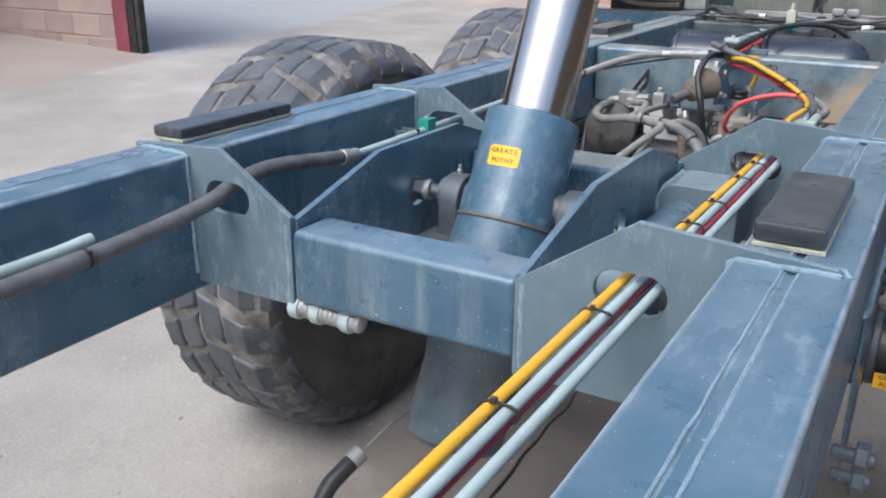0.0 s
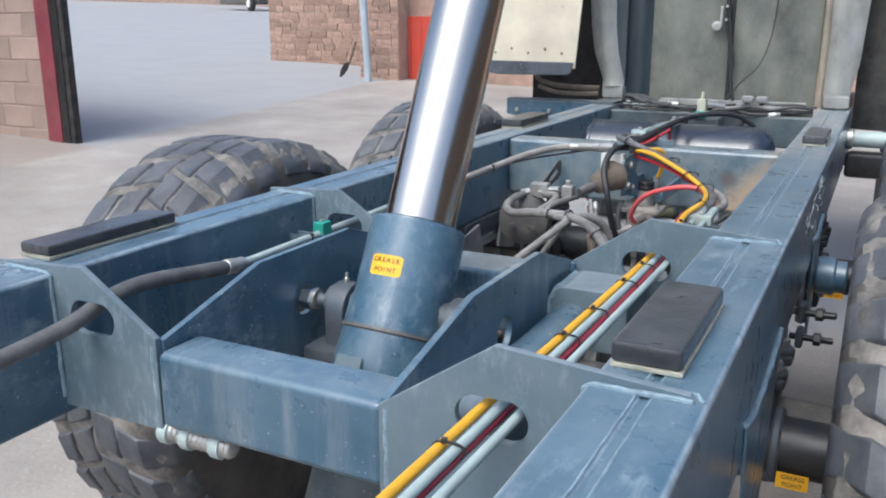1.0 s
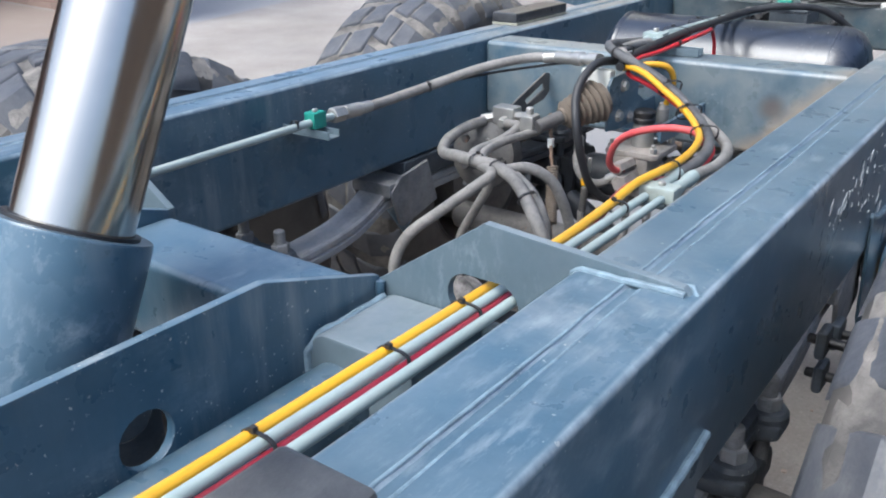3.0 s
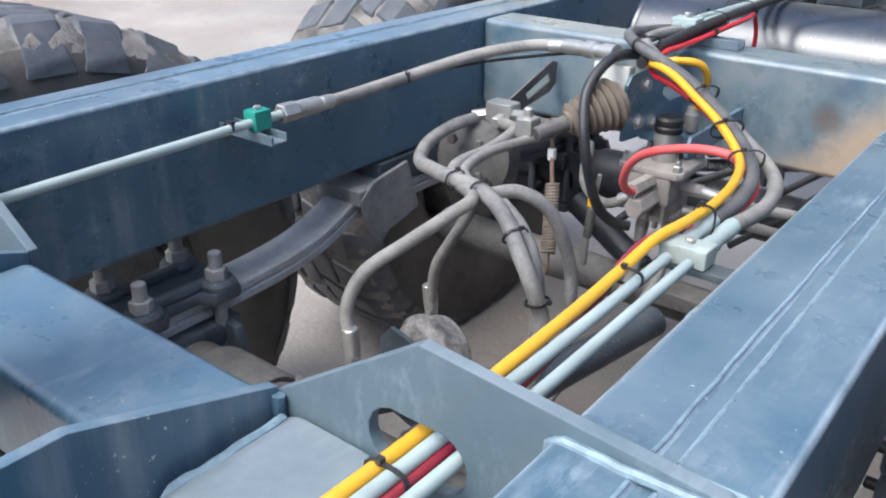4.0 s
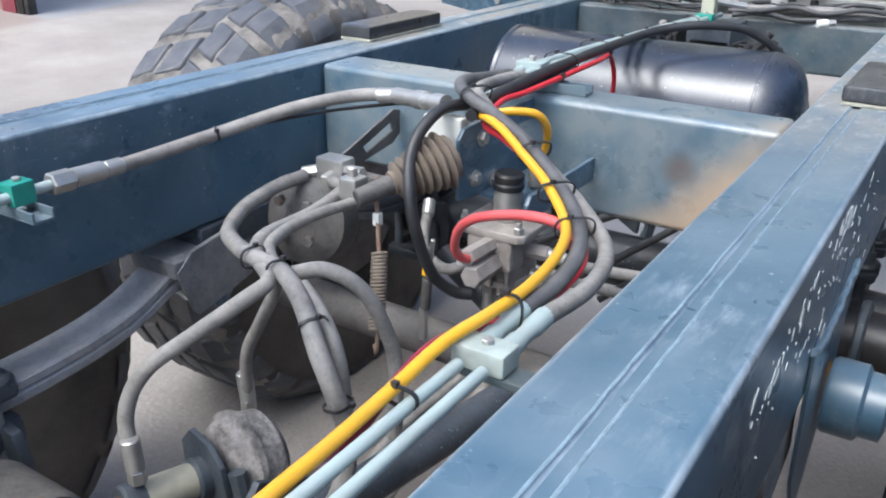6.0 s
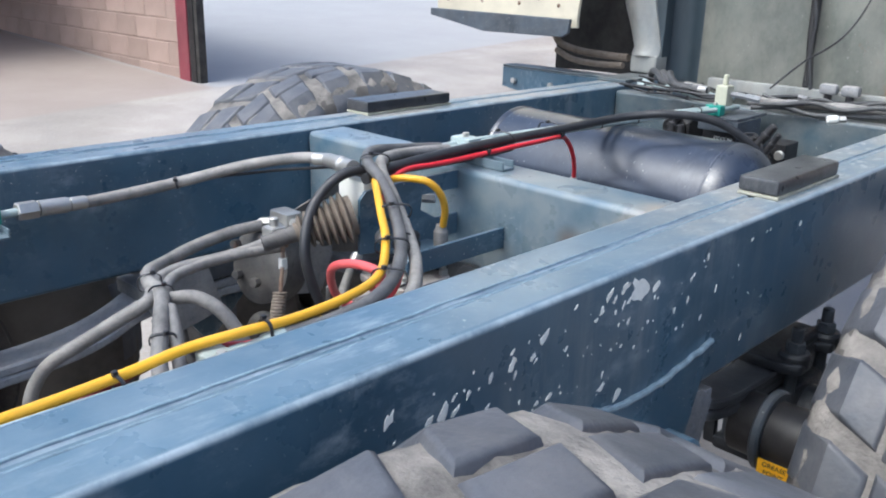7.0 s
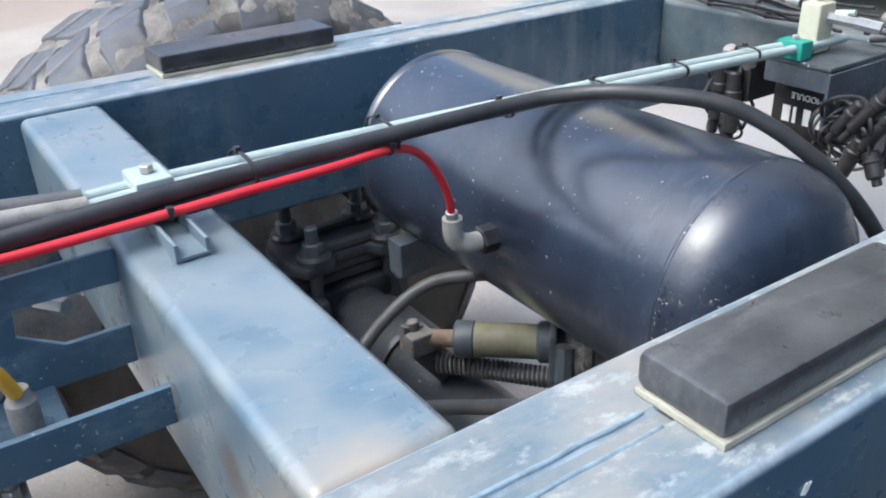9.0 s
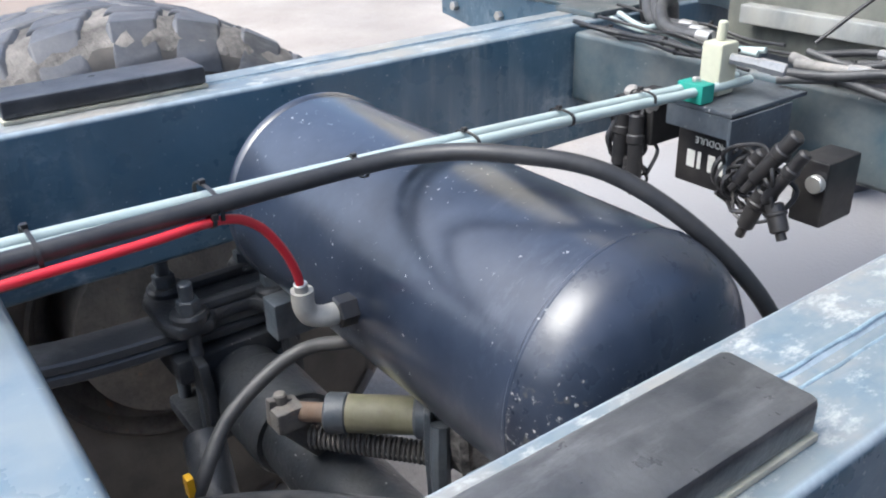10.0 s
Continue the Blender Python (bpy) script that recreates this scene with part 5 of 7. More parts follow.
part("ferrule", lathe([(0.009, 0), (0.014, 0.002), (0.014, 0.05), (0.012, 0.054)], along((-0.388, 2.955, 0.943), (-0.391, 3.02, 0.94)), 14), ZINC, lp)
tie(lp, (-0.388, 2.82, 0.946), (0, 1, 0), 0.009)
for y, nm in ((2.35, 0), (2.876, 1)):
    gc = thing("pipe_clamp", "green plastic pipe clamp on a channel stub", "pipe clamp", (-0.4, y, 0.92), "green pipe clamps")
    part("clamp_body", box(-0.402, -0.374, y - 0.017, y + 0.017, 0.93, 0.962, 0.003), GREEN, gc)
    part("clamp_bolt", hexrod((-0.388, y, 0.962), (-0.388, y, 0.967), 0.006), ZINC, gc)
    ch = bmesh.new()
    box(-0.465, -0.34, y - 0.016, y + 0.016, 0.914, 0.918, 0.001, bm=ch)
    box(-0.465, -0.34, y - 0.016, y - 0.0125, 0.918, 0.93, 0.001, bm=ch)
    box(-0.465, -0.34, y + 0.0125, y + 0.016, 0.918, 0.93, 0.001, bm=ch)
    part("channel_stub", ch, PAINT_PLATE, gc)
lh2 = line("hydraulic_hose", "dusty grey hose across the chassis", "hose", [(-0.391, 3.01, 0.94), (-0.392, 3.07, 0.939), (-0.36, 3.2, 0.955), (-0.29, 3.31, 0.985), (-0.21, 3.375, 1.004), (-0.15, 3.393, 1.008)], 0.0105, GREYHOSE, "side hoses", ties=(2,))
part("ferrule", lathe([(0.0105, 0), (0.0135, 0.002), (0.0135, 0.04), (0.0115, 0.044), (0.0115, 0.055), (0.015, 0.057), (0.015, 0.08), (0.011, 0.083), (0.011, 0.1), (0.014, 0.102), (0.014, 0.13), (0, 0.13)], along((-0.15, 3.393, 1.008), (-0.005, 3.345, 1.022)), 14), ZINC, lh2, "zinc hose fittings")
line("cable", "thin black cable beside the grey hose", "cable", [(-0.34, 3.25, 0.96), (-0.27, 3.35, 0.972), (-0.19, 3.4, 0.985), (-0.12, 3.4, 1.0)], 0.003, BLACK)
# clip on the cross member
cp = thing("pipe_clamp", "pale plastic pipe clamp bolted on the cross member", "pipe clamp", (-0.024, 3.63, 0.994))
part("clamp_body", box(-0.05, 0.0, 3.612, 3.648, 1.013, 1.042, 0.003), PIPE, cp)
part("clamp_bolt", hexrod((-0.025, 3.63, 1.042), (-0.025, 3.63, 1.05), 0.007), ZINC, cp)
st = bmesh.new()
box(-0.055, 0.085, 3.614, 3.646, 0.995, 0.999, 0.001, bm=st)
box(-0.055, 0.085, 3.614, 3.618, 0.999, 1.012, 0.001, bm=st)
box(-0.055, 0.085, 3.642, 3.646, 0.999, 1.012, 0.001, bm=st)
part("channel_stub", st, PAINT_PLATE, cp)

# ---- valve bracket, valve and boot between the rails ----
vb = thing("valve_bracket", "dark blue steel valve bracket on the cross member", "bracket", (0.05, 3.5, 0.8))
part("face_plate", plate([(3.338, 0.875), (3.338, 0.972), (3.352, 0.986), (3.41, 0.988), (3.579, 0.99), (3.579, 0.955), (3.485, 0.957), (3.482, 0.93), (3.52, 0.908), (3.579, 0.908), (3.579, 0.866), (3.43, 0.866)], "x", 0.0, 0.007), PAINT, vb, "forked dark blue side plate")
part("arm", plate([(3.338, 0.872), (3.338, 0.892), (3.35, 0.905), (3.579, 0.905), (3.579, 0.866), (3.345, 0.866)], "x", 0.118, 0.126), PAINT, vb, "lower side arm with a rounded end")
part("shelf", box(0.0075, 0.1175, 3.4, 3.5, 0.866, 0.872, 0.001), PAINT, vb)
for y, z in ((3.403, 0.962), (3.385, 0.9), (3.445, 0.885)):
    part("bolt", hexrod((0.007, y, z), (0.017, y, z), 0.0105), ZINC, vb)
    part("washer", rod((0.007, y, z), (0.0095, y, z), 0.014, 18), ZINC, vb)
part("union", hexrod((-0.03, 3.51, 0.94), (-0.004, 3.53, 0.94), 0.009), DUSTBLUE, vb, "dull pipe union")
vv = thing("brake_valve", "dusty cast brake valve with ports", "valve", (0.095, 3.3, 0.74))
VX, VY = 0.062, 3.393
part("body", lathe([(0, 0.735), (0.03, 0.735), (0.036, 0.742), (0.036, 0.768), (0.03, 0.776), (0.032, 0.79), (0.042, 0.797), (0.045, 0.805), (0.045, 0.822), (0.04, 0.828), (0, 0.828)], Matrix.Translation((VX, VY, 0)), 28), CAST, vv, "dusty cast valve body with a waist")
part("flange", plate([(VX - 0.06, VY - 0.05), (VX - 0.05, VY - 0.06), (VX + 0.05, VY - 0.06), (VX + 0.06, VY - 0.05), (VX + 0.06, VY + 0.05), (VX + 0.05, VY + 0.06), (VX - 0.05, VY + 0.06), (VX - 0.06, VY + 0.05)], "z", 0.828, 0.842, bev=0.004), CAST, vv)
part("chest", box(VX - 0.04, VX + 0.042, VY - 0.058, VY - 0.01, 0.775, 0.832, 0.01), CAST, vv, "square port chest")
for dx in (-0.03, 0.0, 0.03):
    part("rib", box(VX + dx - 0.004, VX + dx + 0.004, VY - 0.05, VY + 0.05, 0.742, 0.8, 0.003), CAST, vv)
part("lower_flange", plate(round_hole(VX, VY, 0.043, 0.043, 20), "z", 0.738, 0.75, bev=0.003), CAST, vv)
for a in (20, 110, 200, 290):
    px, py = VX + 0.036 * math.cos(radians(a)), VY + 0.036 * math.sin(radians(a))
    part("stud", hexrod((px, py, 0.726), (px, py, 0.738), 0.006), CAST, vv)
part("cup", lathe([(0, 0), (0.023, 0), (0.023, 0.04), (0.021, 0.045), (0.021, 0.05), (0, 0.05)], Matrix.Translation((VX + 0.002, VY, 0.842)), 24), ZINC, vv, "bright cup with a dark cap")
part("cap", lathe([(0, 0), (0.0235, 0), (0.0245, 0.004), (0.0245, 0.009), (0.022, 0.012), (0.0235, 0.016), (0.0235, 0.023), (0.02, 0.027), (0, 0.027)], Matrix.Translation((VX + 0.002, VY, 0.892)), 24), BLACK, vv)
for p, q, r in (((0.066, 3.338, 0.818), (0.064, 3.27, 0.82), 0.014), ((0.072, 3.338, 0.79), (0.074, 3.265, 0.792), 0.018), ((0.1, 3.39, 0.8), (0.14, 3.392, 0.8), 0.012), ((0.04, 3.39, 0.735), (0.038, 3.388, 0.7), 0.012), ((0.085, 3.392, 0.735), (0.085, 3.392, 0.7), 0.012)):
    part("port", hexrod(p, q, r), CAST, vv)
for dx in (-0.047, 0.047):
    for dy in (-0.047, 0.047):
        bolt = part("bolt", hexrod((VX + dx, VY + dy, 0.842), (VX + dx, VY + dy, 0.853), 0.008), ZINC, vv)
        part("bolt_end", rod((VX + dx, VY + dy, 0.853), (VX + dx, VY + dy, 0.861), 0.0045, 10, 0.001), ZINC, bolt)
for pts in ([(0.038, 3.388, 0.71), (0.042, 3.375, 0.64), (0.036, 3.31, 0.585), (0.0, 3.22, 0.545), (-0.03, 3.12, 0.48), (-0.04, 3.08, 0.4)], [(0.085, 3.392, 0.71), (0.09, 3.375, 0.64), (0.08, 3.3, 0.58), (0.05, 3.2, 0.53), (0.02, 3.12, 0.46), (0.0, 3.06, 0.38)], [(0.138, 3.392, 0.8), (0.2, 3.4, 0.79), (0.3, 3.45, 0.775), (0.4, 3.53, 0.74), (0.47, 3.6, 0.7)], [(0.1, 3.41, 0.75), (0.2, 3.44, 0.74), (0.33, 3.5, 0.71), (0.46, 3.56, 0.67)], [(-0.1, 3.42, 0.83), (-0.07, 3.36, 0.775), (-0.01, 3.33, 0.76), (0.04, 3.34, 0.785)]):
    line("air_hose", "dusty black air hose from the valve", "hose", pts, 0.009, GREYHOSE, "valve hoses")
tb = thing("linkage_rod", "thin dusty linkage rod with a clevis", "linkage", (-0.012, 3.27, 0.65))
part("rod", rod((0.005, 3.27, 0.835), (-0.006, 3.27, 0.745), 0.004, 10, 0.001), ZINC, tb)
part("barrel", rod((-0.004, 3.27, 0.77), (-0.009, 3.27, 0.715), 0.008, 14, 0.002), GREASY, tb)
part("clevis", box(-0.018, -0.006, 3.264, 3.276, 0.66, 0.718, 0.003), ZINC, tb)
part("tag", box(-0.01, 0.002, 3.262, 3.268, 0.775, 0.79, 0.001), STICKER, tb)
bt = thing("gaiter", "brown dusty ribbed rubber gaiter", "gaiter", (-0.04, 3.31, 0.9))
A, B = Vector((-0.055, 3.248, 0.918)), Vector((-0.006, 3.336, 0.946))
prof = [(0, 0), (0.018, 0)]
for k in range(7):
    r = 0.022 + 0.0027 * k
    prof += [(r - 0.004, 0.006 + k * 0.0128), (r + 0.005, 0.009 + k * 0.0128), (r + 0.008, 0.0115 + k * 0.0128), (r + 0.005, 0.014 + k * 0.0128), (r - 0.004, 0.017 + k * 0.0128)]
prof += [(0.035, 0.097), (0.035, 0.103), (0, 0.103)]
part("bellows", lathe(prof, along(A, B), 28), BOOT, bt)
part("stem", rod(A - (B - A) * 0.55, A + (B - A) * 0.05, 0.014, 16, 0.002), GREASY, bt)
part("yoke", box(-0.155, -0.12, 3.245, 3.28, 0.872, 0.91, 0.006), ZINC, bt, "pale fork end")
part("yoke_pin", rod((-0.138, 3.262, 0.86), (-0.138, 3.262, 0.925), 0.008, 12, 0.002), ZINC, bt)
wb = thing("white_block", "off-white plastic block behind the gaiter", "block", (-0.03, 3.36, 0.95))
part("block", box(-0.07, 0.0, 3.352, 3.378, 0.935, 1.0, 0.005), WHITE, wb)
rs = thing("return_spring", "rusty coil return spring hung on a chain", "spring", (-0.03, 3.17, 0.7))
coil(rs, (-0.05, 3.21, 0.822), (-0.026, 3.168, 0.716), 0.0105, 0.0026, 22, BOOT)
part("chain", tube([(-0.072, 3.232, 0.905), (-0.068, 3.23, 0.885), (-0.064, 3.226, 0.865), (-0.058, 3.218, 0.84), (-0.05, 3.21, 0.818)], 0.0035, 8), RUSTY, rs)
part("tag", box(-0.072, -0.06, 3.222, 3.234, 0.856, 0.876, 0.002), WHITE, rs)
part("hook", tube([(-0.08, 3.25, 0.92), (-0.092, 3.255, 0.905), (-0.085, 3.25, 0.89), (-0.07, 3.24, 0.9), (-0.075, 3.245, 0.922)], 0.004, 8), RUSTY, rs)
part("lower_hook", tube([(-0.026, 3.168, 0.716), (-0.02, 3.16, 0.695), (-0.026, 3.165, 0.68), (-0.034, 3.172, 0.69)], 0.003, 8), RUSTY, rs)
sb = thing("slotted_bracket", "dusty slotted steel bracket with a small valve", "bracket", (-0.28, 3.45, 0.85))
part("slotted_plate", plate([(3.37, 0.845), (3.37, 0.875), (3.555, 0.935), (3.575, 0.93), (3.575, 0.885), (3.55, 0.87)], "x", -0.275, -0.27, [[(3.46, 0.885), (3.545, 0.912), (3.55, 0.895), (3.47, 0.872)]]), GREASY, sb)
part("valve_body", box(-0.3, -0.24, 3.36, 3.4, 0.845, 0.888, 0.006), ZINC, sb)
for p, q in (((-0.3, 3.37, 0.86), (-0.325, 3.355, 0.855)), ((-0.26, 3.36, 0.86), (-0.255, 3.33, 0.858)), ((-0.24, 3.375, 0.868), (-0.2, 3.365, 0.874))):
    part("port", hexrod(p, q, 0.011), ZINC, sb)
part("drop_arm", box(-0.21, -0.14, 3.37, 3.39, 0.845, 0.87, 0.004), GREASY, sb)

# brake hose cluster
HG = dict(name="brake_hose", label="dusty grey rubber brake hose", category="hose", group="brake hoses")
N1 = (-0.045, 2.995, 0.878)


def bhose(pts, r=0.0105, mat=None):
    return line(HG["name"], HG["label"], HG["category"], pts, r, mat or GREYHOSE, HG["group"], ends=False)


b1 = bhose([(-0.315, 3.35, 0.852), (-0.325, 3.29, 0.848), (-0.31, 3.2, 0.842), (-0.255, 3.11, 0.845), (-0.17, 3.04, 0.868), (-0.1, 3.005, 0.878), N1, (0.02, 2.96, 0.868), (0.075, 2.925, 0.83), (0.105, 2.915, 0.79), (0.117, 2.92, 0.735), (0.115, 2.9, 0.66), (0.08, 2.86, 0.6)], 0.012)
b2 = bhose([(-0.24, 3.335, 0.86), (-0.19, 3.3, 0.866), (-0.17, 3.2, 0.862), (-0.16, 3.09, 0.865), (-0.11, 3.02, 0.872), (-0.045, 2.975, 0.872), (-0.06, 2.945, 0.852), (-0.105, 2.9, 0.81), (-0.15, 2.855, 0.765), (-0.165, 2.83, 0.71), (-0.148, 2.82, 0.645)], 0.0105)
b3 = bhose([(-0.12, 3.27, 0.874), (-0.15, 3.17, 0.868), (-0.13, 3.07, 0.868), (-0.075, 3.015, 0.866), (-0.08, 3.02, 0.83), (-0.125, 3.03, 0.76), (-0.16, 3.035, 0.7), (-0.178, 3.045, 0.62)], 0.009)
bhose([(-0.04, 3.0, 0.87), (0.0, 3.033, 0.874), (0.04, 3.06, 0.84), (0.06, 3.09, 0.75), (0.068, 3.085, 0.68), (0.07, 3.078, 0.62)], 0.0105)
bhose([(0.0, 2.985, 0.872), (0.05, 2.965, 0.85), (0.085, 2.95, 0.8), (0.09, 2.95, 0.7), (0.07, 2.96, 0.6)], 0.01)
for hb, p, d in ((b1, (-0.1, 3.005, 0.878), (1, -0.2, 0)), (b1, N1, (1, -0.4, -0.1)), (b1, (0.11, 2.915, 0.78), (0.1, 0, -1)), (b1, (0.05, 2.945, 0.85), (0.8, -0.4, -0.5))):
    wrap(hb, p, d, 0.0175, 0.0135)
for hb, p in ((b2, (-0.147, 2.82, 0.64)), (b3, (-0.178, 3.046, 0.61))):
    part("hose_end", hexrod(p, (p[0], p[1], p[2] - 0.02), 0.012), ZINC, hb)
    part("ferrule", rod(p, (p[0] - 0.004, p[1], p[2] + 0.045), 0.0125, 14, 0.002), ZINC, hb)
pc = thing("gearbox_cover", "dusty round cast cover beneath the valve", "cover", (-0.3, 3.3, 0.72))
part("cover", lathe([(0, 0), (0.075, 0), (0.08, 0.01), (0.08, 0.06), (0.06, 0.075), (0.03, 0.08), (0, 0.08)], along((-0.32, 3.4, 0.76), (-0.3, 3.25, 0.79)), 28), GREASY, pc)
for k in range(4):
    a = radians(45 + 90 * k)
    part("bolt", hexrod((-0.305 + 0.045 * math.cos(a), 3.31, 0.785 + 0.045 * math.sin(a)), (-0.3 + 0.045 * math.cos(a), 3.295, 0.787 + 0.045 * math.sin(a)), 0.01), GREASY, pc)
# ---- air tank ----
TY, TZ, TR = 4.165, 0.86, 0.147
tank = thing("air_tank", "gloss black steel air tank, dusty and scratched", "air tank", (0, TY, TZ - TR))
TM = Matrix.Translation((0, TY, TZ)) @ Matrix.Rotation(radians(90), 4, "Y")
part("shell", lathe([(TR - 0.0005, -0.335), (TR, -0.33), (TR, 0.262), (TR - 0.001, 0.265)], TM, 64), TANK, tank)
part("end_cap", lathe([(0, 0.344), (0.03, 0.3435), (0.06, 0.341), (0.085, 0.336), (0.105, 0.329), (0.122, 0.319), (0.134, 0.307), (0.141, 0.295), (TR - 0.002, 0.282), (TR, 0.272), (TR + 0.0005, 0.266), (TR - 0.004, 0.262)], TM, 64), TANK_DIRTY, tank, "scratched domed end")
part("end_cap", lathe([(0, -0.395), (0.05, -0.392), (0.1, -0.375), (0.135, -0.35), (TR - 0.003, -0.337), (TR - 0.004, -0.333)], TM, 64), TANK, tank)
part("weld_ring", lathe([(TR - 0.001, 0.259), (TR + 0.0012, 0.262), (TR + 0.0012, 0.265), (TR - 0.001, 0.268)], TM, 64), TANK, tank)
part("weld_ring", lathe([(TR - 0.002, -0.339), (TR + 0.003, -0.335), (TR + 0.003, -0.327), (TR - 0.001, -0.321)], TM, 64), TANK, tank)
part("elbow", tube([(-0.005, 3.963, 0.905), (-0.006, 3.964, 0.885), (-0.006, 3.97, 0.872), (-0.003, 3.985, 0.866), (0.0, 4.005, 0.866)], 0.0125, 14), material("dirty_ivory_plastic", (0.38, 0.36, 0.31), 0.55, var=0.25, scale=40, dust=0.3), tank, "off-white elbow fitting")
part("port_nut", hexrod((0.0, 3.998, 0.866), (0.002, 4.025, 0.866), 0.018), BLACK, tank)
for x in (-0.28, 0.2):
    part("saddle", box(x - 0.02, x + 0.02, TY - 0.13, TY + 0.13, TZ - TR - 0.03, TZ - TR + 0.03, 0.004), DARKSTEEL, tank)
for pts, r in (([(-0.1, 4.09, 0.745), (-0.123, 4.06, 0.742), (-0.165, 4.03, 0.722), (-0.173, 3.98, 0.701), (-0.16, 3.91, 0.665), (-0.13, 3.86, 0.62), (-0.13, 3.83, 0.56)], 0.01), ([(-0.2, 3.78, 0.52), (-0.13, 3.83, 0.585), (0.0, 3.9, 0.655), (0.1, 3.93, 0.705), (0.22, 3.95, 0.77), (0.3, 3.97, 0.8)], 0.0095), ([(0.3, 3.93, 0.78), (0.2, 3.89, 0.7), (0.1, 3.86, 0.62), (0.0, 3.82, 0.55)], 0.008), ([(0.33, 3.96, 0.76), (0.24, 3.92, 0.68), (0.14, 3.88, 0.58), (0.05, 3.86, 0.5)], 0.008)):
    line("air_hose", "dusty black air hose below the tank", "hose", pts, r, HOSE_DUSTY, "hoses below the tank", ends=False)
yt = thing("hose_tag", "small yellow tag on a hose", "tag", (-0.13, 3.84, 0.6))
part("tag", box(-0.138, -0.122, 3.835, 3.845, 0.6, 0.63, 0.002), STICKER, yt)

# ---- front of the chassis ----
gf = thing("pipe_clamp", "green plastic twin pipe clamp at the front", "pipe clamp", (-0.012, 4.6, 0.99), "green pipe clamps")
part("clamp_body", box(-0.035, 0.01, 4.586, 4.614, 0.986, 1.014, 0.003), GREEN, gf)
part("clamp_bolt", hexrod((-0.013, 4.6, 1.014), (-0.013, 4.6, 1.02), 0.006), ZINC, gf)
br = thing("module_bracket", "grey steel bracket carrying control modules", "bracket", (0, 4.665, 0.85))
part("top_plate", box(-0.055, 0.06, 4.59, 4.765, 0.978, 0.985, 0.002), DARKSTEEL, br)
part("drop_plate", box(0.058, 0.064, 4.585, 4.725, 0.89, 0.977, 0.002), DARKSTEEL, br)
part("front_flange", box(-0.054, 0.0575, 4.592, 4.598, 0.945, 0.9775, 0.002), DARKSTEEL, br)
VALVE_CREAM = material("aged_cream_plastic", (0.5, 0.5, 0.38), 0.5, var=0.15, scale=15, dust=0.25)
wv = thing("valve_block", "aged cream valve block with a small lever", "valve", (-0.02, 4.655, 0.993))
part("block", box(-0.037, -0.001, 4.635, 4.675, 0.986, 1.062, 0.005), VALVE_CREAM, wv)
part("lever", rod((-0.02, 4.655, 1.062), (-0.018, 4.655, 1.09), 0.007, 12, 0.002), VALVE_CREAM, wv)
part("port", hexrod((-0.001, 4.655, 1.04), (0.035, 4.672, 1.035), 0.008), DUSTBLUE, wv)
part("port", hexrod((0.035, 4.672, 1.035), (0.07, 4.684, 1.03), 0.01), DUSTBLUE, wv)


def module(x0, x1, y0, y1, z0, z1, label, text):
    md = thing("control_module", label, "control module", ((x0 + x1) / 2, (y0 + y1) / 2, z0), "control modules")
    part("case", box(x0, x1, y0, y1, z0, z1, 0.004), BLACK, md)
    if text:
        lb = part("label", box(x0 + 0.012, x1 - 0.012, y0 - 0.0012, y0 - 0.0002, z0 + 0.012, z1 - 0.02), BLACK, md)
        text_mesh("MODULE", 0.014, basis((x0 + 0.062, y0 - 0.0016, z0 + 0.072), (-1, 0, 0), (0, 0, -1)), WHITE, lb)
        for k, w in enumerate((0.014, 0.006, 0.012, 0.013)):
            part("bar", box(x0 + 0.022 + k * 0.019, x0 + 0.022 + k * 0.019 + w, y0 - 0.002, y0 - 0.0013, z0 + 0.028, z0 + 0.054), WHITE, lb)
    return md


module(-0.055, 0.056, 4.625, 4.715, 0.85, 0.972, "black control module with white lettering", True)
m2 = module(0.118, 0.168, 4.665, 4.745, 0.83, 0.925, "black connector module with plugs", False)
part("plug_cap", rod((0.155, 4.665, 0.895), (0.155, 4.653, 0.895), 0.013, 18, 0.002), ZINC, m2)
m3 = module(-0.16, -0.08, 4.595, 4.685, 0.9, 0.965, "black cable junction with plugs", False)
for x in (-0.12, -0.09):
    part("plug", rod((x, 4.605, 0.955), (x, 4.585, 0.985), 0.011, 14, 0.003), GREYHOSE, m3)
rnd = random.Random(5)
for k in range(20):
    # loops of spare cable, tied up in two bundles beside the module
    cx, cz, rx, rz = (-0.115, 0.9, 0.026, 0.06) if k % 2 else (0.1, 0.9, 0.042, 0.04)
    cx, cz, rx, rz = cx + rnd.uniform(-0.014, 0.014), cz + rnd.uniform(-0.012, 0.018), rx * rnd.uniform(0.7, 1.15), rz * rnd.uniform(0.7, 1.15)
    a0, tilt = rnd.uniform(0, 6.28), rnd.uniform(-0.6, 0.6)
    yy = 4.59 + rnd.uniform(-0.012, 0.014)
    pts = [(cx + rx * math.cos(a0 + 0.62 * i) * math.cos(tilt) - rz * math.sin(a0 + 0.62 * i) * math.sin(tilt), yy + 0.012 * math.sin(2.0 * i), cz + rx * math.cos(a0 + 0.62 * i) * math.sin(tilt) + rz * math.sin(a0 + 0.62 * i) * math.cos(tilt)) for i in range(9)]
    line("cable", "black looped cable at the modules", "cable", pts, rnd.choice((0.0024, 0.003, 0.0038)), BLACK, "module cables", per=4, n=7)
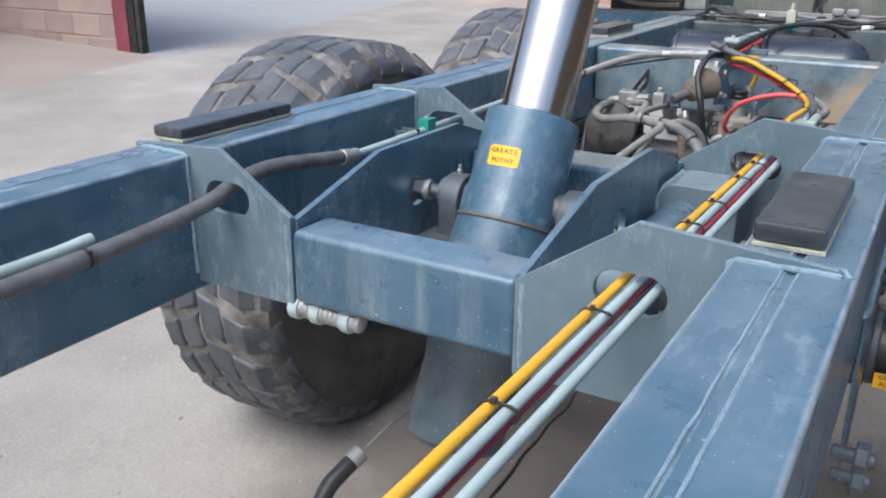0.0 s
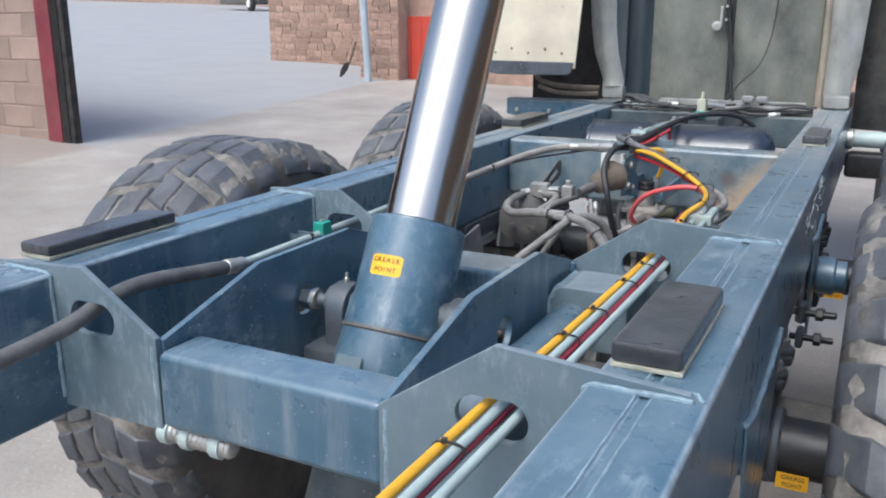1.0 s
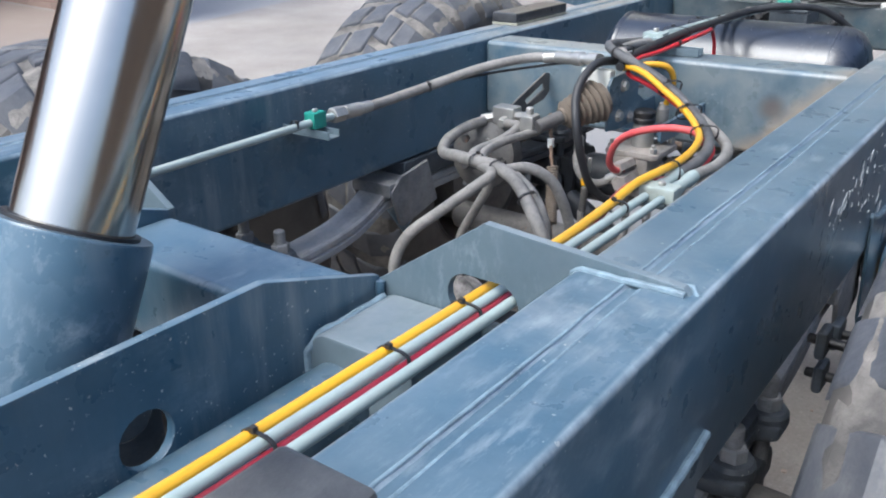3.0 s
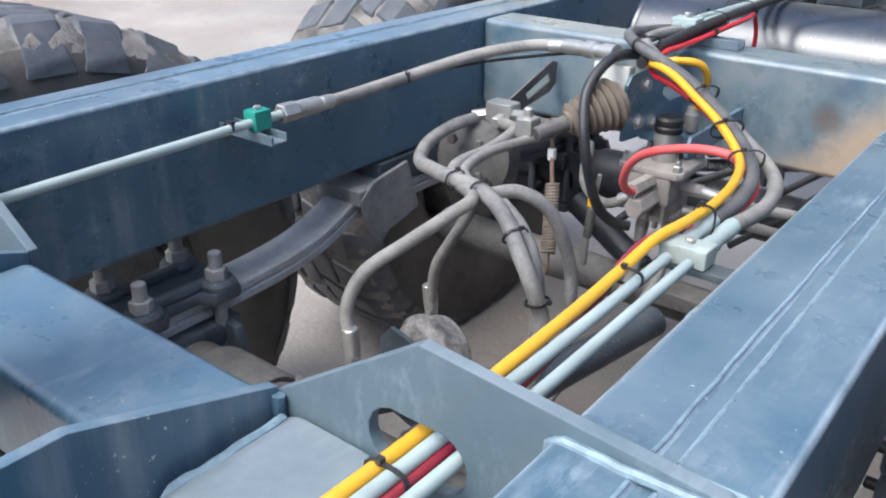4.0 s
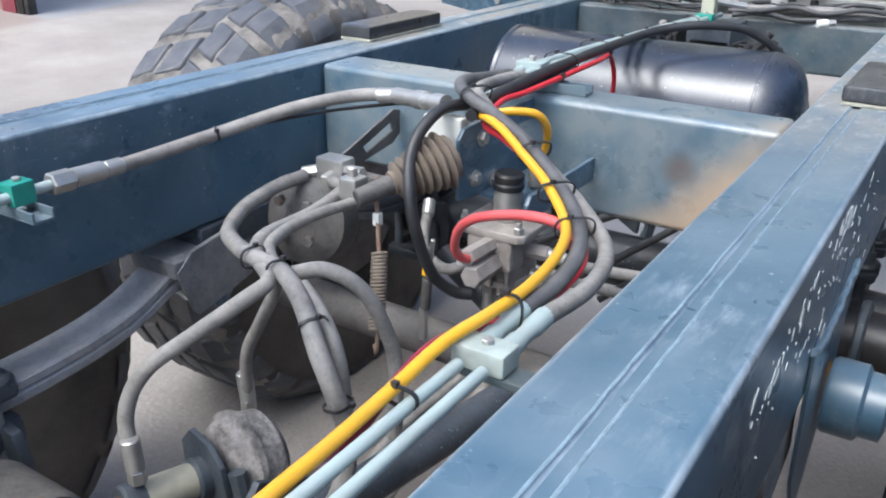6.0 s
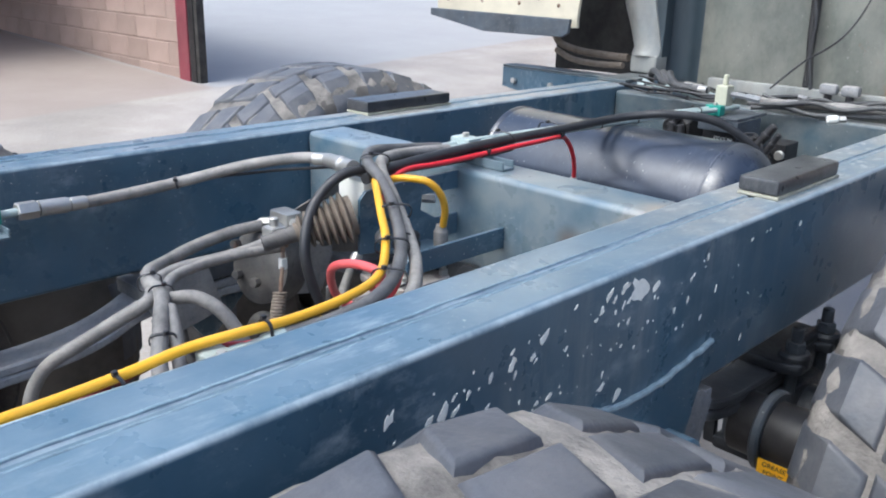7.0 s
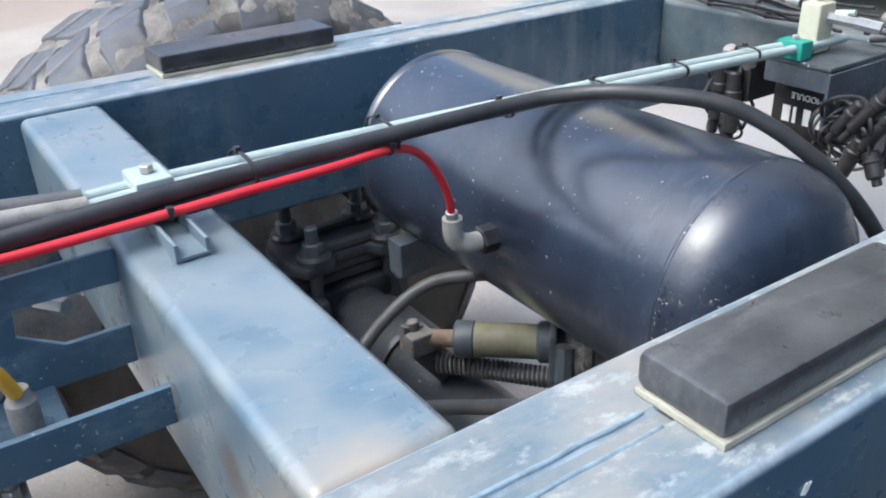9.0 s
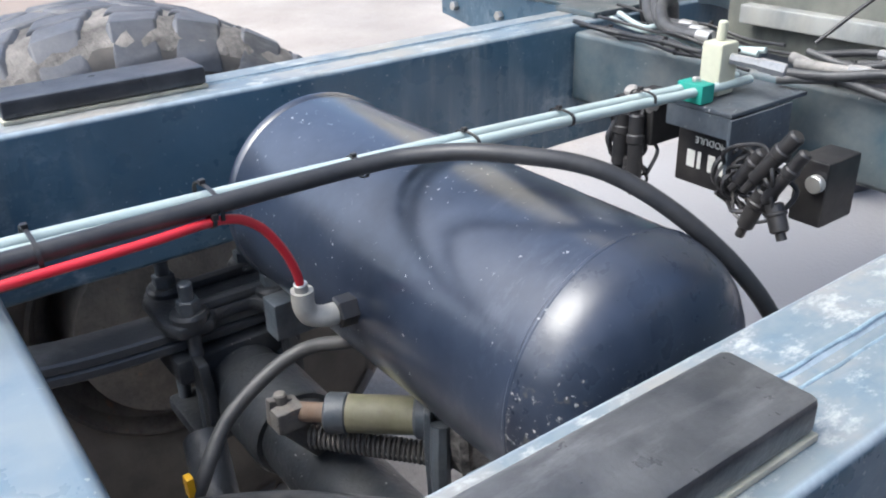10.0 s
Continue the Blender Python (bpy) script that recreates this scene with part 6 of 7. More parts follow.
for x, z, dx, dz, r in ((-0.125, 0.955, 0.0, -0.09, 0.012), (-0.1, 0.95, 0.008, -0.1, 0.012), (-0.11, 0.88, 0.014, -0.045, 0.01), (0.165, 0.985, -0.05, -0.075, 0.011), (0.13, 0.9, -0.02, -0.06, 0.012), (0.145, 0.885, 0.02, -0.035, 0.013), (0.18, 0.965, -0.045, -0.08, 0.009), (0.12, 0.95, -0.03, -0.05, 0.01)):
    cn = thing("cable_plug", "black ribbed cable plug", "plug", (x, 4.58, z + dz), "cable plugs")
    a, b = Vector((x, 4.582, z)), Vector((x + dx, 4.576, z + dz))
    part("shell", rod(a, b, r, 14, 0.003), BLACK, cn)
    part("collar", rod(a.lerp(b, 0.3), a.lerp(b, 0.45), r + 0.0022, 14, 0.002), BLACK, cn)
    part("boot", rod(a.lerp(b, 0.95), a.lerp(b, 1.25), r * 0.55, 12, 0.001), BLACK, cn)
# hoses running across the front cross member
for k in range(16):
    y = 4.74 + 0.022 * (k % 8)
    z = 0.995 + 0.013 * (k // 8) + rnd.uniform(0, 0.01)
    mat = (HOSE_DUSTY, HOSE, GREYHOSE, BLACK, HOSE_DUSTY, PIPE, HOSE, BLACK)[k % 8]
    r = (0.007, 0.0045, 0.0085, 0.003, 0.0055, 0.005, 0.006, 0.003)[k % 8]
    x0, x1 = (-0.44, -0.03) if k % 2 else (0.0, 0.42)
    x0, x1 = x0 + rnd.uniform(-0.01, 0.05), x1 + rnd.uniform(-0.06, 0.0)
    slope = 0.12 if x0 > -0.1 else -0.02
    pts = [(x0 + (x1 - x0) * t, y + slope * t + rnd.uniform(-0.014, 0.014), z + rnd.uniform(-0.006, 0.014)) for t in (0, 0.2, 0.4, 0.6, 0.8, 1)]
    hs = line("hydraulic_hose", "thin dusty hose across the front cross member", "hose", pts, r, mat, "front hoses", ties=(1, 3) if k % 3 == 0 else ())
    if k % 4 == 2:
        a, b = Vector(pts[1]), Vector(pts[2])
        part("coupling", hexrod(a, a.lerp(b, 0.35), r * 1.3), DUSTBLUE, hs)
for x, y in ((-0.42, 4.92), (-0.38, 4.9), (-0.35, 4.88)):
    line("hydraulic_hose", "dusty grey hose bent over the cross member", "hose", [(x - 0.05, 5.02, 0.95), (x - 0.02, 4.97, 1.03), (x + 0.03, y, 1.04), (x + 0.1, y - 0.06, 1.02), (x + 0.2, y - 0.07, 1.02)], 0.011, HOSE_DUSTY, "front hoses")
line("cable", "thin black cable hanging from the cab panel", "cable", [(0.05, 4.78, 1.05), (0.1, 4.85, 1.12), (0.16, 4.98, 1.2), (0.19, 5.08, 1.35), (0.2, 5.098, 1.6), (0.19, 5.1, 2.0)], 0.003, BLACK)
for x in (0.112, 0.175):
    cb = thing("connector", "grey plastic connector below the cab panel", "connector", (x, 5.05, 1.0), "grey connectors")
    part("shell", box(x - 0.027, x + 0.027, 5.03, 5.062, 1.018, 1.05, 0.01), DUSTBLUE, cb)
    part("neck", rod((x, 5.045, 0.985), (x, 5.045, 1.02), 0.012, 14, 0.002), BLACK, cb)
wp = thing("plug", "small white plug on a hose end", "plug", (0.262, 4.7, 0.99))
part("shell", rod((0.25, 4.69, 1.0), (0.275, 4.705, 1.003), 0.011, 14, 0.003), WHITE, wp)
part("nut", hexrod((0.275, 4.705, 1.003), (0.29, 4.714, 1.004), 0.009), ZINC, wp)
ft = thing("axle_ram", "bright steering ram beside the front of the rail", "hydraulic ram", (0.7, 5.0, 0.85))
part("barrel", rod((0.56, 5.0, 0.885), (0.9, 5.0, 0.885), 0.035, 24, 0.004), PIPE, ft)
part("gland", rod((0.545, 5.0, 0.885), (0.575, 5.0, 0.885), 0.045, 24, 0.004), ZINC, ft)
part("lower_body", box(0.55, 0.95, 4.95, 5.05, 0.72, 0.83, 0.02), BLACK, ft)

# ---- cab rear ----
cab = thing("cab", "weathered dark green cab rear with grey pillars", "cab", (0, 5.3, 1.03))


def curved_panel(x0, x1, y, bulge, z0, z1, th=0.012, n=14, flare=0.0):
    bm = bmesh.new()
    cols = []
    for k in range(n + 1):
        t = k / n
        x = x0 + (x1 - x0) * t
        yy = y - bulge * math.sin(math.pi * t)
        col = []
        for j in range(9):
            u = j / 8
            f = flare * (1 - u) ** 3
            col.append((bm.verts.new((x, yy - f, z0 + (z1 - z0) * u)), bm.verts.new((x, yy - f + th, z0 + (z1 - z0) * u))))
        cols.append(col)
    for a, b in zip(cols, cols[1:]):
        for j in range(8):
            bm.faces.new((a[j][0], b[j][0], b[j + 1][0], a[j + 1][0]))
            bm.faces.new((a[j][1], a[j + 1][1], b[j + 1][1], b[j][1]))
    for j in range(8):
        bm.faces.new((cols[0][j][0], cols[0][j + 1][0], cols[0][j + 1][1], cols[0][j][1]))
        bm.faces.new((cols[-1][j][0], cols[-1][j][1], cols[-1][j + 1][1], cols[-1][j + 1][0]))
    for a, b in zip(cols, cols[1:]):
        for j in (0, 8):
            bm.faces.new((a[j][0], a[j][1], b[j][1], b[j][0]))
    bmesh.ops.recalc_face_normals(bm, faces=bm.faces[:])
    return bm


part("rear_panel", curved_panel(-0.37, 0.0, 5.15, 0.035, 0.93, 2.7), CABGREEN, cab, "dark stained rear panel")
part("rear_panel", curved_panel(0.0, 0.39, 5.15, 0.035, 0.93, 2.7), CABGREEN, cab, "dark stained rear panel")
part("panel_seam", tube([(0.0, 5.145, 1.0), (0.003, 5.147, 1.5), (-0.002, 5.146, 2.0), (0.0, 5.147, 2.7)], 0.009, 10), HOSE, cab)
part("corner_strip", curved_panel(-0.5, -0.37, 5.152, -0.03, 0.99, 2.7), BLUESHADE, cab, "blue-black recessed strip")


def leaning_pillar(rows, th=0.02, n=10, bulge=0.03):
    """A dented sheet pillar given by rows (z, x0, x1, y), curved across."""
    bm = bmesh.new()
    rnd = random.Random(12)
    grid = []
    for z, x0, x1, y in rows:
        grid.append([(x0 + (x1 - x0) * k / n, y - bulge * math.sin(math.pi * k / n) ** 0.8 + rnd.uniform(-0.002, 0.002), z) for k in range(n + 1)])
    front = [[bm.verts.new(p) for p in row] for row in grid]
    back = [[bm.verts.new((p[0], p[1] + th, p[2])) for p in row] for row in grid]
    for a, b, turn in ((front[:-1], front[1:], 1), (back[:-1], back[1:], -1)):
        for ra, rb in zip(a, b):
            for k in range(n):
                bm.faces.new((ra[k], ra[k + 1], rb[k + 1], rb[k])[::turn])
    rim = [(front[0], back[0]), (front[-1], back[-1]), ([r[0] for r in front], [r[0] for r in back]), ([r[-1] for r in front], [r[-1] for r in back])]
    for a, b in rim:
        for k in range(len(a) - 1):
            bm.faces.new((a[k], a[k + 1], b[k + 1], b[k]))
    bmesh.ops.recalc_face_normals(bm, faces=bm.faces[:])
    return bm


part("pillar", leaning_pillar([(1.075, -0.588, -0.482, 5.07), (1.1, -0.59, -0.485, 5.085), (1.16, -0.612, -0.5, 5.09), (1.24, -0.64, -0.52, 5.085), (1.36, -0.66, -0.535, 5.09), (1.5, -0.675, -0.545, 5.1), (1.8, -0.69, -0.55, 5.11), (2.3, -0.7, -0.55, 5.12), (2.7, -0.7, -0.55, 5.13)]), PILLAR, cab, "dented dirty grey pillar")
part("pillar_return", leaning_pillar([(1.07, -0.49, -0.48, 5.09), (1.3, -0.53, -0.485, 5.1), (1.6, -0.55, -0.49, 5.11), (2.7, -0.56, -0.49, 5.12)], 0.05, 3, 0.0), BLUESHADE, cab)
part("pillar_foot", box(-0.585, -0.478, 5.055, 5.13, 1.014, 1.078, 0.012), PILLAR, cab, "folded foot of the pillar")
part("pillar", curved_panel(0.395, 0.425, 5.125, 0.012, 1.0, 2.7, 0.02), PILLAR_SAND, cab, "sandy pillar edge")
part("pillar", leaning_pillar([(1.06, 0.425, 0.535, 5.11), (1.1, 0.425, 0.54, 5.12), (1.2, 0.425, 0.56, 5.125), (1.5, 0.425, 0.575, 5.13), (2.0, 0.425, 0.58, 5.135), (2.7, 0.425, 0.58, 5.135)]), PILLAR, cab, "dented dirty grey pillar")
part("pillar_foot", box(0.43, 0.54, 5.06, 5.14, 1.003, 1.062, 0.012), PILLAR, cab, "folded foot of the pillar")
part("base_flange", box(-0.3, 0.36, 5.085, 5.118, 0.985, 1.022, 0.005), PILLAR, cab, "dusty base flange")
part("cable_strip", tube([(-0.02, 5.112, 1.5), (-0.012, 5.108, 1.42), (0.005, 5.11, 1.3), (0.012, 5.108, 1.16), (0.03, 5.1, 1.03)], 0.011, 10), BLACK, cab, "taped black cable loom")
part("cable_strip", tube([(-0.03, 5.112, 1.46), (-0.02, 5.106, 1.36), (0.018, 5.104, 1.24), (0.02, 5.1, 1.12), (0.04, 5.09, 1.02)], 0.006, 8), HOSE, cab, "thin black cable")
part("side_panel", curved_panel(0.55, 1.0, 5.25, 0.03, 0.9, 2.7), BLACKISH, cab, "black panel beside the right pillar")
part("roof_panel", box(-0.62, 1.02, 5.1, 6.2, 2.68, 2.72, 0.01), CABGREEN, cab)
part("front_wall", box(-0.62, 1.02, 6.2, 6.24, 1.1, 2.72, 0.01), CABGREEN, cab)
part("side_wall", box(-0.62, -0.58, 5.18, 6.2, 1.1, 2.68, 0.01), CABGREEN, cab)
part("side_wall", box(0.98, 1.02, 5.3, 6.2, 1.1, 2.68, 0.01), CABGREEN, cab)
latch = part("latch", lathe([(0, 0), (0.006, 0), (0.006, 0.004), (0.012, 0.005), (0.021, 0.003), (0.021, -0.008), (0, -0.008)], basis((-0.062, 5.098, 1.362), (1, 0, 0), (0, 0, 1)), 20), ZINC, cab, "round latch with a bracket")
part("latch_arm", box(-0.05, -0.038, 5.1, 5.112, 1.36, 1.45, 0.003), ZINC, latch)
for z in (1.39, 1.45):
    part("latch_bolt", hexrod((-0.02, 5.105, z), (-0.02, 5.09, z), 0.007), ZINC, latch)
# mudguard behind the cab
mg = thing("mudguard", "dirty cream mudguard with a dark lower lip", "mudguard", (-1.0, 5.2, 1.05))
part("guard_panel", leaning_pillar([(1.165, -1.3, -0.655, 4.83), (1.2, -1.3, -0.65, 4.82), (1.35, -1.32, -0.64, 4.83), (1.6, -1.34, -0.63, 4.86), (2.3, -1.36, -0.62, 4.95)], 0.012, 12, 0.03), BEIGE, mg, "cream panel with rivets")
part("lower_lip", plate([(-1.3, 1.175), (-1.24, 1.165), (-1.03, 1.132), (-0.68, 1.136), (-0.655, 1.15), (-0.65, 1.195), (-1.3, 1.2)], "y", 4.78, 4.795, bev=0.004), DARKSTEEL, mg, "bent dark lip")
for k in range(7):
    part("rivet", lathe([(0, 0.004), (0.005, 0.003), (0.007, 0)], basis((-1.22 + 0.085 * k, 4.795, 1.235 + 0.02 * (k % 2)), (1, 0, 0), (0, 0, 1)), 10), RUSTY, mg)
part("inner_arch", curved_panel(-1.0, -0.58, 5.18, -0.05, 0.98, 2.3, 0.012), BLACKISH, mg, "black arch behind the guard")
part("rubber_edge", tube([(-0.96, 5.1, 1.13), (-0.92, 5.1, 1.085), (-0.82, 5.09, 1.065), (-0.7, 5.08, 1.06), (-0.6, 5.07, 1.06)], 0.013, 10), BOOT, mg, "perished rubber edge")
part("rubber_edge", tube([(-0.93, 5.09, 1.06), (-0.84, 5.07, 1.035), (-0.72, 5.05, 1.03), (-0.6, 5.04, 1.035)], 0.011, 10), BOOT, mg, "perished rubber edge")
for fx in (-0.93, 0.86):
    fw = thing("wheel", "dark front wheel behind the guard", "wheel", (fx, 7.0, 0), "front wheels")
    fm = Matrix.Translation((fx, 7.0, 0.49)) @ Matrix.Rotation(radians(90), 4, "Y")
    part("tyre", lathe([(0.2, -0.15), (0.45, -0.17), (0.55, -0.12), (0.565, 0), (0.55, 0.12), (0.45, 0.17), (0.2, 0.15), (0, 0.1)], fm, 40), RUBBER, fw)
    part("rim", lathe([(0, -0.1), (0.25, -0.1), (0.27, -0.15), (0.2, -0.14), (0, -0.05)], fm, 32), GREASY, fw)

# stickers on the right axle end
sh = thing("stub_shaft", "black stub shaft between rail and wheel", "shaft", (0.62, 2.52, 0.5))
part("shaft", rod((0.5, 2.52, 0.575), (0.78, 2.52, 0.575), 0.058, 32, 0.004), BLACK, sh)
part("flange", rod((0.552, 2.52, 0.575), (0.57, 2.52, 0.575), 0.075, 32, 0.004), DARKSTEEL, sh)
sh2 = thing("stub_shaft", "black stub shaft between rail and wheel", "shaft", (-0.65, 2.52, 0.5))
part("shaft", rod((-0.82, 2.52, 0.575), (-0.54, 2.52, 0.575), 0.058, 32, 0.004), BLACK, sh2)
for y, z in ((3.0, 0.7), (3.02, 0.63), (3.1, 0.67)):
    lug = thing("side_bolt", "black hexagon bolt below the pivot boss", "bolt", (0.57, y, z), "side bolts")
    part("shank", rod((0.53, y, z), (0.63, y, z), 0.008, 14, 0.002), BLACK, lug)
    part("head", hexrod((0.585, y, z), (0.602, y, z), 0.016), BLACK, lug)
    part("backing", box(0.545, 0.562, y - 0.024, y + 0.024, z - 0.024, z + 0.024, 0.007), DARKSTEEL, lug)
for y, z in ((2.0, 0.62), (2.1, 0.52), (2.02, 0.42)):
    lug = thing("hanger_bolt", "black hexagon bolt on the hanger plate", "bolt", (0.58, y, z), "hanger bolts")
    part("shank", rod((0.54, y, z), (0.6, y, z), 0.012, 14, 0.002), DARKSTEEL, lug)
    part("head", hexrod((0.572, y, z), (0.592, y, z), 0.024), DARKSTEEL, lug)
def shaft_sticker(y):
    ge = thing("grease_sticker", "yellow grease point sticker on the shaft", "sticker", (0.6, y, 0.52), "shaft stickers")
    part("sticker", box(0.57, 0.628, y - 0.0005, y + 0.001, 0.516, 0.548), STICKER, ge)
    text_mesh("GREASE", 0.0125, basis((0.6, y - 0.001, 0.5395), (1, 0, 0), (0, 0, 1)), BLACK, ge)
    text_mesh("POINT", 0.0125, basis((0.6, y - 0.001, 0.5245), (1, 0, 0), (0, 0, 1)), BLACK, ge)


shaft_sticker(2.46)
sh3 = thing("stub_shaft", "black stub shaft between rail and wheel", "shaft", (0.62, 3.83, 0.5))
part("shaft", rod((0.5, 3.83, 0.575), (0.78, 3.83, 0.575), 0.058, 32, 0.004), BLACK, sh3)
part("flange", rod((0.552, 3.83, 0.575), (0.57, 3.83, 0.575), 0.075, 32, 0.004), DARKSTEEL, sh3)
shaft_sticker(3.77)

# hose hanging to the ground and conduit under the beam
line("air_hose", "dark hose hanging beneath the chassis", "hose", [(-0.305, 1.96, 0.348), (-0.318, 1.91, 0.325), (-0.33, 1.87, 0.295), (-0.32, 1.8, 0.22), (-0.28, 1.78, 0.14)], 0.018, HOSE)
line("cable", "thin stiff wire holding the hanging hose", "cable", [(-0.305, 1.96, 0.348), (-0.27, 2.02, 0.395), (-0.2, 2.1, 0.45), (-0.13, 2.0, 0.52)], 0.0025, GREYHOSE)
line("cable", "thin dark cable lying on the concrete", "cable", [(-0.285, 3.2, GZ + 0.004), (-0.281, 3.12, GZ + 0.004), (-0.268, 3.02, GZ + 0.005), (-0.279, 2.9, GZ + 0.004), (-0.272, 2.8, GZ + 0.005), (-0.276, 2.7, GZ + 0.004), (-0.266, 2.6, GZ + 0.005), (-0.265, 2.45, GZ + 0.004)], 0.005, BLACK)
rnd = random.Random(77)
grit = bmesh.new()
for k in range(320):
    gx, gy = rnd.uniform(-1.6, 1.3), rnd.uniform(0.6, 4.2)
    q = rnd.choice((0.003, 0.004, 0.006, 0.009))
    st_bm = bmesh.new()
    bmesh.ops.create_icosphere(st_bm, subdivisions=1, radius=q, matrix=Matrix.Translation((gx, gy, ground_height(gx, gy) + q * 0.3)) @ Matrix.Diagonal((1, rnd.uniform(0.6, 1.3), 0.6, 1)))
    merge(grit, st_bm)
tagged(part("grit", grit, MORTAR), "scattered brown grit and crumbs of dried mud", "grit", kind="stuff")
cd = thing("conduit", "pale ribbed conduit fitting under the cross beam", "conduit", (-0.19, 1.74, 0.75))
CDM = along((-0.27, 1.742, 0.768), (-0.12, 1.746, 0.764))
part("tube", lathe([(0, 0)] + [(0.015 + 0.0025 * (k % 2), 0.004 + 0.005 * k) for k in range(27)] + [(0, 0.14)], CDM, 18), ZINC, cd)
for a in (0.0, 0.042, 0.1):
    part("collar", lathe([(0.014, a), (0.0205, a), (0.0215, a + 0.002), (0.0215, a + 0.016), (0.0205, a + 0.018), (0.014, a + 0.018)], CDM, 20), PIPE, cd)

# ---- yard buildings ----
def g(x, y):
    return ground_height(x, y)


WY = 6.7
wall = tagged(part("wall_west", box(-15, -6.74, WY + 0.012, WY + 0.22, 0.1, 3.2), BLOCK), "pinkish concrete block wall of a shed", "wall", kind="structure")
post = tagged(part("post", box(-6.74, -6.54, 6.68, 6.8, 0.15, 3.2, 0.005), REDSTEEL), "dark red painted steel door post", "post", kind="structure")
part("brush_strip", box(-6.538, -6.44, 6.69, 6.76, 0.2, 3.2, 0.006), BLACK, post, "black rubber door strip")
part("door_channel", box(-6.438, -6.38, 6.7, 6.78, 0.17, 3.2, 0.004), BLACKISH, post, "dark steel channel")
door = tagged(part("wall_side", box(-15.2, -15, -4, 6.9, 0, 3.2), BLOCK), "block wall at the back of the shed", "wall", kind="structure")
# roof out of view, added to darken the shed floor
tagged(part("ceiling", box(-15.2, -9.0, -4, 6.9, 3.2, 3.35), BLOCK), "unseen roof, added to shade the open shed", "roof", kind="structure")
# wall out of view, added so the chrome ram reflects something dark
tagged(part("wall_east", box(7.5, 7.9, 0.0, 22, -0.2, 4.2), material("unseen_wall_brown", (0.11, 0.083, 0.063), 0.8, var=0.4, scale=1.5, bump=0.3, stretch=(1, 6, 0.3))), "unseen brown wall, added for the ram's dark reflection", "wall", kind="structure")
# rubble wall, door and pipe
SX0, SX1, SY = -10.6, -7.3, 15.2
wall_s = tagged(part("wall_stone", box(SX0, SX1, SY + 0.0, SY + 0.6, 0.2, 2.6), MORTAR), "red sandstone rubble wall", "wall", kind="structure")
wall_q = tagged(part("wall_return", box(-7.3, -6.55, 13.4, SY + 0.6, 0.2, 2.6), MORTAR), "red sandstone rubble return wall", "wall", kind="structure")
dr = tagged(part("door_1", box(-6.54, -5.3, 13.7, 13.76, 0.4, 1.46, 0.005), REDDOOR), "low red painted shed door", "door", kind="structure")
for k in range(6):
    part("batten", box(-6.5 + 0.2 * k, -6.485 + 0.2 * k, 13.685, 13.7, 0.43, 1.44), REDDOOR, dr)
tagged(part("wall_lintel", box(-6.55, 8, 13.78, 14.1, 0, 2.6), STONE), "red sandstone shed wall above the door", "wall", kind="structure")
tagged(part("wall_far", box(-80, -22, 44, 44.5, 1.5, 6), BLOCK), "distant pinkish yard wall", "wall", kind="structure")
dp = tagged(thing("downpipe", "pale blue-grey painted downpipe on the wall corner", "downpipe", (-6.92, 13.0, g(-6.92, 13.0))))
part("pipe", tube([(-6.9, 13.0, 0.4), (-6.93, 13.0, 1.0), (-6.965, 13.0, 1.7), (-6.99, 13.0, 2.6)], 0.06, 14), BLUEPIPE, dp)
for z in (1.1, 2.1):
    part("bracket", rod((-6.935, 13.0, z), (-6.94, 13.0, z + 0.05), 0.07, 16), BLUEPIPE, dp)
sv = thing("shovel", "rusty shovel leaning against the wall", "shovel", (-7.5, 13.4, g(-7.5, 13.4)))
part("handle", rod((-7.5, 13.35, 0.68), (-7.42, 13.45, 1.05), 0.02, 12, 0.003), RUSTY, sv)
part("blade", plate([(-0.01, 0), (0.01, 0), (0.05, 0.1), (0.055, 0.24), (0.02, 0.3), (-0.02, 0.3), (-0.055, 0.24), (-0.05, 0.1)], "y", -0.006, 0.006), BLACK, sv).matrix_basis = Matrix.Translation((-7.66, 13.3, 0.46)) @ Matrix.Rotation(radians(35), 4, "Y")
tr2 = thing("trailer", "small grey trailer parked far across the yard", "trailer", (-29, 37, g(-29, 37)))
tz = g(-29, 37)
part("body", box(-31.0, -28.4, 37.1, 38.6, tz + 0.35, tz + 1.8, 0.05), GREASY, tr2)
part("wheel", rod((-28.9, 36.9, tz + 0.36), (-28.8, 37.1, tz + 0.36), 0.38, 24, 0.04), BLACK, tr2)
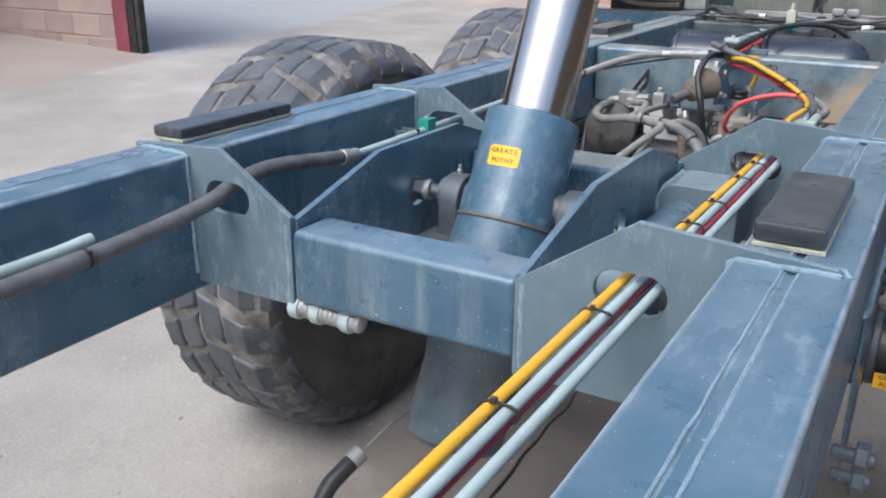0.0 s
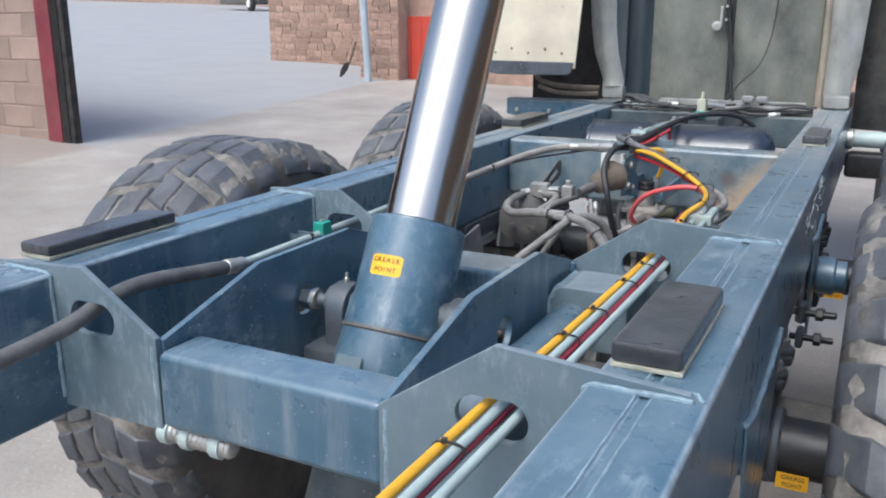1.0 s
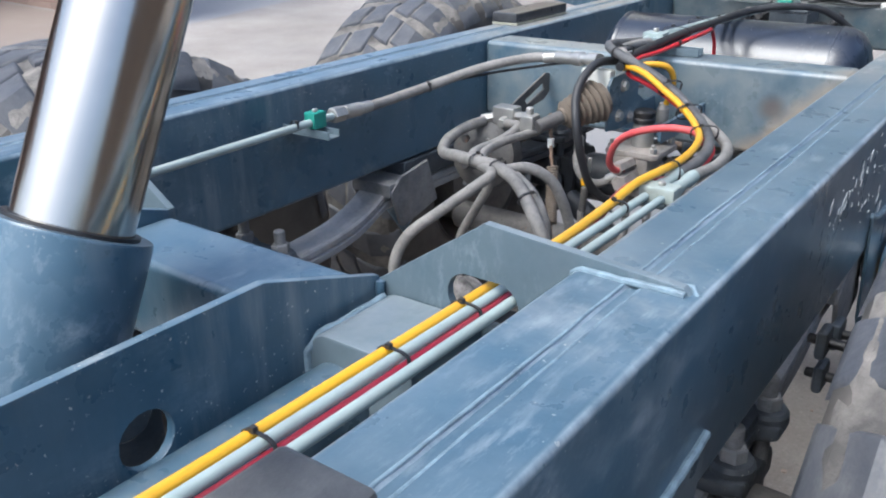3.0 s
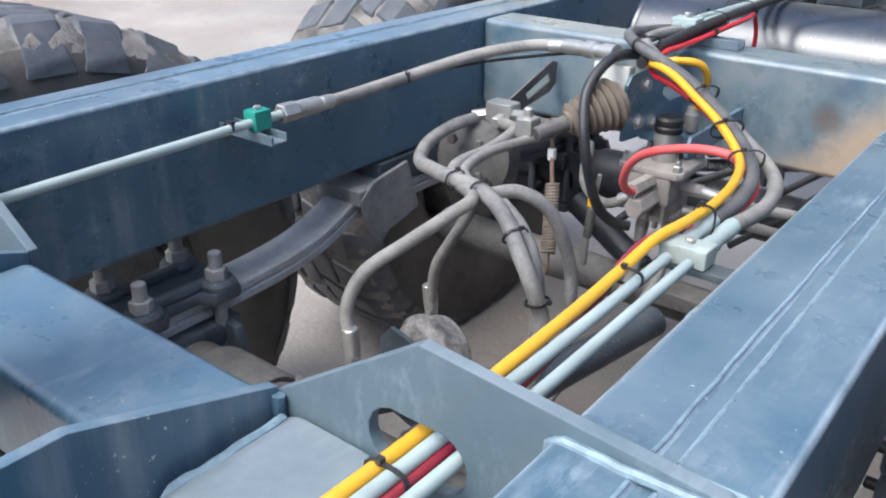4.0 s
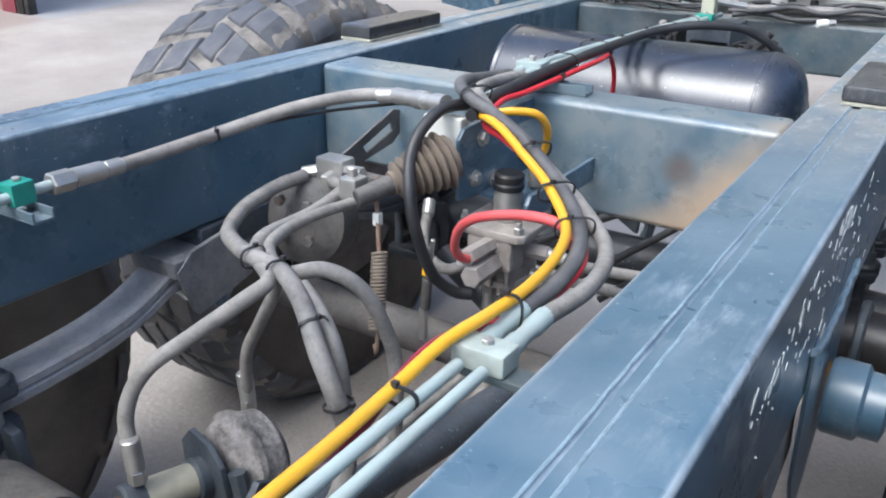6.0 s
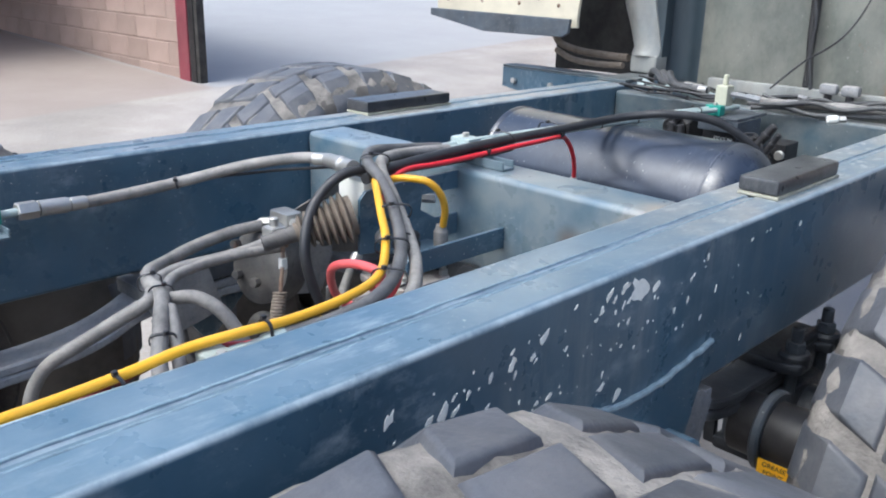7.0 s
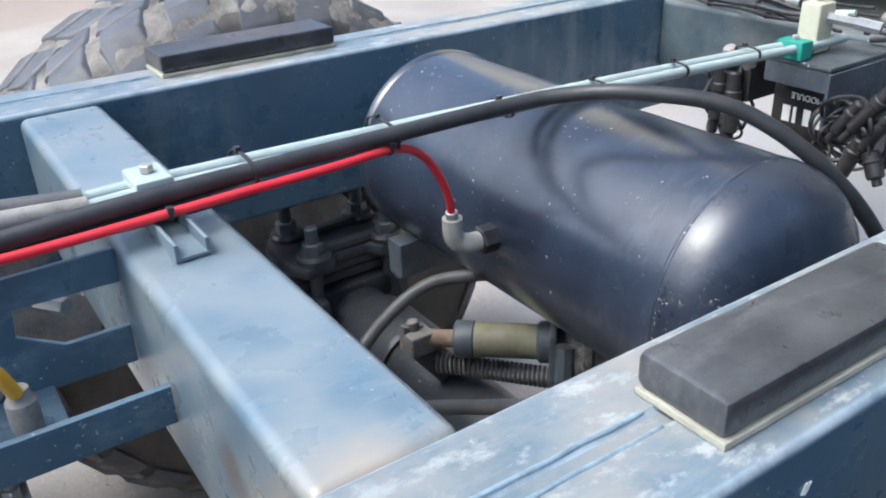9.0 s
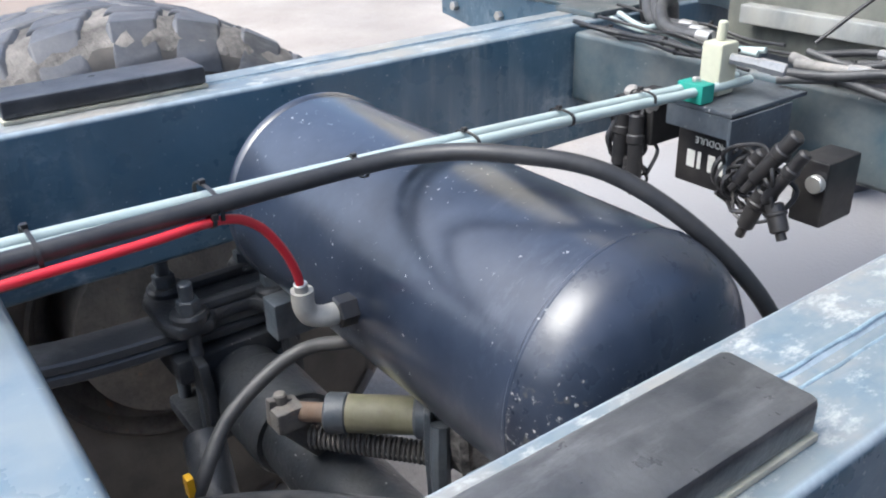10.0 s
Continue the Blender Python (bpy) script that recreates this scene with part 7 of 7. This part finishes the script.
part("hub", rod((-28.93, 36.84, tz + 0.36), (-28.9, 36.9, tz + 0.36), 0.2, 20, 0.02), WHITE, tr2)


# blocks and stones, each a piece of its wall
def piece_mesh(w, h, d, seed, rough):
    rnd = random.Random(seed)
    bm = bmesh.new()
    bmesh.ops.create_cube(bm, size=1, matrix=Matrix.Diagonal((w, d, h, 1)))
    for v in bm.verts:
        v.co += Vector((rnd.uniform(-rough, rough), rnd.uniform(-rough, rough) * 0.5, rnd.uniform(-rough, rough)))
    bmesh.ops.bevel(bm, geom=[e for e in bm.edges if all(v.co.y < 0 for v in e.verts)], offset=min(0.012, h * 0.12), segments=1, affect="EDGES")
    me = bpy.data.meshes.new("piece")
    bm.to_mesh(me)
    bm.free()
    return me


blocks = [piece_mesh(0.436, 0.221, 0.05, k, 0.0015) for k in range(3)]
for me in blocks:
    me.materials.append(BLOCK)
for row in range(13):
    for k in range(16):
        x = -6.97 - 0.44 * k - (0.22 if row % 2 else 0)
        ob = new("block", blocks[(row + k) % 3])
        ob.location = (x, WY + 0.03, 0.22 + 0.225 * row)
        ob.parent = wall
stones = []
for k in range(10):
    me = piece_mesh(1.0, 1.0, 1.0, 60 + k, 0.09)
    me.materials.append(STONE)
    stones.append(me)
rnd = random.Random(8)


def rubble(parent, x0, x1, y, z0, z1):
    """Roughly coursed stones of mixed sizes, laid side by side with thin joints."""
    z = z0
    while z < z1:
        h = rnd.uniform(0.085, 0.15)
        x = x0
        while x < x1 - 0.03:
            w = min(rnd.uniform(0.14, 0.42), x1 - x)
            if x1 - x - w < 0.1:
                w = x1 - x
            split = 2 if h > 0.125 and rnd.random() < 0.3 else 1
            for q in range(split):
                ob = new("stone", stones[rnd.randrange(10)])
                ob.scale = ((w - 0.01) * 0.97, 0.09, (h / split - 0.008) * 0.97)
                ob.location = (x + w / 2, y + 0.03 + rnd.uniform(-0.012, 0.008), z + h * (q + 0.5) / split)
                ob.parent = parent
            x += w
        z += h


rubble(wall_s, SX0, SX1, SY, 0.52, 2.3)
rubble(wall_q, -7.3, -6.55, 13.4, 0.34, 2.3)
